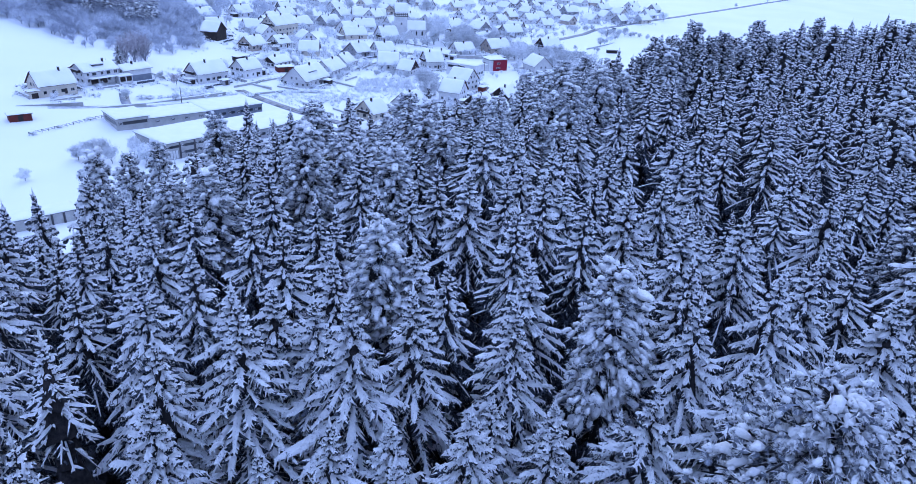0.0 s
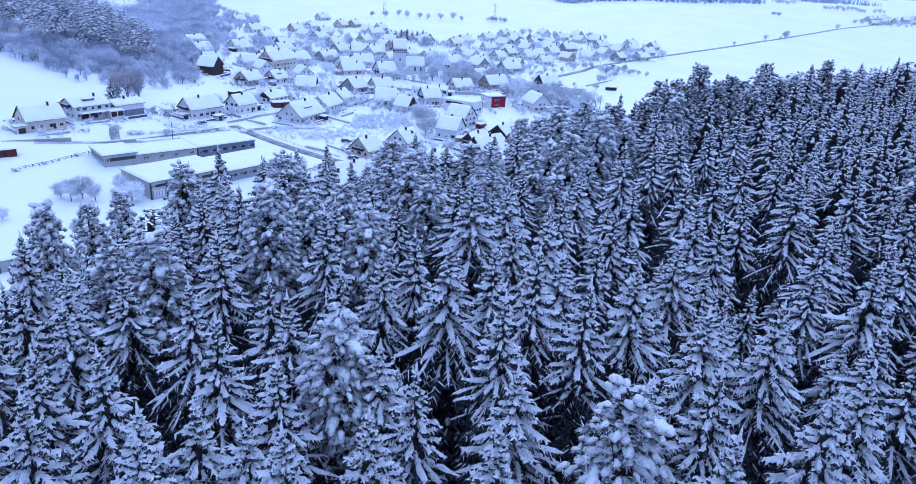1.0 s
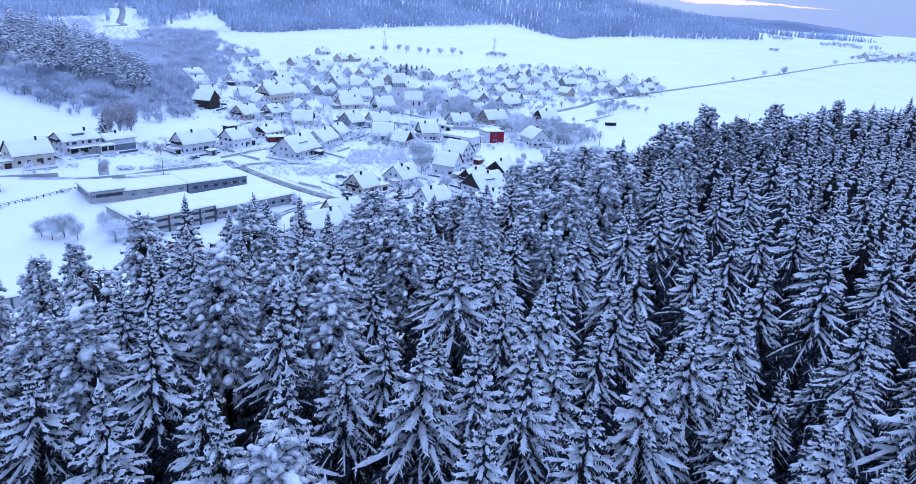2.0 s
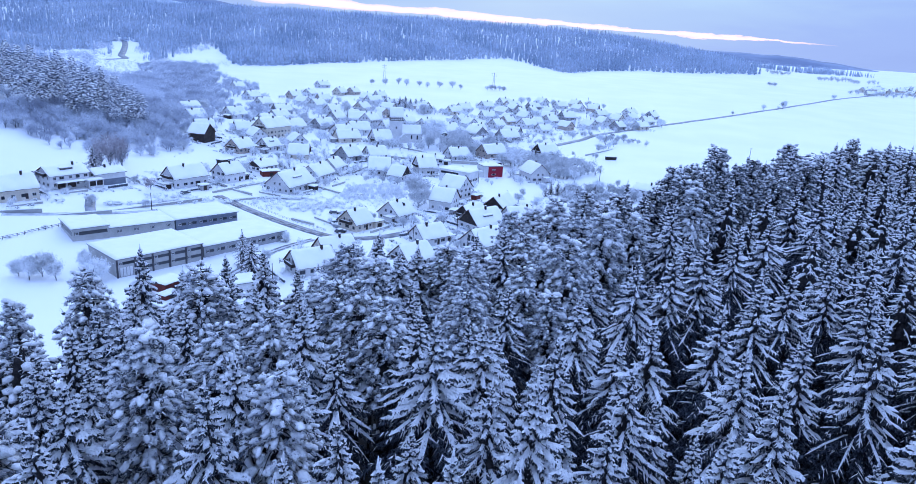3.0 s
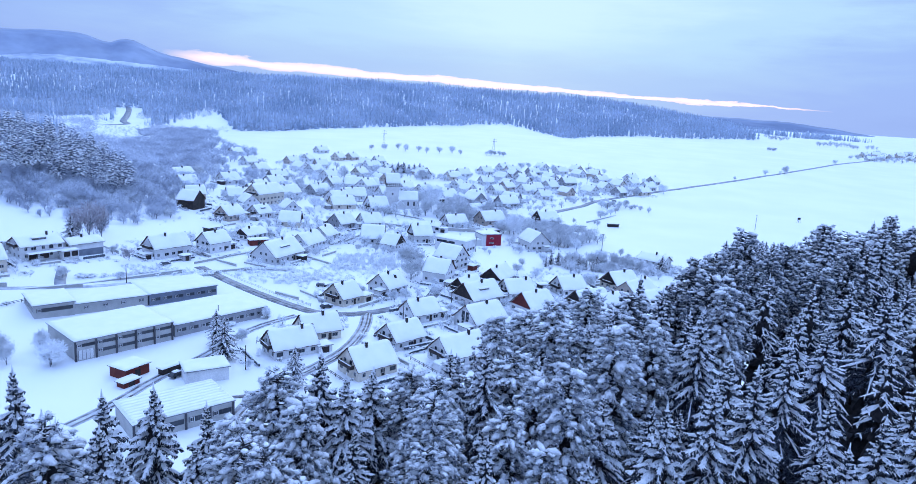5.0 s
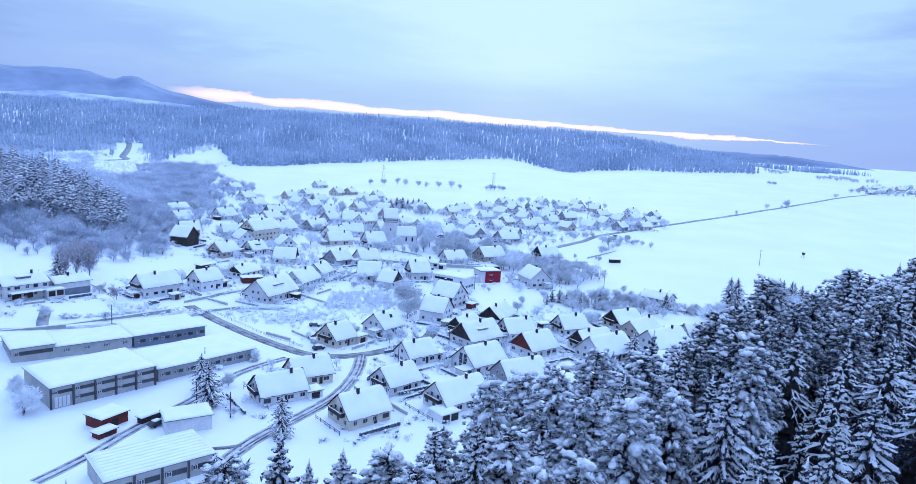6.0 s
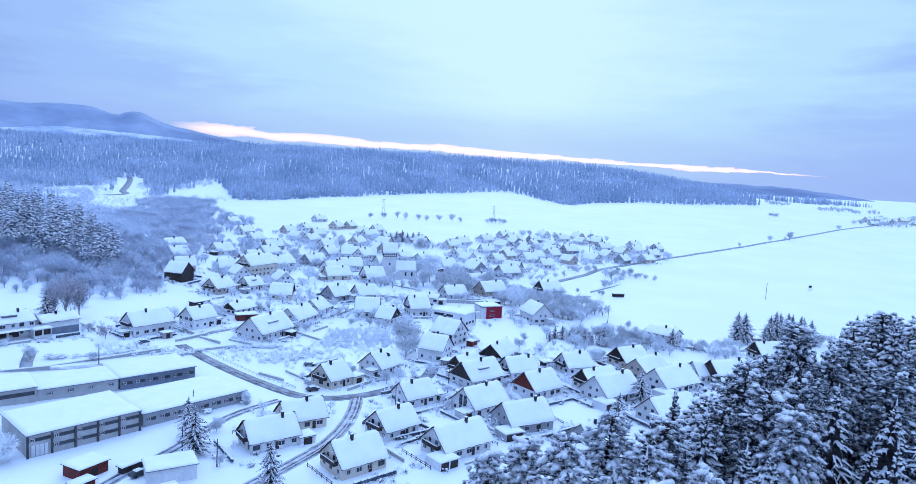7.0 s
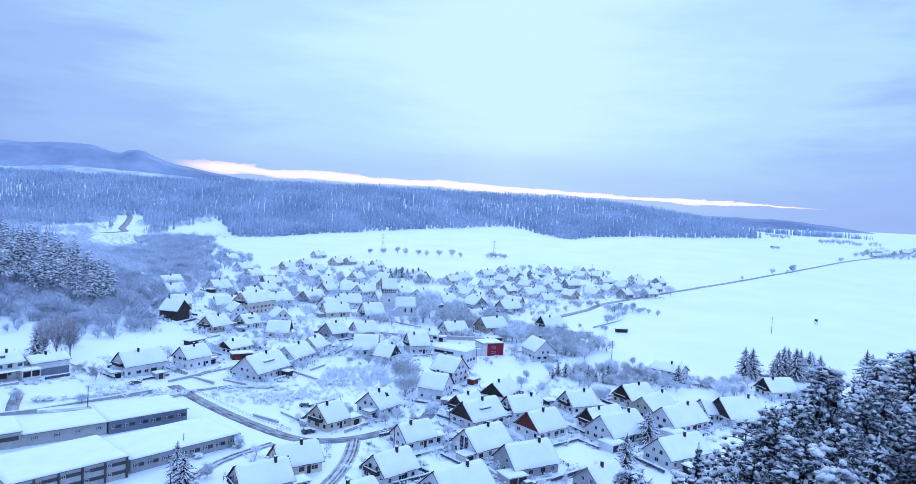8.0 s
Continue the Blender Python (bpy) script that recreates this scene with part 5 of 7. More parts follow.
def house(x, y, yaw, L, W, eave=3.3, rise=None, wall=None, gable=None, chimney=None, dormer=False, garage=0, floors=1, far=False, gable_window=False,
          bare=False, patchy=False, glazed=False):
    wall = wall or WALL
    house_count[0] += 1
    HOUSES.append((x, y, yaw, L, W, far))
    n = house_count[0]
    rise = rise or W * 0.44
    over = 0.62
    words = COLOUR_WORDS[wall.name]
    label = f"{words} house with thick snow on its pitched roof" if not bare else "dark timber barn with a snow-covered roof"
    if gable and gable.name == "red_brown_boards":
        label = f"{words} house with red-brown gable boards and snowy roof"
    elif gable:
        label = f"{words} house with dark timber gable and snowy roof"
    if dormer:
        label = f"{words} house with a dormer in its snowy roof"
    ob = thing("barn" if bare else "house", pose(x, y, ground_height(x, y) - 0.05, 0, 0, yaw), label, "barn" if bare else "house", "houses of the village")
    hx, hy = L / 2, W / 2
    s = Shape().add([(-hx, -hy, -2), (hx, -hy, -2), (hx, hy, -2), (-hx, hy, -2), (-hx, -hy, eave), (hx, -hy, eave), (hx, hy, eave), (-hx, hy, eave),
                     (-hx, 0, eave + rise), (hx, 0, eave + rise)],
                    [(0, 3, 2, 1), (0, 1, 5, 4), (2, 3, 7, 6), (1, 2, 6, 9, 5), (3, 0, 4, 8, 7), (4, 5, 9, 8), (6, 7, 8, 9)])
    part("wall", s.mesh("wall", wall), ob)
    # roof slabs
    k = rise / hy
    s = Shape()
    rx, ry = hx + over, hy + over
    for sgn in (-1, 1):
        z0, z1 = eave - over * k, eave + rise
        s.add([(-rx, sgn * ry, z0), (rx, sgn * ry, z0), (rx, 0, z1), (-rx, 0, z1), (-rx, sgn * ry, z0 + 0.17), (rx, sgn * ry, z0 + 0.17), (rx, 0, z1 + 0.17), (-rx, 0, z1 + 0.17)],
              [(0, 1, 2, 3), (4, 7, 6, 5), (0, 4, 5, 1), (1, 5, 6, 2), (3, 7, 4, 0)])
    part("roof", s.mesh("roof", TILE), ob)
    v, f = roof_snow(L, W, eave, rise, over, n)
    if patchy:
        f = [q for q in f if not (len(q) == 4 and max(q) < 182 and v[q[0]][1] > -0.6 and v[q[0]][1] < 1.2 and noise.noise(Vector((v[q[0]][0] * 0.6, v[q[0]][1] * 0.7, 2))) > -0.12)]
    part("snow_cover", mesh_of("snow_cover", v, f, SNOW, True), ob, None, "thick quilt of fresh snow")
    rnd = random.Random(n)
    if chimney is None and not bare:
        chimney = rnd.uniform(-0.3, 0.3)
    if not bare:
        c = part("chimney", CHIMNEY, ob, pose(chimney * L, -0.9, eave + rise - 0.9 * k + 0.7))
        part("snow_cap", CHIMNEY_SNOW, c)
    # gable boarding
    if gable:
        for sgn in (-1, 1):
            g = Shape()
            b, d = hy + 0.1, sgn * (hx + 0.06)
            g.add([(sgn * hx, -b, eave - 0.3), (sgn * hx, b, eave - 0.3), (sgn * hx, 0, eave + rise), (d, -b, eave - 0.3), (d, b, eave - 0.3), (d, 0, eave + rise)],
                  [(0, 1, 2), (3, 5, 4), (0, 3, 4, 1), (1, 4, 5, 2), (2, 5, 3, 0)])
            part("gable_panel", g.mesh("gable_panel", gable), ob)
    # windows on the four sides
    if not bare:
        for side, turn, span, off in (("long", 0, L, hy), ("long", 180, L, hy), ("end", 90, W, hx), ("end", -90, W, hx)):
            if far and (side, turn) in (("long", 180), ("end", 90)):
                continue
            places = []
            count = max(2, int(span / (3.0 if not far else 6.0)))
            for level in range(floors):
                z = 1.0 + level * 2.6
                places += [((i + 0.5) / count * span - span / 2 + rnd.uniform(-0.3, 0.3), z, rnd.choice((1.1, 1.1, 1.5, 1.9)), 1.25) for i in range(count)]
            if side == "end":
                top = 1.0 + floors * 2.6
                places += [(-1.4, top, 1.1, 1.2), (1.4, top, 1.1, 1.2)] if W > 9 else [(0, top, 1.2, 1.2)]
            for px, z, w, h in places:
                if side == "end" and gable and z > eave - 1.3:
                    continue
                if side == "end" and z + h > eave + (hy - abs(px) - w / 2) * k - 0.2:
                    continue
                if side == "long" and z + h > eave - 0.15:
                    continue
                window(ob, w, h, pose(0, 0, 0, 0, 0, turn) @ pose(px, -off, z), DARK_FRAME if rnd.random() < 0.25 else FRAME)
        part("door", DOOR, ob, pose(rnd.uniform(-0.1, 0.1) * L + 1.6, -hy, 0.2))
    if not bare and not far and not glazed and n % 5 in (1, 3):
        # timber balcony on the gable
        bw = W * 0.30
        bal = part("balcony", Shape().box(-hx - 1.25, -bw, eave - 0.45, -hx - 0.05, bw, eave - 0.30).box(-hx - 1.25, -bw, eave - 0.30, -hx - 1.17, bw, eave + 0.65)
                   .box(-hx - 1.17, -bw, eave - 0.30, -hx - 0.05, -bw + 0.08, eave + 0.65).box(-hx - 1.17, bw - 0.08, eave - 0.30, -hx - 0.05, bw, eave + 0.65).mesh("balcony", TIMBER), ob, None, "dark timber balcony")
        part("snow_cap", flat_snow(-hx - 1.30, -bw, -hx - 1.12, bw, eave + 0.65, 0.16, n).mesh("snow_cap", SNOW, True), bal)
    if dormer:
        dw, dz = L * 0.32, eave + rise * 0.30
        yf = -hy * 0.62
        d = Shape().box(-dw / 2, yf, dz, dw / 2, -0.3, dz + 1.5)
        dm = part("dormer", d.mesh("dormer", TIMBER), ob)
        part("snow_cover", flat_snow(-dw / 2 - 0.3, yf - 0.4, dw / 2 + 0.3, -0.2, dz + 1.5, 0.3, n).mesh("snow_cover", SNOW, True), dm)
        for i in range(3):
            window(dm, 1.1, 1.0, pose((i - 1) * dw * 0.3, yf, dz + 0.3))
    if glazed:
        for i in (-1, 1):
            window(ob, 1.3, 3.4, pose(0, 0, 0, 0, 0, -90) @ pose(i * 0.95, -hx - 0.03, 2.6), DARK_FRAME)
            window(ob, 1.3, 2.2, pose(0, 0, 0, 0, 0, -90) @ pose(i * 0.95, -hx - 0.03, 0.2), DARK_FRAME)
    if gable_window:
        g = Shape().add([(0.6, -hy * 0.55, eave + rise * 0.55), (2.0, -hy * 0.55, eave + rise * 0.55), (1.3, -hy * 0.55, eave + rise * 0.55 + 1.2), (1.3, 0, eave + rise * 0.55 + 1.2)],
                        [(0, 1, 2), (1, 3, 2), (0, 2, 3)])
        part("roof_window", g.mesh("roof_window", TIMBER), ob)
    if not garage and not bare and not far and n % 3 != 0:
        # a lower annex with its own snowy roof
        sgn, aw, al, ah = (1, -1)[n % 2], rnd.uniform(3.2, 4.6), rnd.uniform(3.0, 4.5), rnd.uniform(2.3, 2.8)
        y0 = -hy - rnd.uniform(-1.5, 1.5)
        x0, x1 = (hx - 0.05, hx + aw) if sgn > 0 else (-hx - aw, -hx + 0.05)
        an = part("annex", Shape().box(x0, y0, -1.5, x1, y0 + al, ah).mesh("annex", wall), ob)
        part("roof", Shape().box(x0 - 0.3, y0 - 0.3, ah, x1 + 0.3, y0 + al + 0.3, ah + 0.14).mesh("roof", TIMBER), an)
        part("snow_cover", flat_snow(x0 - 0.28, y0 - 0.28, x1 + 0.28, y0 + al + 0.28, ah + 0.14, 0.32, n).mesh("snow_cover", SNOW, True), an)
        part("garage_door", Shape().box((x0 + x1) / 2 - 1.2, y0 - 0.06, 0, (x0 + x1) / 2 + 1.2, y0 + 0.02, 2.0).mesh("garage_door", TIMBER), an)
    if garage:
        gx = garage * (hx + 1.2)
        g = Shape().box(gx - 3.0, -hy - 3.2, -1, gx + 3.0, -hy + 2.5, 2.5)
        gm = part("garage", g.mesh("garage", wall), ob)
        part("snow_cover", flat_snow(gx - 3.3, -hy - 3.5, gx + 3.3, -hy + 2.5, 2.5, 0.35, n).mesh("snow_cover", SNOW, True), gm)
        for i in (-1, 1):
            part("garage_door", Shape().box(gx + i * 1.45 - 1.2, -hy - 3.26, 0.1, gx + i * 1.45 + 1.2, -hy - 3.18, 2.1).mesh("garage_door", TIMBER), gm)
    return ob


# the village, house by house: centre, direction of the ridge, length and width
house(11.0, 228.7, 40, 15.5, 10.5, garage=-1, chimney=0.15)
house(30.4, 248.8, 30, 14.7, 11.0, wall=GREY, garage=-1, chimney=0.25)
house(-7.0, 238.1, 45, 11.5, 9.5, chimney=0.1)
house(-2.8, 264.1, 40, 11.1, 9.0)
house(18.2, 261.1, 42, 14.5, 11.0, glazed=True, chimney=0.1)
house(-14.3, 215.7, 41, 12.5, 10.5, wall=CREAM, chimney=-0.1)
house(-17.1, 293.7, 56, 10.8, 10.5, gable_window=True)
house(-31.5, 276.9, 53, 9.4, 10.0, wall=CREAM)
house(2.1, 315.4, 159, 10.2, 10.5, eave=5.0)
house(17.8, 287.1, 41, 14.9, 11.5, gable=TIMBER, dormer=True)
house(13.7, 297.3, 50, 11.1, 9.0, gable=TIMBER)
house(38.2, 279.4, 38, 12.4, 11.0, gable=RUST)
house(33.2, 297.1, 26, 11.6, 9.5, chimney=0.3)
house(26.8, 317.8, 64, 15.2, 10.0, gable=TIMBER)
house(6.9, 341.5, 148, 11.3, 11.0, eave=5.6, floors=2)
house(-38.4, 226.7, 37, 13.0, 9.5, chimney=0.25)
house(63.4, 279.6, 37, 17.3, 12.0, garage=-1, chimney=0.25)
house(60.3, 288.6, 34, 14.3, 9.5, gable=TIMBER)
house(88.0, 293.5, 34, 18.0, 11.5, chimney=0.2, garage=-1)
house(83.2, 308.0, 46, 16.9, 10.5, wall=OCHRE, chimney=0.3)
house(79.6, 321.0, 31, 12.9, 10.0, wall=CREAM, gable=TIMBER, chimney=0.1)
house(112.9, 304.8, 20, 15.8, 13.0, gable=TIMBER)
house(106.0, 307.0, 17, 12.7, 9.0)
house(77.7, 262.1, 32, 17.5, 10.5, chimney=0.1)
house(49.0, 236.3, 40, 11.0, 9.5, wall=GREY)
house(55.4, 307.6, 26, 11.3, 9.5)
house(105.7, 360.6, -42, 13.2, 9.5, eave=5.0, floors=2, rise=2.6)
house(-43.7, 473.1, 29, 12.2, 14.0, wall=WALL)
house(-41.3, 423.4, 36, 12.0, 10.5)
house(-56.1, 416.3, 52, 11.2, 11.0, wall=GREY)
house(-34.4, 384.1, -176, 11.2, 13.0)
house(-22.9, 371.8, 158, 8.2, 10.0, gable=TIMBER, wall=WALL)
house(-10.3, 392.4, 22, 10.1, 11.0, eave=4.6, chimney=-0.2)
house(-59.8, 543.4, 60, 12.3, 10.0, eave=6.0, floors=2)
house(50.2, 392.4, 113, 13.9, 11.0, eave=5)
house(64.5, 457.0, 26, 13.1, 11.5, wall=GREY, eave=5, gable=TIMBER)
house(-141.9, 417.1, 168, 10.5, 11.0, wall=TIMBER, bare=True, eave=5.0)
house(-116.0, 405.5, 66, 12.9, 10.0, wall=OCHRE, chimney=0.1)
house(-93.0, 368.4, 62, 12.7, 9.0, gable=TIMBER, eave=2.8, rise=2.6)
house(-100.5, 337.7, 59, 11.6, 9.5, eave=4.6, floors=2, chimney=0.0)
house(-114.1, 320.3, 54, 16.3, 10.0, patchy=True, eave=4.6, floors=2)
house(-70.0, 332.5, 66, 19.4, 13.0, dormer=True, eave=3.6)
house(-63.3, 360.2, 72, 16.6, 10.5, chimney=0.1)
house(-59.1, 380.3, 74, 11.5, 9.5)
house(-83.3, 408.4, -175, 11.2, 11.0, wall=CREAM, gable=TIMBER)
house(-103.9, 420.4, 60, 10.2, 9.5, dormer=True)
house(-33.2, 240.7, 34, 11.5, 9.5, wall=CREAM, chimney=0.1)
house(34.6, 688.1, 37, 11.7, 10.0, far=True)
house(49.1, 655.9, 130, 12.9, 9.2, far=True)
house(61.3, 706.6, 38, 14.1, 10.4, far=True, wall=CREAM)
house(67.0, 635.1, 136, 11.1, 9.6, far=True)
house(82.1, 706.1, 36, 12.3, 8.8, far=True, wall=GREY)
house(95.3, 746.3, 119, 13.5, 10.0, far=True)
house(49.7, 601.2, 42, 10.5, 9.2, far=True, wall=OCHRE)
house(88.5, 620.6, 40, 11.7, 10.4, far=True)
house(94.6, 673.2, 120, 12.9, 9.6, far=True)
house(112.1, 726.0, 38, 14.1, 8.8, far=True)
house(131.3, 747.1, 126, 11.1, 10.0, far=True, wall=CREAM)
house(128.2, 712.2, 124, 12.3, 9.2, far=True)
house(107.9, 650.2, 29, 13.5, 10.4, far=True, wall=GREY)
house(76.2, 566.9, 27, 10.5, 9.6, far=True)
house(98.3, 594.3, 125, 11.7, 8.8, far=True, wall=OCHRE)
house(120.3, 608.1, 123, 12.9, 10.0, far=True)
house(144.2, 680.3, 36, 14.1, 9.2, far=True)
house(137.3, 631.7, 116, 11.1, 10.4, far=True)
house(154.1, 653.3, 124, 12.3, 9.6, far=True, wall=CREAM)
house(172.0, 672.5, 42, 13.5, 8.8, far=True)
house(197.4, 692.8, 45, 10.5, 10.0, far=True, wall=GREY)
house(33.0, 622.9, 30, 11.7, 9.2, far=True)
house(-56.6, 594.3, 128, 12.9, 10.4, far=True, wall=OCHRE)
house(-73.2, 675.6, 41, 14.1, 9.6, far=True)
house(-55.0, 662.8, 39, 11.1, 8.8, far=True)
house(-63.7, 509.8, 24, 14.3, 11.2, far=True)
house(-66.3, 473.4, 32, 15.5, 10.4, far=True, wall=CREAM)
house(1.0, 531.6, 40, 12.5, 11.6, far=True)
house(21.0, 528.4, 128, 13.7, 10.8, far=True, wall=GREY)
house(22.1, 481.0, 41, 14.9, 10.0, far=True)
house(29.5, 453.7, 36, 16.1, 11.2, far=True, wall=OCHRE)
house(-213.4, 711.6, 59, 11.1, 9.2, far=True)
house(-181.0, 648.7, 62, 12.3, 10.4, far=True)
house(-182.3, 503.3, 65, 15.5, 10.8, far=True)
house(-166.3, 472.2, 60, 12.5, 10.0, far=True, wall=CREAM)
house(-155.4, 519.5, 58, 13.7, 11.2, far=True)
house(44.4, 522.2, 31, 14.9, 10.4, far=True, wall=GREY)
house(-158.9, 608.0, 64, 14.1, 10.4, far=True)
house(-148.0, 672.5, 54, 11.1, 9.6, far=True, wall=OCHRE)
house(-132.3, 639.3, 147, 12.3, 8.8, far=True)
house(-116.8, 627.0, 60, 13.5, 10.0, far=True)
house(-138.7, 698.5, 68, 10.5, 9.2, far=True)
house(-112.7, 720.4, 66, 11.7, 10.4, far=True, wall=CREAM)
house(-107.3, 496.2, 56, 14.9, 10.8, far=True)
house(-90.8, 517.7, 59, 16.1, 10.0, far=True, wall=GREY)
house(-72.7, 491.3, 52, 13.1, 11.2, far=True)
house(-100.6, 730.4, 65, 12.3, 9.2, far=True, wall=OCHRE)
house(-80.0, 690.1, 145, 13.5, 10.4, far=True)
house(-71.8, 715.4, 48, 10.5, 9.6, far=True)
house(-41.3, 668.6, 61, 11.7, 8.8, far=True)
house(-77.0, 625.7, 64, 12.9, 10.0, far=True, wall=CREAM)
house(-141.0, 774.3, 54, 14.1, 9.2, far=True)
house(-88.1, 558.5, 57, 11.1, 10.4, far=True, wall=GREY)
house(-127.5, 536.8, 60, 14.3, 10.8, far=True)
house(-113.2, 469.1, 68, 15.5, 10.0, far=True, wall=OCHRE)
house(39.0, 576.0, 46, 10.5, 10.0, far=True)
house(16.5, 573.5, 126, 11.7, 9.2, far=True)
house(65.1, 589.6, 39, 12.9, 10.4, far=True)
house(-76.0, 574.9, 145, 10.5, 10.2, far=True)
house(49.1, 542.9, 150, 12.7, 9.1, far=True, wall=GREY)
house(-23.0, 638.3, 149, 10.6, 10.1, far=True)
house(-118.1, 659.8, 38, 10.6, 10.3, far=True, wall=OCHRE)
house(-130.5, 462.6, 32, 12.9, 10.1, far=True)
house(-43.2, 527.8, 40, 12.9, 10.4, far=True)
house(-93.0, 445.2, 120, 13.3, 9.5, far=True)
house(3.8, 639.5, 41, 13.2, 9.4, far=True, wall=CREAM)
house(-32.7, 562.2, 60, 14.0, 9.3, far=True)
house(-134.6, 573.9, 45, 13.9, 9.3, far=True, wall=GREY)
house(-97.3, 595.5, 58, 13.9, 10.3, far=True)
house(-26.0, 655.7, 147, 12.7, 10.0, far=True, wall=OCHRE)
house(12.6, 663.1, 33, 11.3, 10.2, far=True)
house(-129.6, 507.3, 62, 11.3, 10.2, far=True)
house(7.4, 438.1, 33, 13.4, 9.8, far=True)
house(-54.5, 629.8, 156, 12.0, 10.4, far=True, wall=CREAM)
house(-17.4, 554.6, 61, 13.6, 10.3, far=True)
house(-126.0, 488.7, 45, 12.9, 10.4, far=True, wall=GREY)
house(22.3, 544.5, 38, 11.2, 9.7, far=True)
house(-149.6, 443.2, 30, 10.7, 9.6, far=True, wall=OCHRE)
house(-118.6, 447.2, 127, 12.6, 9.4, far=True)
house(8.5, 590.2, 61, 10.9, 9.8, far=True)
house(50.7, 617.9, 120, 10.8, 9.0, far=True)
house(168.9, 622.4, 38, 13.5, 8.8, far=True, wall=CREAM)
house(65.5, 660.2, 61, 13.3, 8.9, far=True)
house(146.5, 613.3, 45, 10.7, 9.4, far=True, wall=GREY)
house(181.4, 651.6, 34, 12.5, 9.8, far=True)
house(144.3, 718.8, 153, 11.2, 9.3, far=True, wall=OCHRE)
house(76.9, 673.2, 65, 13.5, 9.7, far=True)
house(53.7, 724.1, 44, 11.9, 10.0, far=True)
house(179.4, 706.7, 40, 13.2, 9.0, far=True)
house(72.9, 605.6, 34, 13.1, 8.9, far=True, wall=CREAM)
house(89.4, 644.6, 153, 11.7, 8.8, far=True)
house(60.5, 680.5, 124, 12.4, 9.0, far=True, wall=GREY)


# ---------------------------------------------------------------- works halls, church and other single buildings
def hall(x, y, yaw, L, W, h, bands, name="factory_hall", label="long grey concrete works hall under a snow-covered roof", bays=0, sides=(0,), wall=None,
         gate=False, ribs=0, posts=True, fascia=None):
    """A flat-roofed hall. bands: rows of (bottom, height, share of the bay) of window bands on the sides given in degrees."""
    ob = thing(name, pose(x, y, ground_height(x, y), 0, 0, yaw), label, "hall", "works halls")
    part("wall", Shape().box(-L / 2, -W / 2, -2, L / 2, W / 2, h).mesh("wall", wall or CONCRETE), ob)
    part("roof", Shape().box(-L / 2 - 0.4, -W / 2 - 0.5, h, L / 2 + 0.4, W / 2 + 0.5, h + 0.22).mesh("roof", fascia or STEEL), ob)
    part("snow_cover", flat_snow(-L / 2 - 0.4, -W / 2 - 0.5, L / 2 + 0.4, W / 2 + 0.5, h + 0.22, 0.36, x).mesh("snow_cover", SNOW, True), ob)
    for i in range(ribs):
        at = -W / 2 + (i + 0.5) * W / ribs
        part("roof_rib", Shape().add([(-L / 2, at - 0.22, h + 0.50), (L / 2, at - 0.22, h + 0.50), (L / 2, at + 0.22, h + 0.50), (-L / 2, at + 0.22, h + 0.50),
                                      (-L / 2 + 0.2, at, h + 0.78), (L / 2 - 0.2, at, h + 0.78)],
                                     [(0, 1, 5, 4), (2, 3, 4, 5), (1, 2, 5), (3, 0, 4)]).mesh("roof_rib", SNOW), ob)
    for turn in sides:
        span, off = (L, W / 2) if turn % 180 == 0 else (W, L / 2)
        count = max(1, bays if turn % 180 == 0 else round(bays * W / L))
        bay = span / count
        for i in range(count):
            at = -span / 2 + (i + 0.5) * bay
            for k, (z, hh, share) in enumerate(bands):
                if gate and i == 0 and k == 0 and turn == 0:
                    continue
                w = (bay - 0.5) * share
                fr = part("window_band", ring(w, hh, 0.08, 0.06).mesh("window_band", DARK_FRAME), ob, pose(0, 0, 0, 0, 0, turn) @ pose(at + 0.2 * (1 - share) * bay, -off, z))
                part("pane", Shape().box(-w / 2 + 0.08, -0.04, 0.08, w / 2 - 0.08, 0.02, hh - 0.08).mesh("pane", GLASS), fr)
                part("casement", ring(1.1, hh - 0.1, 0.12, 0.12).mesh("casement", FRAME), fr, pose(-w / 2 + 0.75, 0, 0.05))
        if gate and turn == 0:
            g = part("gate", Shape().box(-bay * 0.36, -0.08, 0, bay * 0.36, 0.02, 2.7).mesh("gate", WALL), ob, pose(-span / 2 + 0.5 * bay, -off, 0.1), "white folding gate")
            for j in range(5):
                part("gate_bar", Shape().box(-0.05, -0.13, 0, 0.05, -0.07, 2.7).mesh("gate_bar", STEEL), g, pose(bay * 0.36 * (j / 2 - 1), 0, 0))
        for i in range(count + 1 if posts else 0):
            at = -span / 2 + i * bay
            part("pilaster", Shape().box(at - 0.24, -off - 0.25, -1.5, at + 0.24, -off + 0.02, h).mesh("pilaster", DARK_FRAME), ob, pose(0, 0, 0, 0, 0, turn))
    return ob


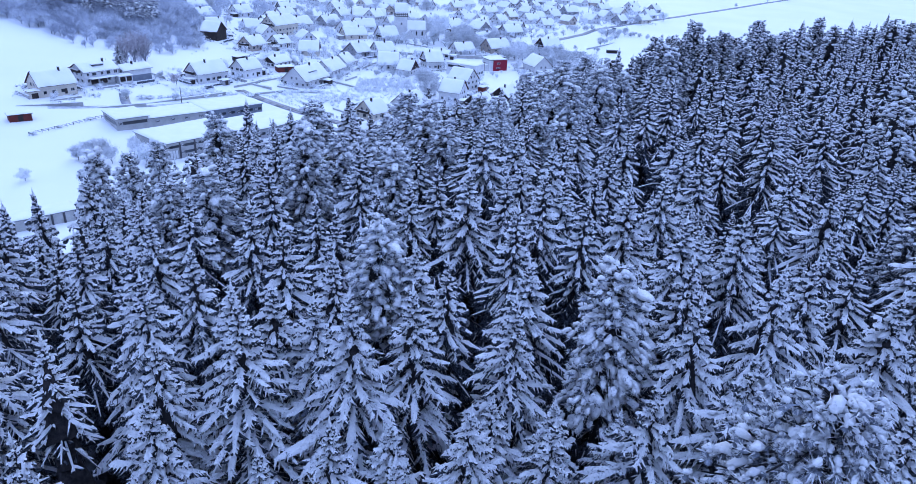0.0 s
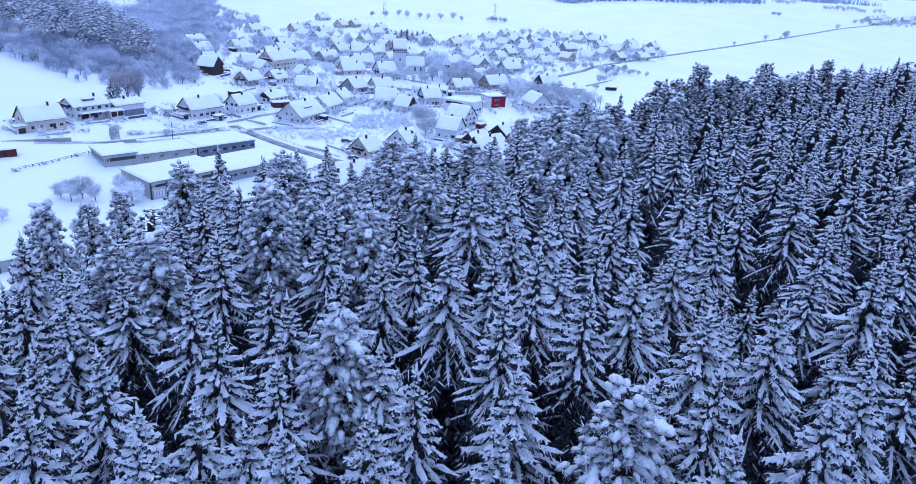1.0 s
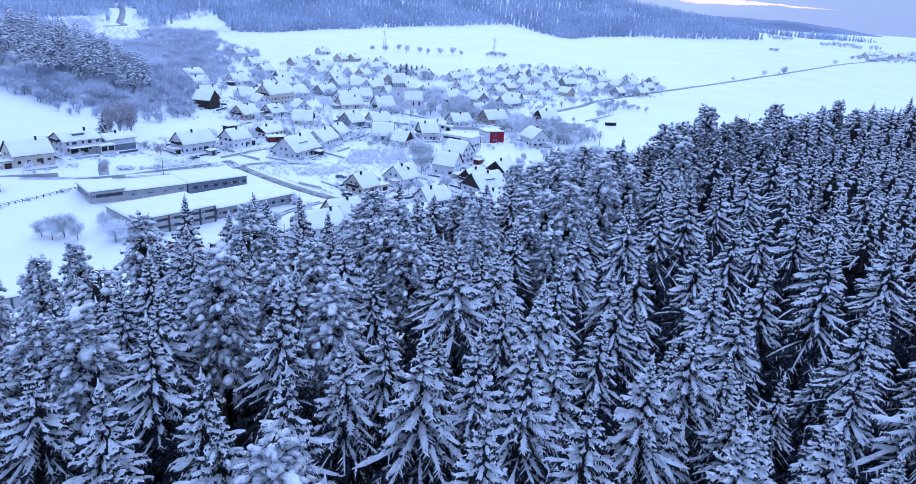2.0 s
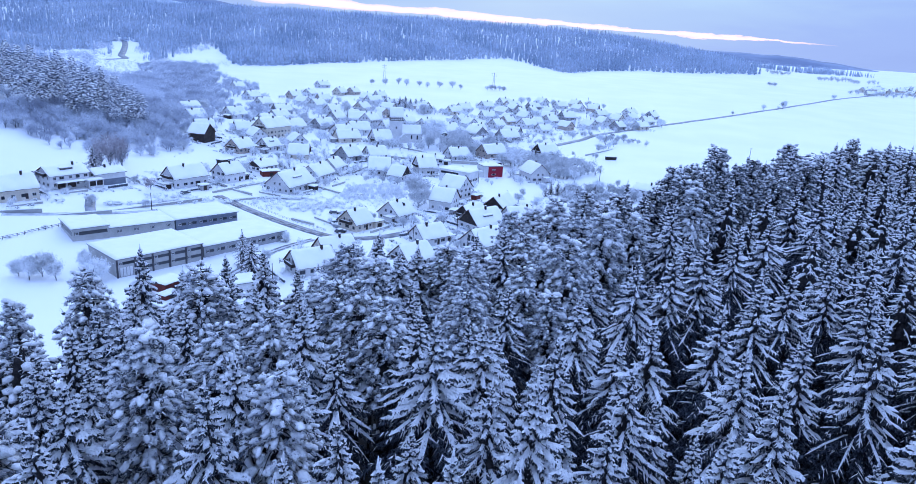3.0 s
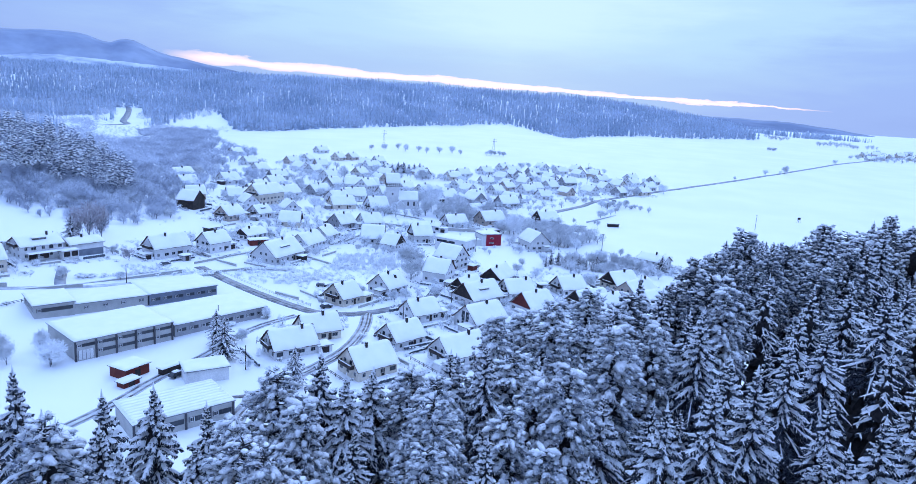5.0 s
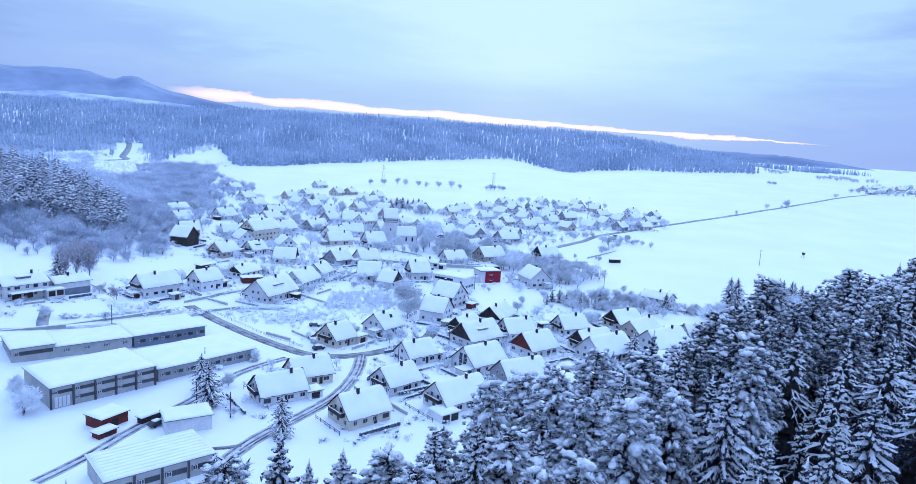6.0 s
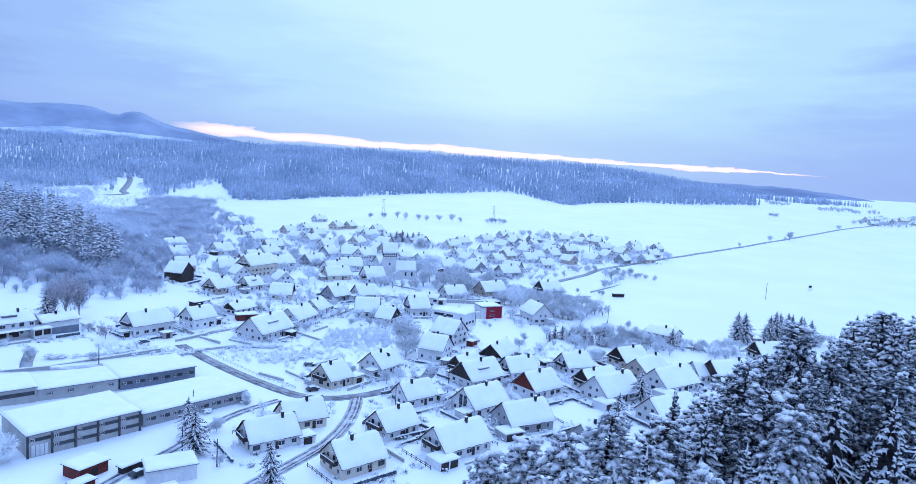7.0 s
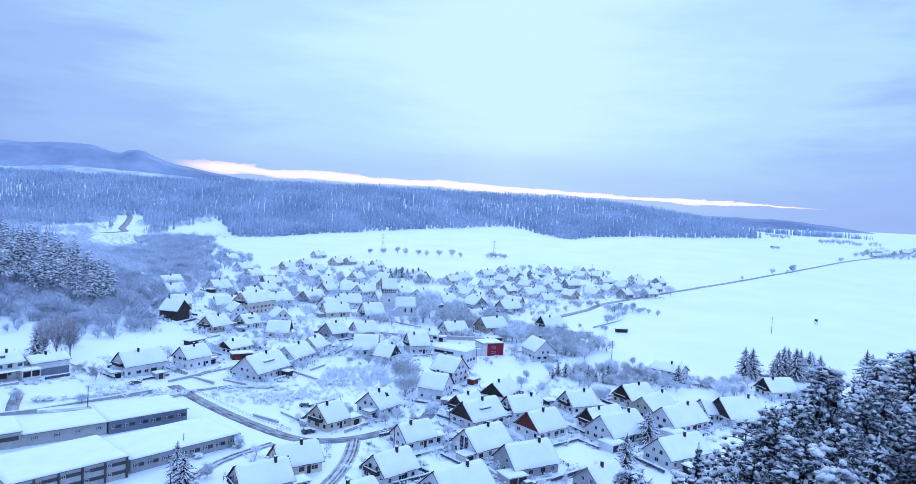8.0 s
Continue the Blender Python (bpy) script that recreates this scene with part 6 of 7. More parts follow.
hall(-89.8, 225.9, 49.3, 26.4, 19.6, 5.4, ((1.3, 0.9, 1.0), (3.6, 0.9, 1.0)), bays=5, sides=(0,), gate=True)
hall(-71.1, 249.8, 49.3, 31.0, 19.6, 3.4, ((1.2, 1.0, 0.85),), label="low grey works hall under a snow-covered flat roof", bays=8, sides=(0, 90), posts=False, wall=GREY)
hall(-90.4, 271.2, 44.0, 23.2, 17.0, 3.7, ((1.4, 1.0, 0.9),), label="low blue-grey works wing under a snow-covered roof", bays=6, sides=(0, 90), wall=SLATE, posts=False, fascia=SLATE)
hall(-106.4, 255.3, 40.5, 21.8, 14.6, 3.1, ((1.3, 0.9, 0.30),), label="long low works link with few windows under snow", bays=4, sides=(0,), posts=False)
hall(-118.6, 244.2, 42.0, 11.0, 15.0, 3.7, ((1.5, 1.2, 0.95),), label="low works hall with a dark window band under snow", bays=1, sides=(0, -90), posts=False)
hall(-53.4, 182.6, 42.0, 21.5, 13.0, 4.0, ((1.4, 1.2, 0.9),), name="workshop", label="low workshop with a ribbed snow-covered roof", bays=4, sides=(0, 90), ribs=9)
hall(-55.0, 205.0, 32.0, 10.5, 7.0, 3.6, ((1.2, 1.0, 0.6),), name="garage_block", label="small flat-roofed garage under thick snow", bays=2, sides=(90,), wall=WALL, posts=False)


def shed(x, y, yaw, L, W, h, wall=None, label="small red-brown wooden shed with a snowy roof", name="shed"):
    ob = thing(name, pose(x, y, ground_height(x, y), 0, 0, yaw), label, "shed")
    part("wall", Shape().box(-L / 2, -W / 2, -0.8, L / 2, W / 2, h).mesh("wall", wall or RUST), ob)
    part("roof", Shape().box(-L / 2 - 0.4, -W / 2 - 0.4, h, L / 2 + 0.4, W / 2 + 0.4, h + 0.15).mesh("roof", TIMBER), ob)
    part("snow_cover", flat_snow(-L / 2 - 0.4, -W / 2 - 0.4, L / 2 + 0.4, W / 2 + 0.4, h + 0.15, 0.35, x).mesh("snow_cover", SNOW, True), ob)
    part("door", Shape().box(-0.8, -W / 2 - 0.05, 0, 0.8, -W / 2 + 0.02, min(2.0, h - 0.2)).mesh("door", TIMBER), ob)
    return ob


shed(-74.2, 204.4, 64, 7.0, 6.0, 2.7)
shed(-71.5, 198.0, 64, 4.5, 2.6, 1.3, label="low red-brown wood store under snow", name="wood_store")
shed(-65.0, 207.5, 60, 6.0, 1.8, 1.6, TIMBER, "dark log pile under a snowy cover", "log_pile")
shed(-113.0, 372.0, 62, 9.0, 4.0, 2.4, TIMBER, "dark open shed with a snowy flat roof")
shed(-86.0, 357.0, 30, 9.0, 5.0, 2.6, RUST)
shed(-260.0, 610.0, 20, 24.0, 8.0, 3.5, GREY, "long pale shed under snow at the wood's edge")
shed(80.0, 450.0, 20, 14.0, 10.0, 3.6, WALL, "wide low farm shed under snow")
shed(30.0, 425.0, 20, 7.0, 4.0, 2.2, TIMBER, "small dark garden shed under snow")
shed(110.0, 470.0, 10, 7.0, 2.5, 2.0, TIMBER, "dark cattle shelter in the snowy field")
hall(-103.5, 157.8, 42.0, 17.0, 6.0, 2.9, (), name="store", label="long grey store with dark posts under a snowy roof", bays=6, sides=(0, 90), wall=CONCRETE)


def church(x, y, yaw):
    ob = thing("church", pose(x, y, ground_height(x, y), 0, 0, yaw), "white village church with a half-timbered tower top and snowy roofs", "church")
    t = part("tower", Shape().box(-4, -4, -2, 4, 4, 14.0).mesh("tower", WALL), ob)
    part("belfry", Shape().box(-4.25, -4.25, 14.0, 4.25, 4.25, 17.0).mesh("belfry", WALL), t, None, "half-timbered belfry storey")
    for turn in (0, 90, 180, 270):
        beams = Shape()
        for i in range(7):
            at = -4.0 + i * 8.0 / 6
            beams.box(at - 0.14, -4.33, 14.0, at + 0.14, -4.2, 17.0)
        beams.box(-4.3, -4.34, 14.0, 4.3, -4.2, 14.3).box(-4.3, -4.34, 15.3, 4.3, -4.2, 15.6).box(-4.3, -4.34, 16.7, 4.3, -4.2, 17.0)
        part("timber_frame", beams.mesh("timber_frame", TIMBER), t, pose(0, 0, 0, 0, 0, turn))
        window(t, 0.9, 1.5, pose(0, 0, 0, 0, 0, turn) @ pose(0, -4, 8.5), DARK_FRAME)
    r = Shape().add([(-4.7, -4.7, 16.8), (4.7, -4.7, 16.8), (4.7, 4.7, 16.8), (-4.7, 4.7, 16.8), (-4.7, 0, 22.5), (4.7, 0, 22.5)],
                    [(0, 3, 2, 1), (0, 1, 5, 4), (2, 3, 4, 5), (1, 2, 5), (3, 0, 4)])
    part("roof", r.mesh("roof", TILE), t)
    v, f = roof_snow(9.0, 8.4, 17.2, 5.5, 0.5, 900)
    part("snow_cover", mesh_of("snow_cover", v, f, SNOW, True), t)
    nave = Shape().add([(3.9, -5, -2), (17, -5, -2), (17, 5, -2), (3.9, 5, -2), (3.9, -5, 6), (17, -5, 6), (17, 5, 6), (3.9, 5, 6), (3.9, 0, 11), (17, 0, 11)],
                       [(0, 3, 2, 1), (0, 1, 5, 4), (2, 3, 7, 6), (1, 2, 6, 9, 5), (3, 0, 4, 8, 7), (4, 5, 9, 8), (6, 7, 8, 9)])
    nv = part("nave", nave.mesh("nave", WALL), ob)
    v, f = roof_snow(13.0, 10, 6, 5, 0.5, 901)
    part("snow_cover", mesh_of("snow_cover", [(a + 10.5, b, c) for a, b, c in v], f, SNOW, True), nv)
    for i in range(3):
        window(nv, 1.0, 2.8, pose(6.5 + i * 4, -5, 1.8), DARK_FRAME)
    porch = Shape().add([(2.5, -8.5, -2), (7.5, -8.5, -2), (7.5, -5, -2), (2.5, -5, -2), (2.5, -8.5, 3.2), (7.5, -8.5, 3.2), (7.5, -5, 3.2), (2.5, -5, 3.2), (5, -8.5, 5.6), (5, -5, 5.6)],
                        [(0, 3, 2, 1), (0, 1, 5, 8, 4), (2, 3, 7, 9, 6), (1, 2, 6, 5), (3, 0, 4, 7), (4, 8, 9, 7), (5, 6, 9, 8)])
    pr = part("porch", porch.mesh("porch", WALL), ob)
    v, f = roof_snow(3.6, 5.0, 3.2, 2.4, 0.3, 902)
    part("snow_cover", mesh_of("snow_cover", [(5 + b, -6.8 + a, c) for a, b, c in v], [q[::-1] for q in f], SNOW, True), pr)
    return ob


church(-35.5, 490.0, 12)


def cube_house(x, y, yaw):
    """The dark red cube with its pale stair side."""
    ob = thing("red_building", pose(x, y, ground_height(x, y), 0, 0, yaw), "dark red cube-shaped building with a flat snowy roof", "building")
    part("wall", Shape().box(-4.4, -4.8, -1, 4.4, 4.8, 6.0).mesh("wall", RED), ob)
    part("stair_tower", Shape().box(-7.0, -4.5, -1, -4.4, 4.5, 5.7).mesh("stair_tower", WALL), ob, None, "white-rendered stair tower")
    part("roof", Shape().box(-7.2, -5.0, 6.0, 4.6, 5.0, 6.3).mesh("roof", STEEL), ob)
    part("snow_cover", flat_snow(-7.2, -5.0, 4.6, 5.0, 6.3, 0.4, 4).mesh("snow_cover", SNOW, True), ob)
    for z, w in ((1.2, 2.6), (3.7, 2.0)):
        window(ob, w, 0.8, pose(-1.2, -4.8, z), FRAME)
    part("side_wing", Shape().box(-12, -3.5, -1, -7.0, 3.5, 3.2).mesh("side_wing", WALL), ob)
    part("snow_cover", flat_snow(-12.2, -3.7, -7.1, 3.7, 3.2, 0.4, 6).mesh("snow_cover", SNOW, True), ob)
    return ob


cube_house(27.0, 397.0, 24)


def school(x, y, yaw, L, W, h, label="white flat-roofed modern building under snow"):
    ob = thing("school", pose(x, y, ground_height(x, y), 0, 0, yaw), label, "building")
    part("wall", Shape().box(-L / 2, -W / 2, -1, L / 2, W / 2, h).mesh("wall", WALL), ob)
    part("roof", Shape().box(-L / 2 - 0.3, -W / 2 - 0.3, h, L / 2 + 0.3, W / 2 + 0.3, h + 0.25).mesh("roof", FRAME), ob)
    part("snow_cover", flat_snow(-L / 2 - 0.3, -W / 2 - 0.3, L / 2 + 0.3, W / 2 + 0.3, h + 0.25, 0.4, 8).mesh("snow_cover", SNOW, True), ob)
    for i in range(6):
        window(ob, 1.7, 1.2, pose(-L / 2 + 1.8 + i * 1.75, -W / 2, h - 2.0), DARK_FRAME)
    window(ob, 2.6, 1.0, pose(L * 0.05, -W / 2, 1.2), DARK_FRAME)
    window(ob, 1.0, 3.2, pose(L * 0.38, -W / 2, 1.6), DARK_FRAME)
    for i in range(3):
        window(ob, 1.8, 1.2, pose(0, 0, 0, 0, 0, 90) @ pose((i - 1) * W * 0.3, -L / 2, 1.4), DARK_FRAME)
    return ob


school(8.5, 377.0, -29, 18.0, 10.0, 6.2)
house(-8.0, 425.0, -12, 16.0, 8.0, eave=3.0, rise=1.4)
house(-113.0, 462.0, 62, 22.0, 12.0, eave=7.5, floors=3, wall=CREAM)
house(-66.0, 560.0, 12, 26.0, 11.0, eave=4.0, floors=1)
villa = house(-152.5, 293.0, 55, 15.0, 11.0, eave=5.4, rise=2.8, dormer=True, floors=2, garage=1)
part("porch_roof", Shape().box(-6.0, -8.6, 2.55, 5.0, -5.4, 2.75).mesh("porch_roof", TIMBER), villa)
part("snow_cover", flat_snow(-6.1, -8.7, 5.1, -5.45, 2.75, 0.32, 77).mesh("snow_cover", SNOW, True), villa)
for k in (-3.4, 0.6):
    part("garage_door", Shape().box(k - 1.5, -5.62, 0, k + 1.5, -5.52, 2.2).mesh("garage_door", TIMBER), villa)
wing = house(-142.3, 306.2, 55, 13.0, 8.5, eave=4.8, rise=1.8, floors=2)
part("lower_cladding", Shape().box(-6.4, -4.34, -0.5, 6.4, -4.26, 2.3).mesh("lower_cladding", SLATE), wing, None, "blue-grey boarding on the lower storey")

house(-157.5, 268.5, 52, 14.0, 10.5, eave=4.4, wall=CREAM, floors=1)
shed(-151.0, 234.0, 40, 7.0, 4.0, 2.3)
house(146.0, 344.0, 15, 13.0, 10.0, gable=TIMBER)

for k in range(16):
    house(690 + k * 14 + (k * 37) % 11, 1165 + (k * 53) % 90 + k * 6, (k * 67) % 180, 13, 10, far=True, wall=(WALL, CREAM, OCHRE)[k % 3])


# ---------------------------------------------------------------- roads
def road(points, width, name="road", label="cleared road of wet asphalt between snowy verges", lift=0.10, mat=None):
    """A strip that follows the ground along a smooth line through points."""
    line = []
    for i in range(len(points) - 1):
        p0, p1, p2, p3 = (Vector(points[max(0, min(len(points) - 1, i + k))]) for k in (-1, 0, 1, 2))
        steps = max(2, int((p2 - p1).length / 4))
        for s in range(steps):
            u = s / steps
            line.append(0.5 * (2 * p1 + (p2 - p0) * u + (2 * p0 - 5 * p1 + 4 * p2 - p3) * u * u + (3 * p1 - p0 - 3 * p2 + p3) * u ** 3))
    line.append(Vector(points[-1]))
    v, f = [], []
    for i, p in enumerate(line):
        d = (line[min(len(line) - 1, i + 1)] - line[max(0, i - 1)]).normalized()
        n = Vector((-d.y, d.x))
        for k, drop in ((-0.5, -0.6), (-0.5, 0.0), (0.0, 0.03), (0.5, 0.0), (0.5, -0.6)):
            q = p + n * (k * width * (1 + 0.06 * noise.noise(Vector((p.x * 0.3, p.y * 0.3, k)))))
            v.append((q.x, q.y, ground_height(q.x, q.y) + lift + drop))
        if i:
            o = 5 * i
            f += [(o - 5 + k, o + k, o + k + 1, o - 4 + k) for k in range(4)]
    ob = new(name, mesh_of(name, v, f, mat or ROAD, True))
    return tagged(ob, label, "road", kind="structure")


road([(-96, 309), (-90.9, 304.3), (-65.5, 282.1), (-41.1, 263.9), (-31.0, 262), (-21, 266), (-10, 276), (0, 290), (2, 305)], 4.5, "road_main")
road([(-21, 266), (-20.2, 248.9), (-22.8, 230.1), (-30.0, 213.8), (-37, 200), (-40, 186), (-36, 165)], 4.2, "road_side", mat=SLUSH)
road([(75, 508), (101, 542.4), (126, 579.7), (199.7, 655.8), (301.9, 759.3), (408.8, 873.5), (567.3, 1042.7), (694.2, 1166.5), (860, 1330)], 4.6, "road_valley", lift=0.18)
road([(-74, 176), (-69.9, 186.9), (-66.2, 202.6), (-60.8, 218.2), (-54.3, 242.1), (-44, 258)], 3.2, "road_works", mat=SLUSH)
def wheel_tracks(points, width, offsets):
    for off in offsets:
        line = []
        for i, p in enumerate(points):
            a, b = Vector(points[max(0, i - 1)]), Vector(points[min(len(points) - 1, i + 1)])
            d = (b - a).normalized()
            line.append((p[0] - d.y * off, p[1] + d.x * off))
        road(line, width, "wheel_track", "dark wheel track worn through the packed snow", 0.15, TRACK)


SIDE_LINE = [(-21, 266), (-20.2, 248.9), (-22.8, 230.1), (-30.0, 213.8), (-37, 200), (-40, 186), (-36, 165)]
MAIN_LINE = [(-96, 309), (-90.9, 304.3), (-65.5, 282.1), (-41.1, 263.9), (-31.0, 262), (-21, 266)]
wheel_tracks(SIDE_LINE, 0.55, (-1.2, 0.3, 1.3))
wheel_tracks(MAIN_LINE, 0.7, (-1.3, 0.1))
wheel_tracks([(-74, 176), (-69.9, 186.9), (-66.2, 202.6), (-60.8, 218.2), (-54.3, 242.1), (-44, 258)], 0.6, (-0.9, 0.8))
wheel_tracks([(-58, 196), (-47, 194), (-39, 197)], 1.3, (0.0,))
road([(-150, 250), (-134, 258.9), (-110, 277), (-90, 300)], 3.0, "road_bank", mat=SLUSH)
road([(-127.5, 265.5), (-131, 271.5), (-135.5, 280.5)], 3.6, "road_drive", "cleared dark drive down to a garage")
road([(-590, 1270), (-561, 1215), (-500, 1080), (-466, 1001), (-441, 958), (-452, 925)], 9.0, "road_far", lift=0.5)


# ---------------------------------------------------------------- gardens: hedges, walls, fences, cars, poles
def hedge(x, y, yaw, L, h, seed):
    rnd = random.Random(seed)
    ob = thing("hedge", pose(x, y, ground_height(x, y), 0, 0, yaw), "clipped dark hedge capped with snow", "hedge", "snow-capped hedges")
    green, snow = Shape(), Shape()
    n = max(2, int(L / 0.9))
    for i in range(n):
        at = -L / 2 + (i + 0.5) * L / n
        green.lump((at, 0, h * 0.45), 0.62, 0.42, h * 0.5, rnd, 0.2, 4, 6)
        snow.lump((at, rnd.uniform(-0.05, 0.05), h * 0.92), 0.58, 0.42, 0.22, rnd, 0.25, 4, 6)
    tagged(part("foliage", green.mesh("foliage", NEEDLES), ob), kind="stuff")
    tagged(part("snow", snow.mesh("snow", SNOW, True), ob), kind="stuff")
    return ob


def garden_wall(x, y, yaw, L, h, seed):
    ob = thing("garden_wall", pose(x, y, ground_height(x, y), 0, 0, yaw), "low grey garden wall with a ridge of snow", "wall", "garden walls")
    part("masonry", Shape().box(-L / 2, -0.15, -0.6, L / 2, 0.15, h).mesh("masonry", CONCRETE), ob)
    part("snow_cap", flat_snow(-L / 2, -0.24, L / 2, 0.24, h, 0.28, seed).mesh("snow_cap", SNOW, True), ob)
    return ob


POST = Shape().box(-0.06, -0.06, -0.4, 0.06, 0.06, 1.15).mesh("post", TIMBER)
PALE_POST = Shape().box(-0.05, -0.05, -0.4, 0.05, 0.05, 1.05).mesh("post", FRAME)
RAILS = {}


def fence(x, y, yaw, L, label="wooden rail fence half buried in snow", mat=None):
    ob = thing("fence", pose(x, y, ground_height(x, y), 0, 0, yaw), label, "fence", "garden fences")
    n = max(2, round(L / 2.2))
    for i in range(n + 1):
        part("post", PALE_POST if mat else POST, ob, pose(-L / 2 + i * L / n, 0, 0))
    key = (round(L), bool(mat))
    if key not in RAILS:
        RAILS[key] = [Shape().box(-L / 2, -0.08, z, L / 2, -0.03, z + 0.12).mesh("rail", mat or TIMBER) for z in (0.45, 0.9)]
    for me in RAILS[key]:
        part("rail", me, ob)
    return ob


def far_from_roads(x, y):
    return all(math.hypot(x - a, y - b) > 7 for a, b in ((-90.9, 304), (-78, 293), (-65, 282), (-53, 272), (-41, 264), (-31, 262), (-21, 266), (-20, 249), (-22, 238), (-23, 230), (-27, 220), (-30, 214), (-37, 200), (-54, 242), (-58, 230), (-61, 218), (-66, 203)))


garden_rnd = random.Random(41)
for n, (x, y, yaw, L, W, far) in enumerate(list(HOUSES)):
    if y > 560:
        continue
    for side in range(4):
        if garden_rnd.random() > (0.85 if y < 400 else 0.5):
            continue
        a = radians(yaw + 90 * side)
        along = side % 2 == 1
        off = (L if not along else W) / 2 + garden_rnd.uniform(3.0, 6.0)
        px, py = x + off * math.cos(a), y + off * math.sin(a)
        if not far_from_roads(px, py) or any(math.hypot(px - h[0], py - h[1]) < 8.5 for h in HOUSES):
            continue
        length = garden_rnd.uniform(7, 15)
        pick = garden_rnd.random()
        turn = yaw + 90 * side + 90
        if pick < 0.42:
            hedge(px, py, turn, length, garden_rnd.uniform(0.9, 1.6), n * 7 + side)
        elif pick < 0.75:
            garden_wall(px, py, turn, length, garden_rnd.uniform(0.5, 1.0), n * 7 + side)
        else:
            fence(px, py, turn, length)
    if garden_rnd.random() < 0.45:
        a = garden_rnd.uniform(0, 6.28)
        px, py = x + 11 * math.cos(a), y + 11 * math.sin(a)
        if far_from_roads(px, py) and all(math.hypot(px - h[0], py - h[1]) > 8.5 for h in HOUSES):
            bare_tree(px, py, garden_rnd.uniform(4, 7.5), n)
    if garden_rnd.random() < 0.35:
        a = garden_rnd.uniform(0, 6.28)
        px, py = x + 10.5 * math.cos(a), y + 10.5 * math.sin(a)
        if far_from_roads(px, py) and all(math.hypot(px - h[0], py - h[1]) > 9.0 for h in HOUSES):
            shed(px, py, yaw + 90 * garden_rnd.randrange(2), garden_rnd.uniform(3, 5), garden_rnd.uniform(2.5, 3.5), 2.2, garden_rnd.choice((TIMBER, RUST, GREY)), "small garden shed under thick snow", "garden_shed")

# the pale railing along the main road
for k, (x, y, yaw, L) in enumerate(((-80, 300.0, -40, 14), (-69, 290.5, -40, 14), (-58, 281.0, -39, 14), (-47, 273, -35, 13))):
    fence(x, y, yaw, L, "pale railing beside the road", FRAME)
garden_wall(-93, 325, 60, 22, 1.0, 1)
garden_wall(-88, 318, -30, 12, 0.9, 2)
garden_wall(-70, 348, 66, 26, 0.9, 3)
garden_wall(-112, 283, 48, 40, 0.8, 4)
garden_wall(12, 425, 2, 26, 1.8, 5)
garden_wall(-26, 428, -14, 26, 1.2, 6)
hedge(0, 236.5, 40, 14, 1.3, 501)
hedge(-5, 250, 42, 14, 0.9, 502)


def car(x, y, yaw, label="dark parked car with snow on roof and bonnet"):
    ob = thing("car", pose(x, y, ground_height(x, y) + 0.1, 0, 0, yaw), label, "car", "parked cars")
    profile = ((-2.1, 0.35), (2.1, 0.35), (2.15, 0.75), (1.2, 0.92), (0.6, 1.40), (-1.2, 1.42), (-1.95, 0.95), (-2.15, 0.8))
    n = len(profile)
    v = [(a, -0.85 + (0.12 if z > 1 else 0), z) for a, z in profile] + [(a, 0.85 - (0.12 if z > 1 else 0), z) for a, z in profile]
    f = [tuple(range(n)), tuple(range(2 * n - 1, n - 1, -1))] + [(i, i + n, (i + 1) % n + n, (i + 1) % n) for i in range(n)]
    part("body", mesh_of("body", v, f, CAR_PAINT), ob)
    for i in (-1, 1):
        part("side_window", Shape().add([(-1.5, i * 0.80, 0.98), (0.85, i * 0.80, 0.98), (0.5, i * 0.75, 1.34), (-1.15, i * 0.75, 1.34)], [(0, 1, 2, 3)]).mesh("side_window", GLASS), ob)
        for k in (-1.3, 1.3):
            w = Shape().tube([(k, i * 0.70, 0.32), (k, i * 0.88, 0.32)], [0.32, 0.32], 12)
            part("wheel", w.mesh("wheel", RUBBER), ob)
    part("snow_on_roof", flat_snow(-1.2, -0.7, 0.6, 0.7, 1.41, 0.2, 3).mesh("snow_on_roof", SNOW, True), ob)
    part("snow_on_bonnet", flat_snow(1.2, -0.75, 2.1, 0.75, 0.86, 0.14, 4).mesh("snow_on_bonnet", SNOW, True), ob)
    return ob


car(-108.5, 305.5, 56)
car(-18.0, 286.5, 40)
car(-36.0, 268.5, 40, "car buried under snow beside the road")
car(-43.0, 295.0, 10, "car buried under snow on a white plot")
car(14.0, 268.0, 42)
car(30, 236.5, 30)
car(134, 575, 45, "dark car driving on the valley road")
car(-62.0, 204.5, 62, "dark trailer with snow on top beside the works")


def pole(x, y, h, label="slender wooden utility pole standing in snow", arm=True, name="utility_pole"):
    ob = thing(name, pose(x, y, ground_height(x, y), 0, 0, 25), label, "pole")
    part("shaft", Shape().tube([(0, 0, -0.5), (0, 0, h)], [0.16, 0.10], 6).mesh("shaft", TIMBER), ob)
    if arm:
        part("arm", Shape().box(-0.9, -0.06, h - 0.6, 0.9, 0.06, h - 0.45).mesh("arm", TIMBER), ob)
    return ob


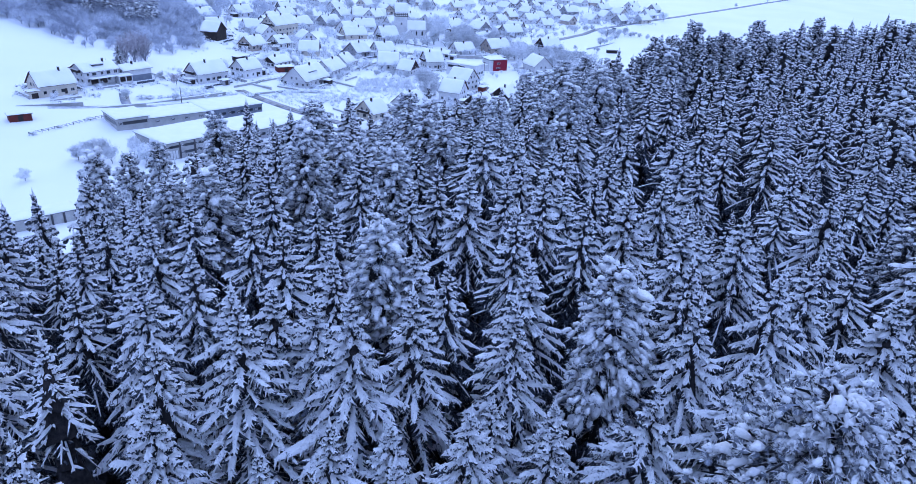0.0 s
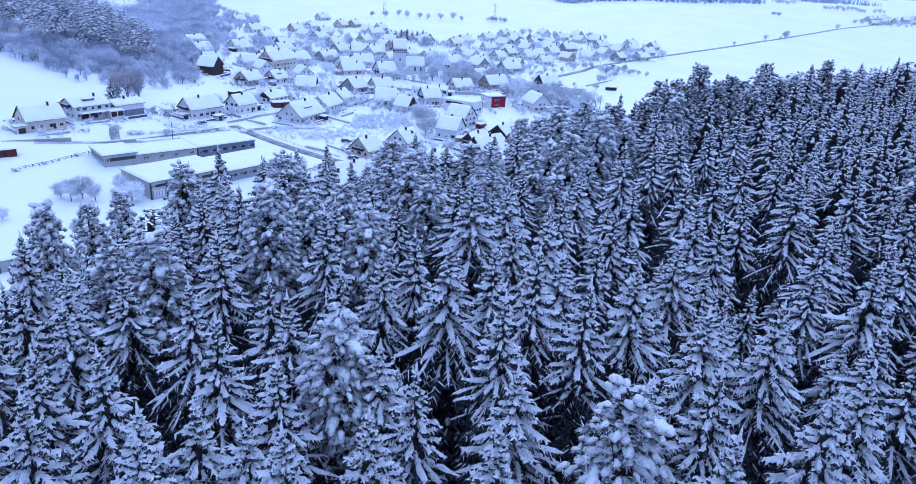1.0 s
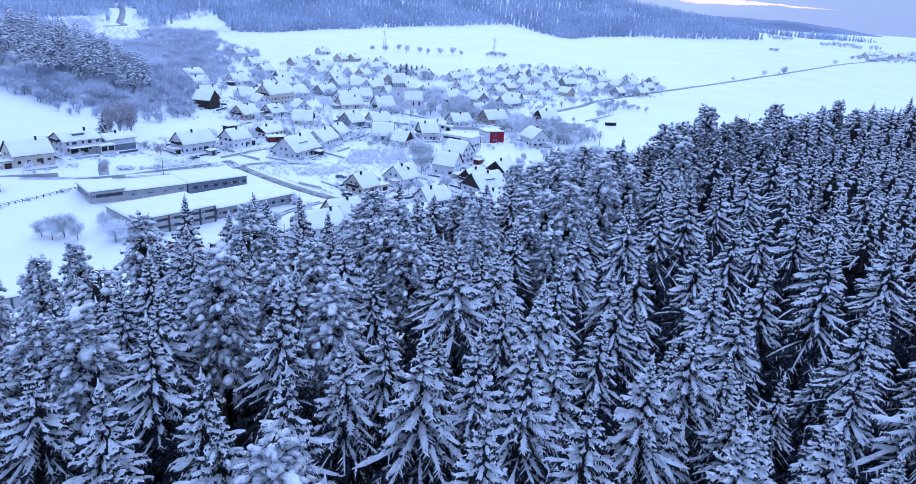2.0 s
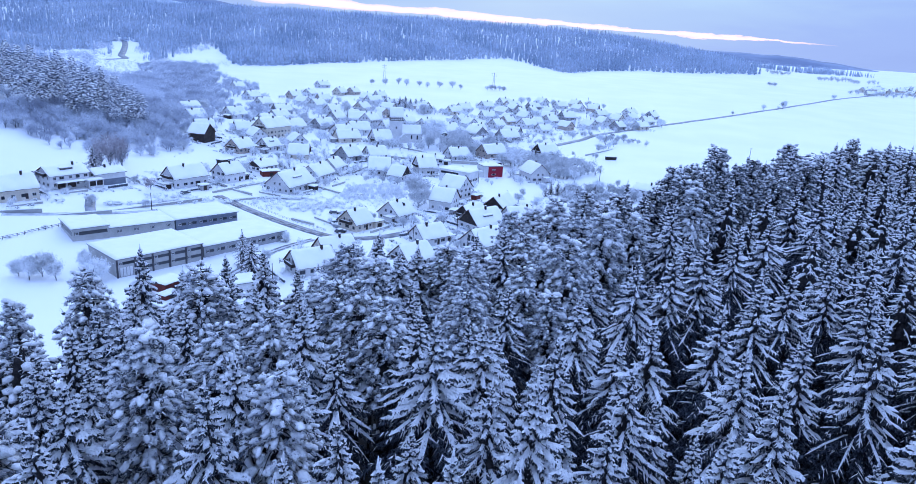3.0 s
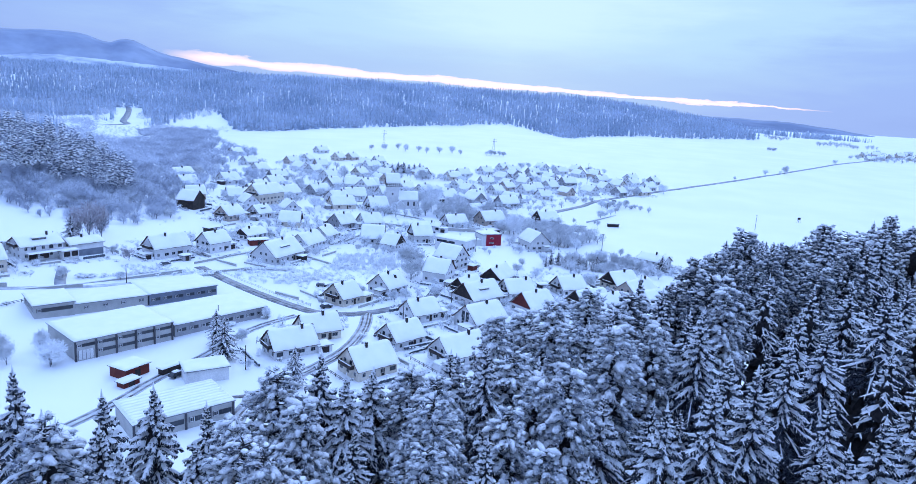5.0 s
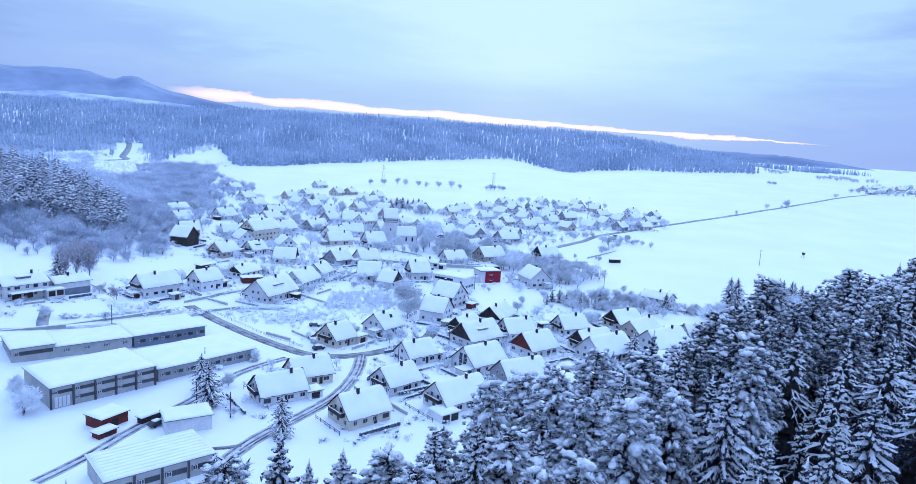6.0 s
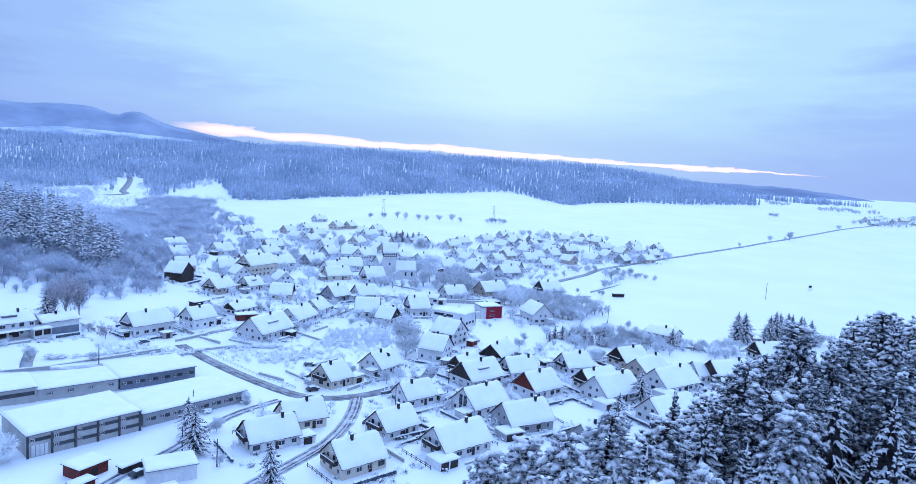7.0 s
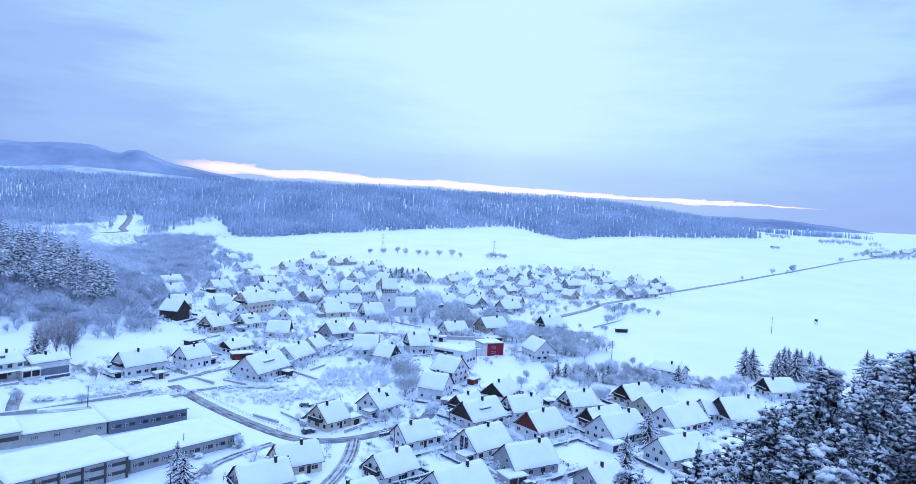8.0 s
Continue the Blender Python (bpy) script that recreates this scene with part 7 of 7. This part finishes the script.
pole(210.4, 488.8, 10.5)
pole(87.6, 395.9, 9.5)
pole(128.3, 664.6, 20, "tall mast beside the houses", False, "mast")
pole(115.3, 514.4, 9)
pole(-110.5, 277.5, 7, "street lamp beside a snowy lane", False, "street_lamp")
pole(-46.5, 211.5, 7, "street lamp beside a snowy lane", False, "street_lamp")
pole(-66.0, 246.0, 6, "vent mast on a hall", False, "mast")
pole(-58.0, 219.0, 6, "street lamp beside a snowy lane", False, "street_lamp")
pole(-153.0, 305.0, 7)
pole(8.0, 284.0, 8)
pole(19, 375, 8)
pole(-8, 258, 7, "street lamp beside a snowy lane", False, "street_lamp")


def pylon(x, y, h):
    ob = thing("pylon", pose(x, y, ground_height(x, y), 0, 0, 10), "grey lattice pylon in the snowy field", "pylon")
    for i in (-1, 1):
        for j in (-1, 1):
            part("leg", Shape().tube([(i * 1.6, j * 1.6, -0.5), (i * 0.3, j * 0.3, h)], [0.12, 0.08], 4).mesh("leg", STEEL), ob)
    for k in range(6):
        z, w = h * (k + 0.5) / 6, 1.6 - 1.3 * (k + 0.5) / 6
        for a, b in (((-w, -w), (w, w)), ((w, -w), (-w, w))):
            part("brace", Shape().tube([(a[0], a[1], z), (b[0], b[1], z + h / 8)], [0.05, 0.05], 3).mesh("brace", STEEL), ob)
    for z in (h * 0.82, h * 0.95):
        part("crossarm", Shape().box(-3.2, -0.1, z, 3.2, 0.1, z + 0.2).mesh("crossarm", STEEL), ob)
    return ob


pylon(-84, 870, 21)
pylon(50, 868, 20)


def raised_hide(x, y):
    ob = thing("raised_hide", pose(x, y, ground_height(x, y), 0, 0, 20), "wooden raised hide on four legs in the snowy field", "hide")
    for i in (-1, 1):
        for j in (-1, 1):
            part("leg", Shape().tube([(i * 0.9, j * 0.9, -0.3), (i * 0.5, j * 0.5, 2.2)], [0.08, 0.08], 4).mesh("leg", TIMBER), ob)
    part("cabin", Shape().box(-0.7, -0.7, 2.2, 0.7, 0.7, 3.8).mesh("cabin", TIMBER), ob)
    part("snow_cap", flat_snow(-0.9, -0.9, 0.9, 0.9, 3.8, 0.3, 2).mesh("snow_cap", SNOW, True), ob)
    return ob


raised_hide(259.1, 527.6)


# banked walls along the lanes and plots
garden_wall(-87.6, 334.0, 57, 17.3, 0.7, 600)
garden_wall(-52.9, 335.3, -39, 19.8, 0.8, 601)
garden_wall(-44.8, 388.3, 74, 22.8, 0.9, 602)
garden_wall(-102.5, 328.5, -42, 16.6, 1.0, 603)
garden_wall(5.1, 434.5, 22, 23.0, 0.7, 604)
garden_wall(-81.5, 308.5, 38, 15.0, 0.8, 605)
garden_wall(-37.9, 328.7, 44, 7.3, 0.9, 606)
garden_wall(-21.6, 275.6, 57, 12.3, 1.0, 607)
garden_wall(-43.5, 281.3, -43, 16.6, 0.7, 608)
garden_wall(-38.1, 299.6, 53, 12.1, 0.8, 609)
garden_wall(-52.6, 279.3, -30, 11.7, 0.9, 610)
garden_wall(-95.5, 318.7, 60, 15.1, 1.0, 611)
garden_wall(-22.9, 459.2, -35, 27.4, 0.7, 612)
garden_wall(-110.8, 390.5, 65, 8.3, 0.8, 613)
garden_wall(-50.3, 349.0, 67, 11.3, 0.9, 614)
garden_wall(34.4, 531.5, -62, 51.7, 1.0, 615)
garden_wall(11.1, 434.2, 13, 24.5, 0.7, 616)
garden_wall(111.8, 353.6, -22, 19.1, 0.8, 617)
garden_wall(16.8, 343.9, 11, 7.7, 0.9, 618)
garden_wall(122.6, 346.2, -46, 6.8, 1.0, 619)
garden_wall(68.7, 321.0, 42, 13.0, 0.7, 620)
garden_wall(108.0, 496.5, -127, 45.2, 0.8, 621)


def garden_growth():
    """Low shrubs, beds and stacked things under snow round the houses, as joined stuff."""
    rnd = random.Random(87)
    kinds = [tuple(q.arrays() for q in bush_shapes(151 + k, 26, 3)) for k in range(3)]
    spots = []
    for x, y, yaw, L, W, far in HOUSES:
        if y > 640 or y < 190:
            continue
        for n in range(34 if y < 420 else 20):
            a, q = rnd.uniform(0, 6.28), rnd.uniform(7.5, 16)
            px, py = x + q * math.cos(a), y + q * math.sin(a)
            if not far_from_roads(px, py) or any(math.hypot(px - h[0], py - h[1]) < 7.2 for h in HOUSES):
                continue
            for k in range(rnd.choice((1, 2, 3, 4))):
                spots.append((px + rnd.uniform(-1.8, 1.8), py + rnd.uniform(-1.8, 1.8), rnd.uniform(0.5, 1.3), rnd.randrange(3)))
    for n, k, mat, bare, words in (("garden_haze", 0, TWIGS, (1, 2), "frosted twigs of low garden shrubs"), ("garden_stems", 0, BOUGHS, (0,), "dark stems of low garden shrubs"),
                                   ("garden_snow", 1, SNOW, (0, 1, 2), "snow heaped on low garden shrubs")):
        rows = [(kinds[j][k], x, y, ground_height(x, y) - 0.1, x * 5.0, s * 1.2, s) for x, y, s, j in spots if j in bare]
        tagged(new(n, scatter_mesh(n, mat, rows, k == 1)), words, "shrubs", kind="stuff")
    # taller frosted trees among the houses
    trees = []
    for x, y, yaw, L, W, far in HOUSES:
        if 230 < y < 700:
            for n in range(7):
                a, q = rnd.uniform(0, 6.28), rnd.uniform(8.0, 15)
                px, py = x + q * math.cos(a), y + q * math.sin(a)
                if far_from_roads(px, py) and all(math.hypot(px - h[0], py - h[1]) > 7.8 for h in HOUSES):
                    trees.append((px, py, rnd.uniform(3.0, 6.0) if y < 330 else rnd.uniform(4.0, 10.0)))
    for k, (n, mat) in enumerate((("garden_limbs", BOUGHS), ("garden_twigs", TWIGS))):
        rows = [(HAZES[int(x * 10) % 3][k], x, y, ground_height(x, y) - 0.1, x * 7.0, h / 10, h / 10) for x, y, h in trees]
        tagged(new(n, scatter_mesh(n, mat, rows)), ("limbs of the frosted garden trees", "white frosted twigs of the garden trees")[k], "garden trees", kind="stuff")


garden_growth()
for k, (x, y, size) in enumerate(((-126.5, 276.9, 2.6), (-124.5, 278.5, 2.2), (-52.7, 253.3, 2.2), (-61.3, 244.0, 1.9), (-140, 222, 1.6), (-136, 231, 1.4), (-131, 243, 1.7))):
    bush(x, y, size, k)
fence(-137, 228, 62, 16)
fence(-130, 243, 64, 16)
garden_wall(159, 376, -22, 17, 1.1, 701)
garden_wall(172, 371, -20, 14, 0.9, 702)
shed(152, 380, -20, 6, 4, 2.4, TIMBER, "small garden shed under thick snow", "garden_shed")
garden_wall(-150, 252, 27, 22, 0.8, 703)
garden_wall(-128, 262, 35, 18, 0.8, 704)
